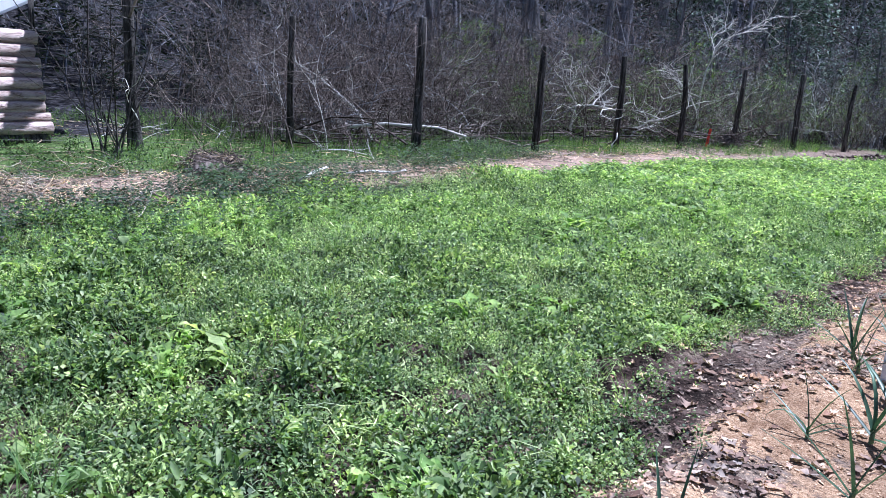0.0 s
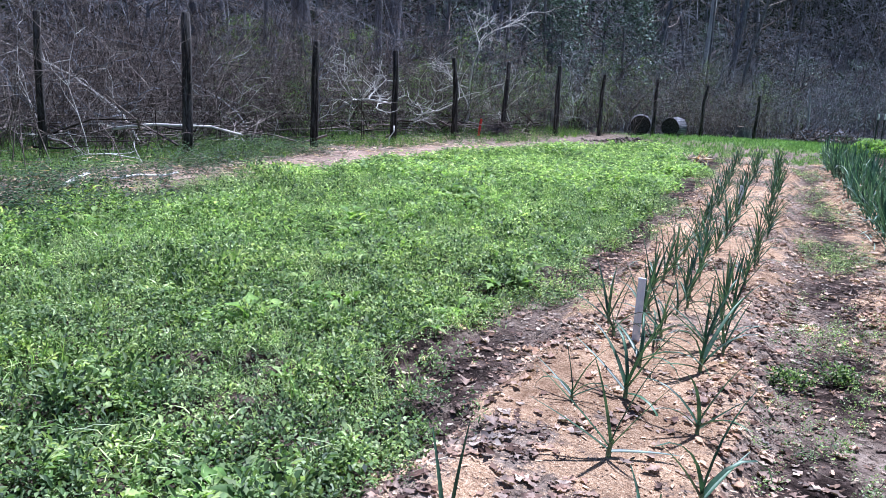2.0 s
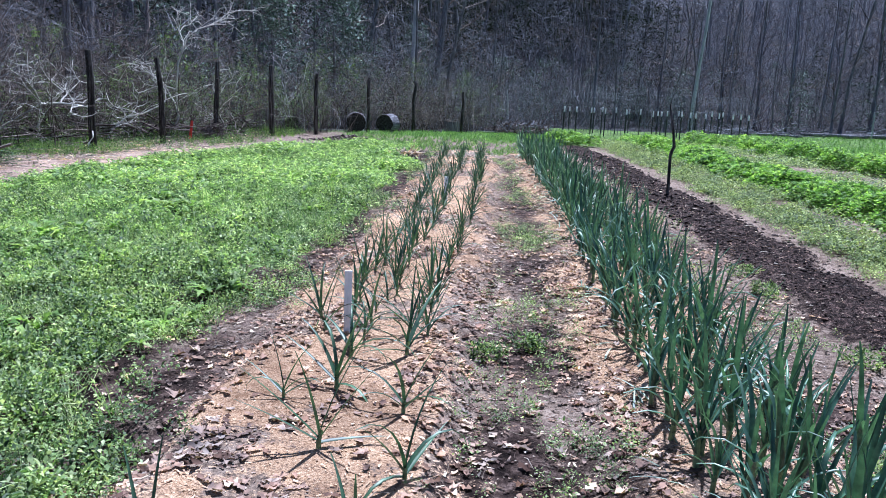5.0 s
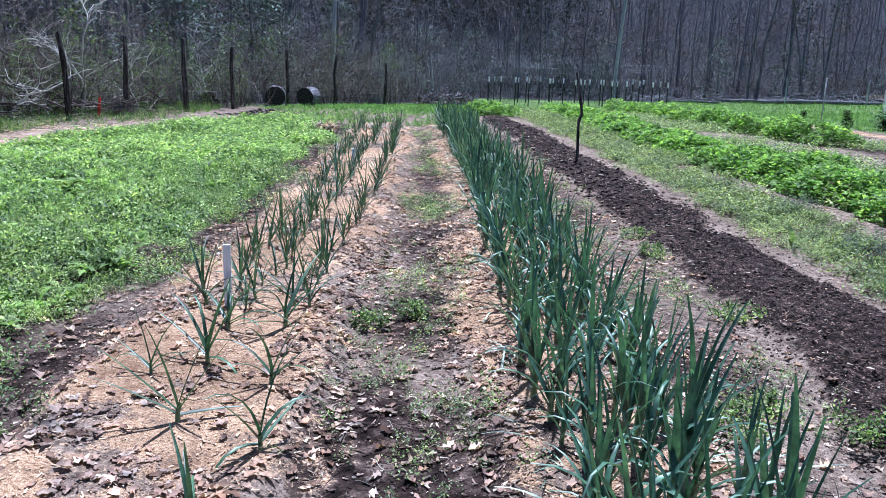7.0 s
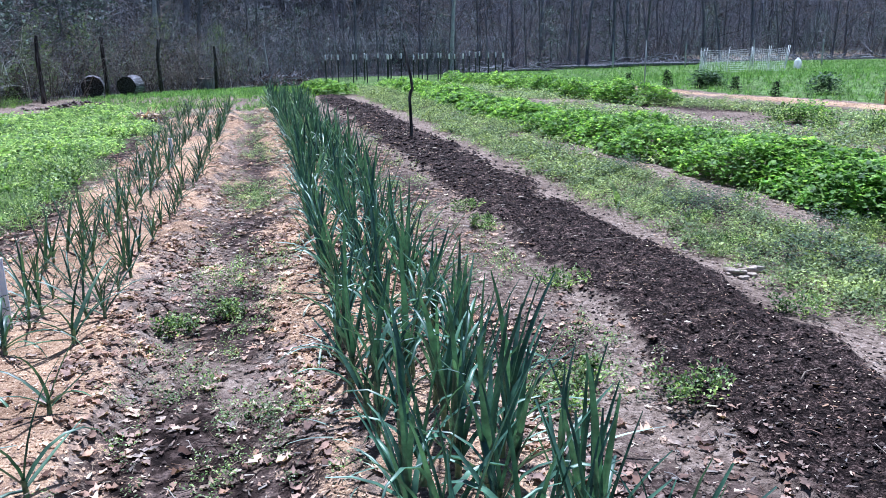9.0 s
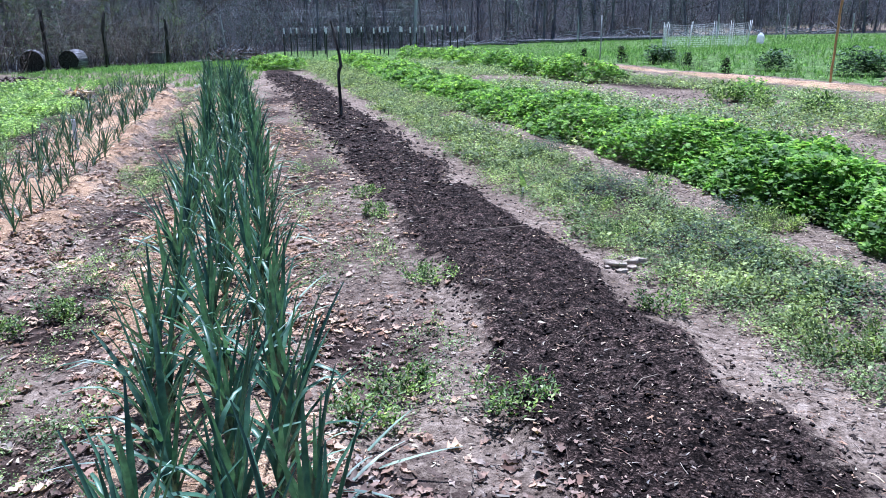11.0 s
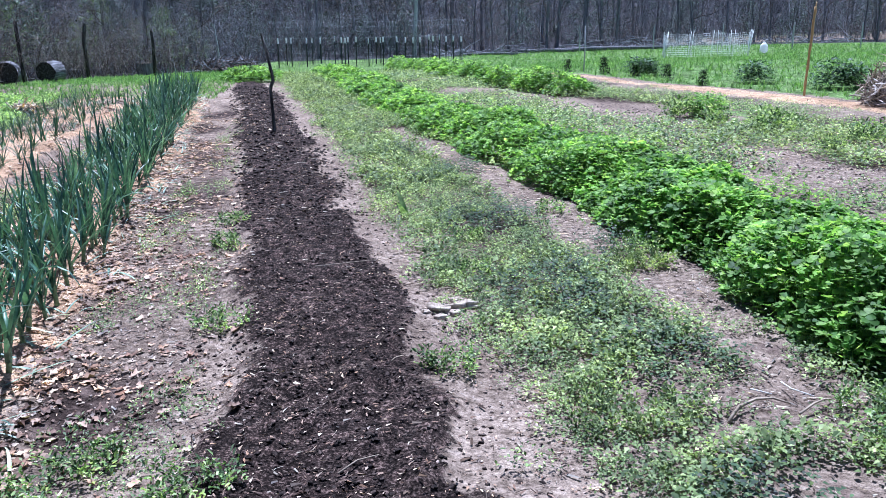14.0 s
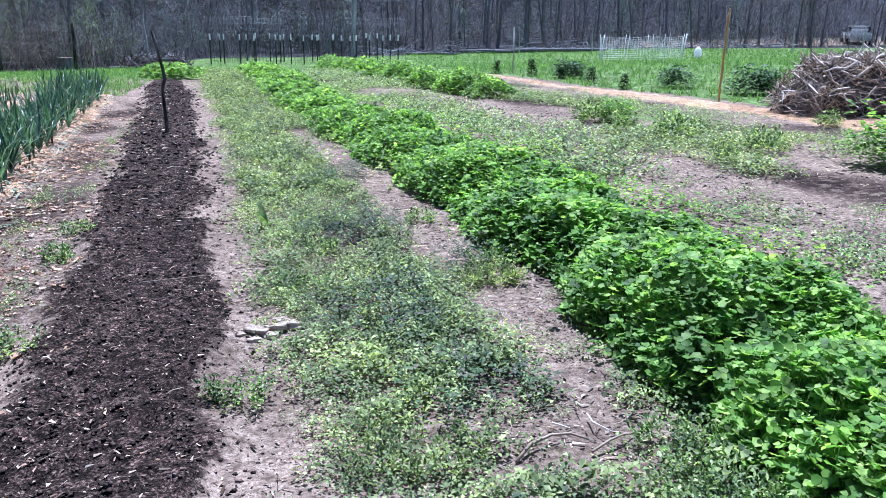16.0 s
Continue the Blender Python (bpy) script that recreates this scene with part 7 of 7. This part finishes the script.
M_DARKWALL = rough_mat("dark_boards", [(0.35, (0.012, 0.012, 0.014)), (0.65, (0.04, 0.04, 0.045))], 4, stretch=(6, 6, 0.4))
M_CARPAINT = rough_mat("white_car_paint", [(0.3, (0.70, 0.71, 0.73)), (0.7, (0.8, 0.81, 0.82))], 2, rough=0.25, bump=0.0)
M_TYRE = rough_mat("tyre_rubber", [(0.3, (0.012, 0.012, 0.012)), (0.7, (0.03, 0.03, 0.03))], 20, rough=0.8)
M_GLASS_DARK = rough_mat("dark_glazing", [(0.3, (0.012, 0.016, 0.02)), (0.7, (0.03, 0.036, 0.04))], 3, rough=0.1, bump=0.0)
bz = place_z(46, 52)
barn = thing("barn", pose(48.9, 52.8, bz - 0.5, 0, 0, -35), "dark board barn with an open front beyond the meadow", "barn")
bm = bmesh.new()
for cx, cy, sx, sy in ((-2.4, 0, 0.15, 5.0), (2.4, 0, 0.15, 5.0), (0, 2.4, 4.65, 0.15)):
    box(bm, cx, cy, 1.2, sx, sy, 2.6)
part("wall", bm, M_DARKWALL, barn)
bm = bmesh.new()
v = [bm.verts.new(p) for p in ((-2.8, -2.9, 2.45), (2.8, -2.9, 2.45), (2.8, 2.9, 2.45), (-2.8, 2.9, 2.45), (-2.8, 0, 3.5), (2.8, 0, 3.5))]
for q in ((0, 1, 5, 4), (2, 3, 4, 5), (0, 4, 3), (1, 2, 5), (0, 3, 2, 1)):
    bm.faces.new([v[k] for k in q])
part("roof", bm, M_DARKWALL, barn)
for cx in (-2.3, 0.0, 2.3):
    part("post", tube([(cx, -2.6, -0.1), (cx, -2.6, 2.5)], [0.08, 0.08], 6), M_WHITE, barn, "pale post")
car = thing("car", pose(45.6, 56.0, place_z(45.6, 56.0), 0, 0, 60), "white car parked beside the barn", "car")
bm = bmesh.new()
box(bm, 0, 0, 0.55, 4.2, 1.7, 0.55, 0.15)
box(bm, -0.2, 0, 1.05, 2.3, 1.5, 0.55, 0.2)
part("body", bm, M_CARPAINT, car)
bm = bmesh.new()
box(bm, -0.2, 0, 1.07, 2.0, 1.53, 0.32, 0.05)
part("window", bm, M_GLASS_DARK, car, "dark side windows")
for wx in (-1.3, 1.3):
    for wy in (-0.8, 0.8):
        tyre = part("wheel", tube([(wx, wy - 0.1, 0.32), (wx, wy + 0.1, 0.32)], [0.32, 0.32], 14), M_TYRE, car)
        part("rim", tube([(wx, wy - 0.11, 0.32), (wx, wy + 0.11, 0.32)], [0.19, 0.19], 12), M_ROOF, tyre, "grey metal rim")
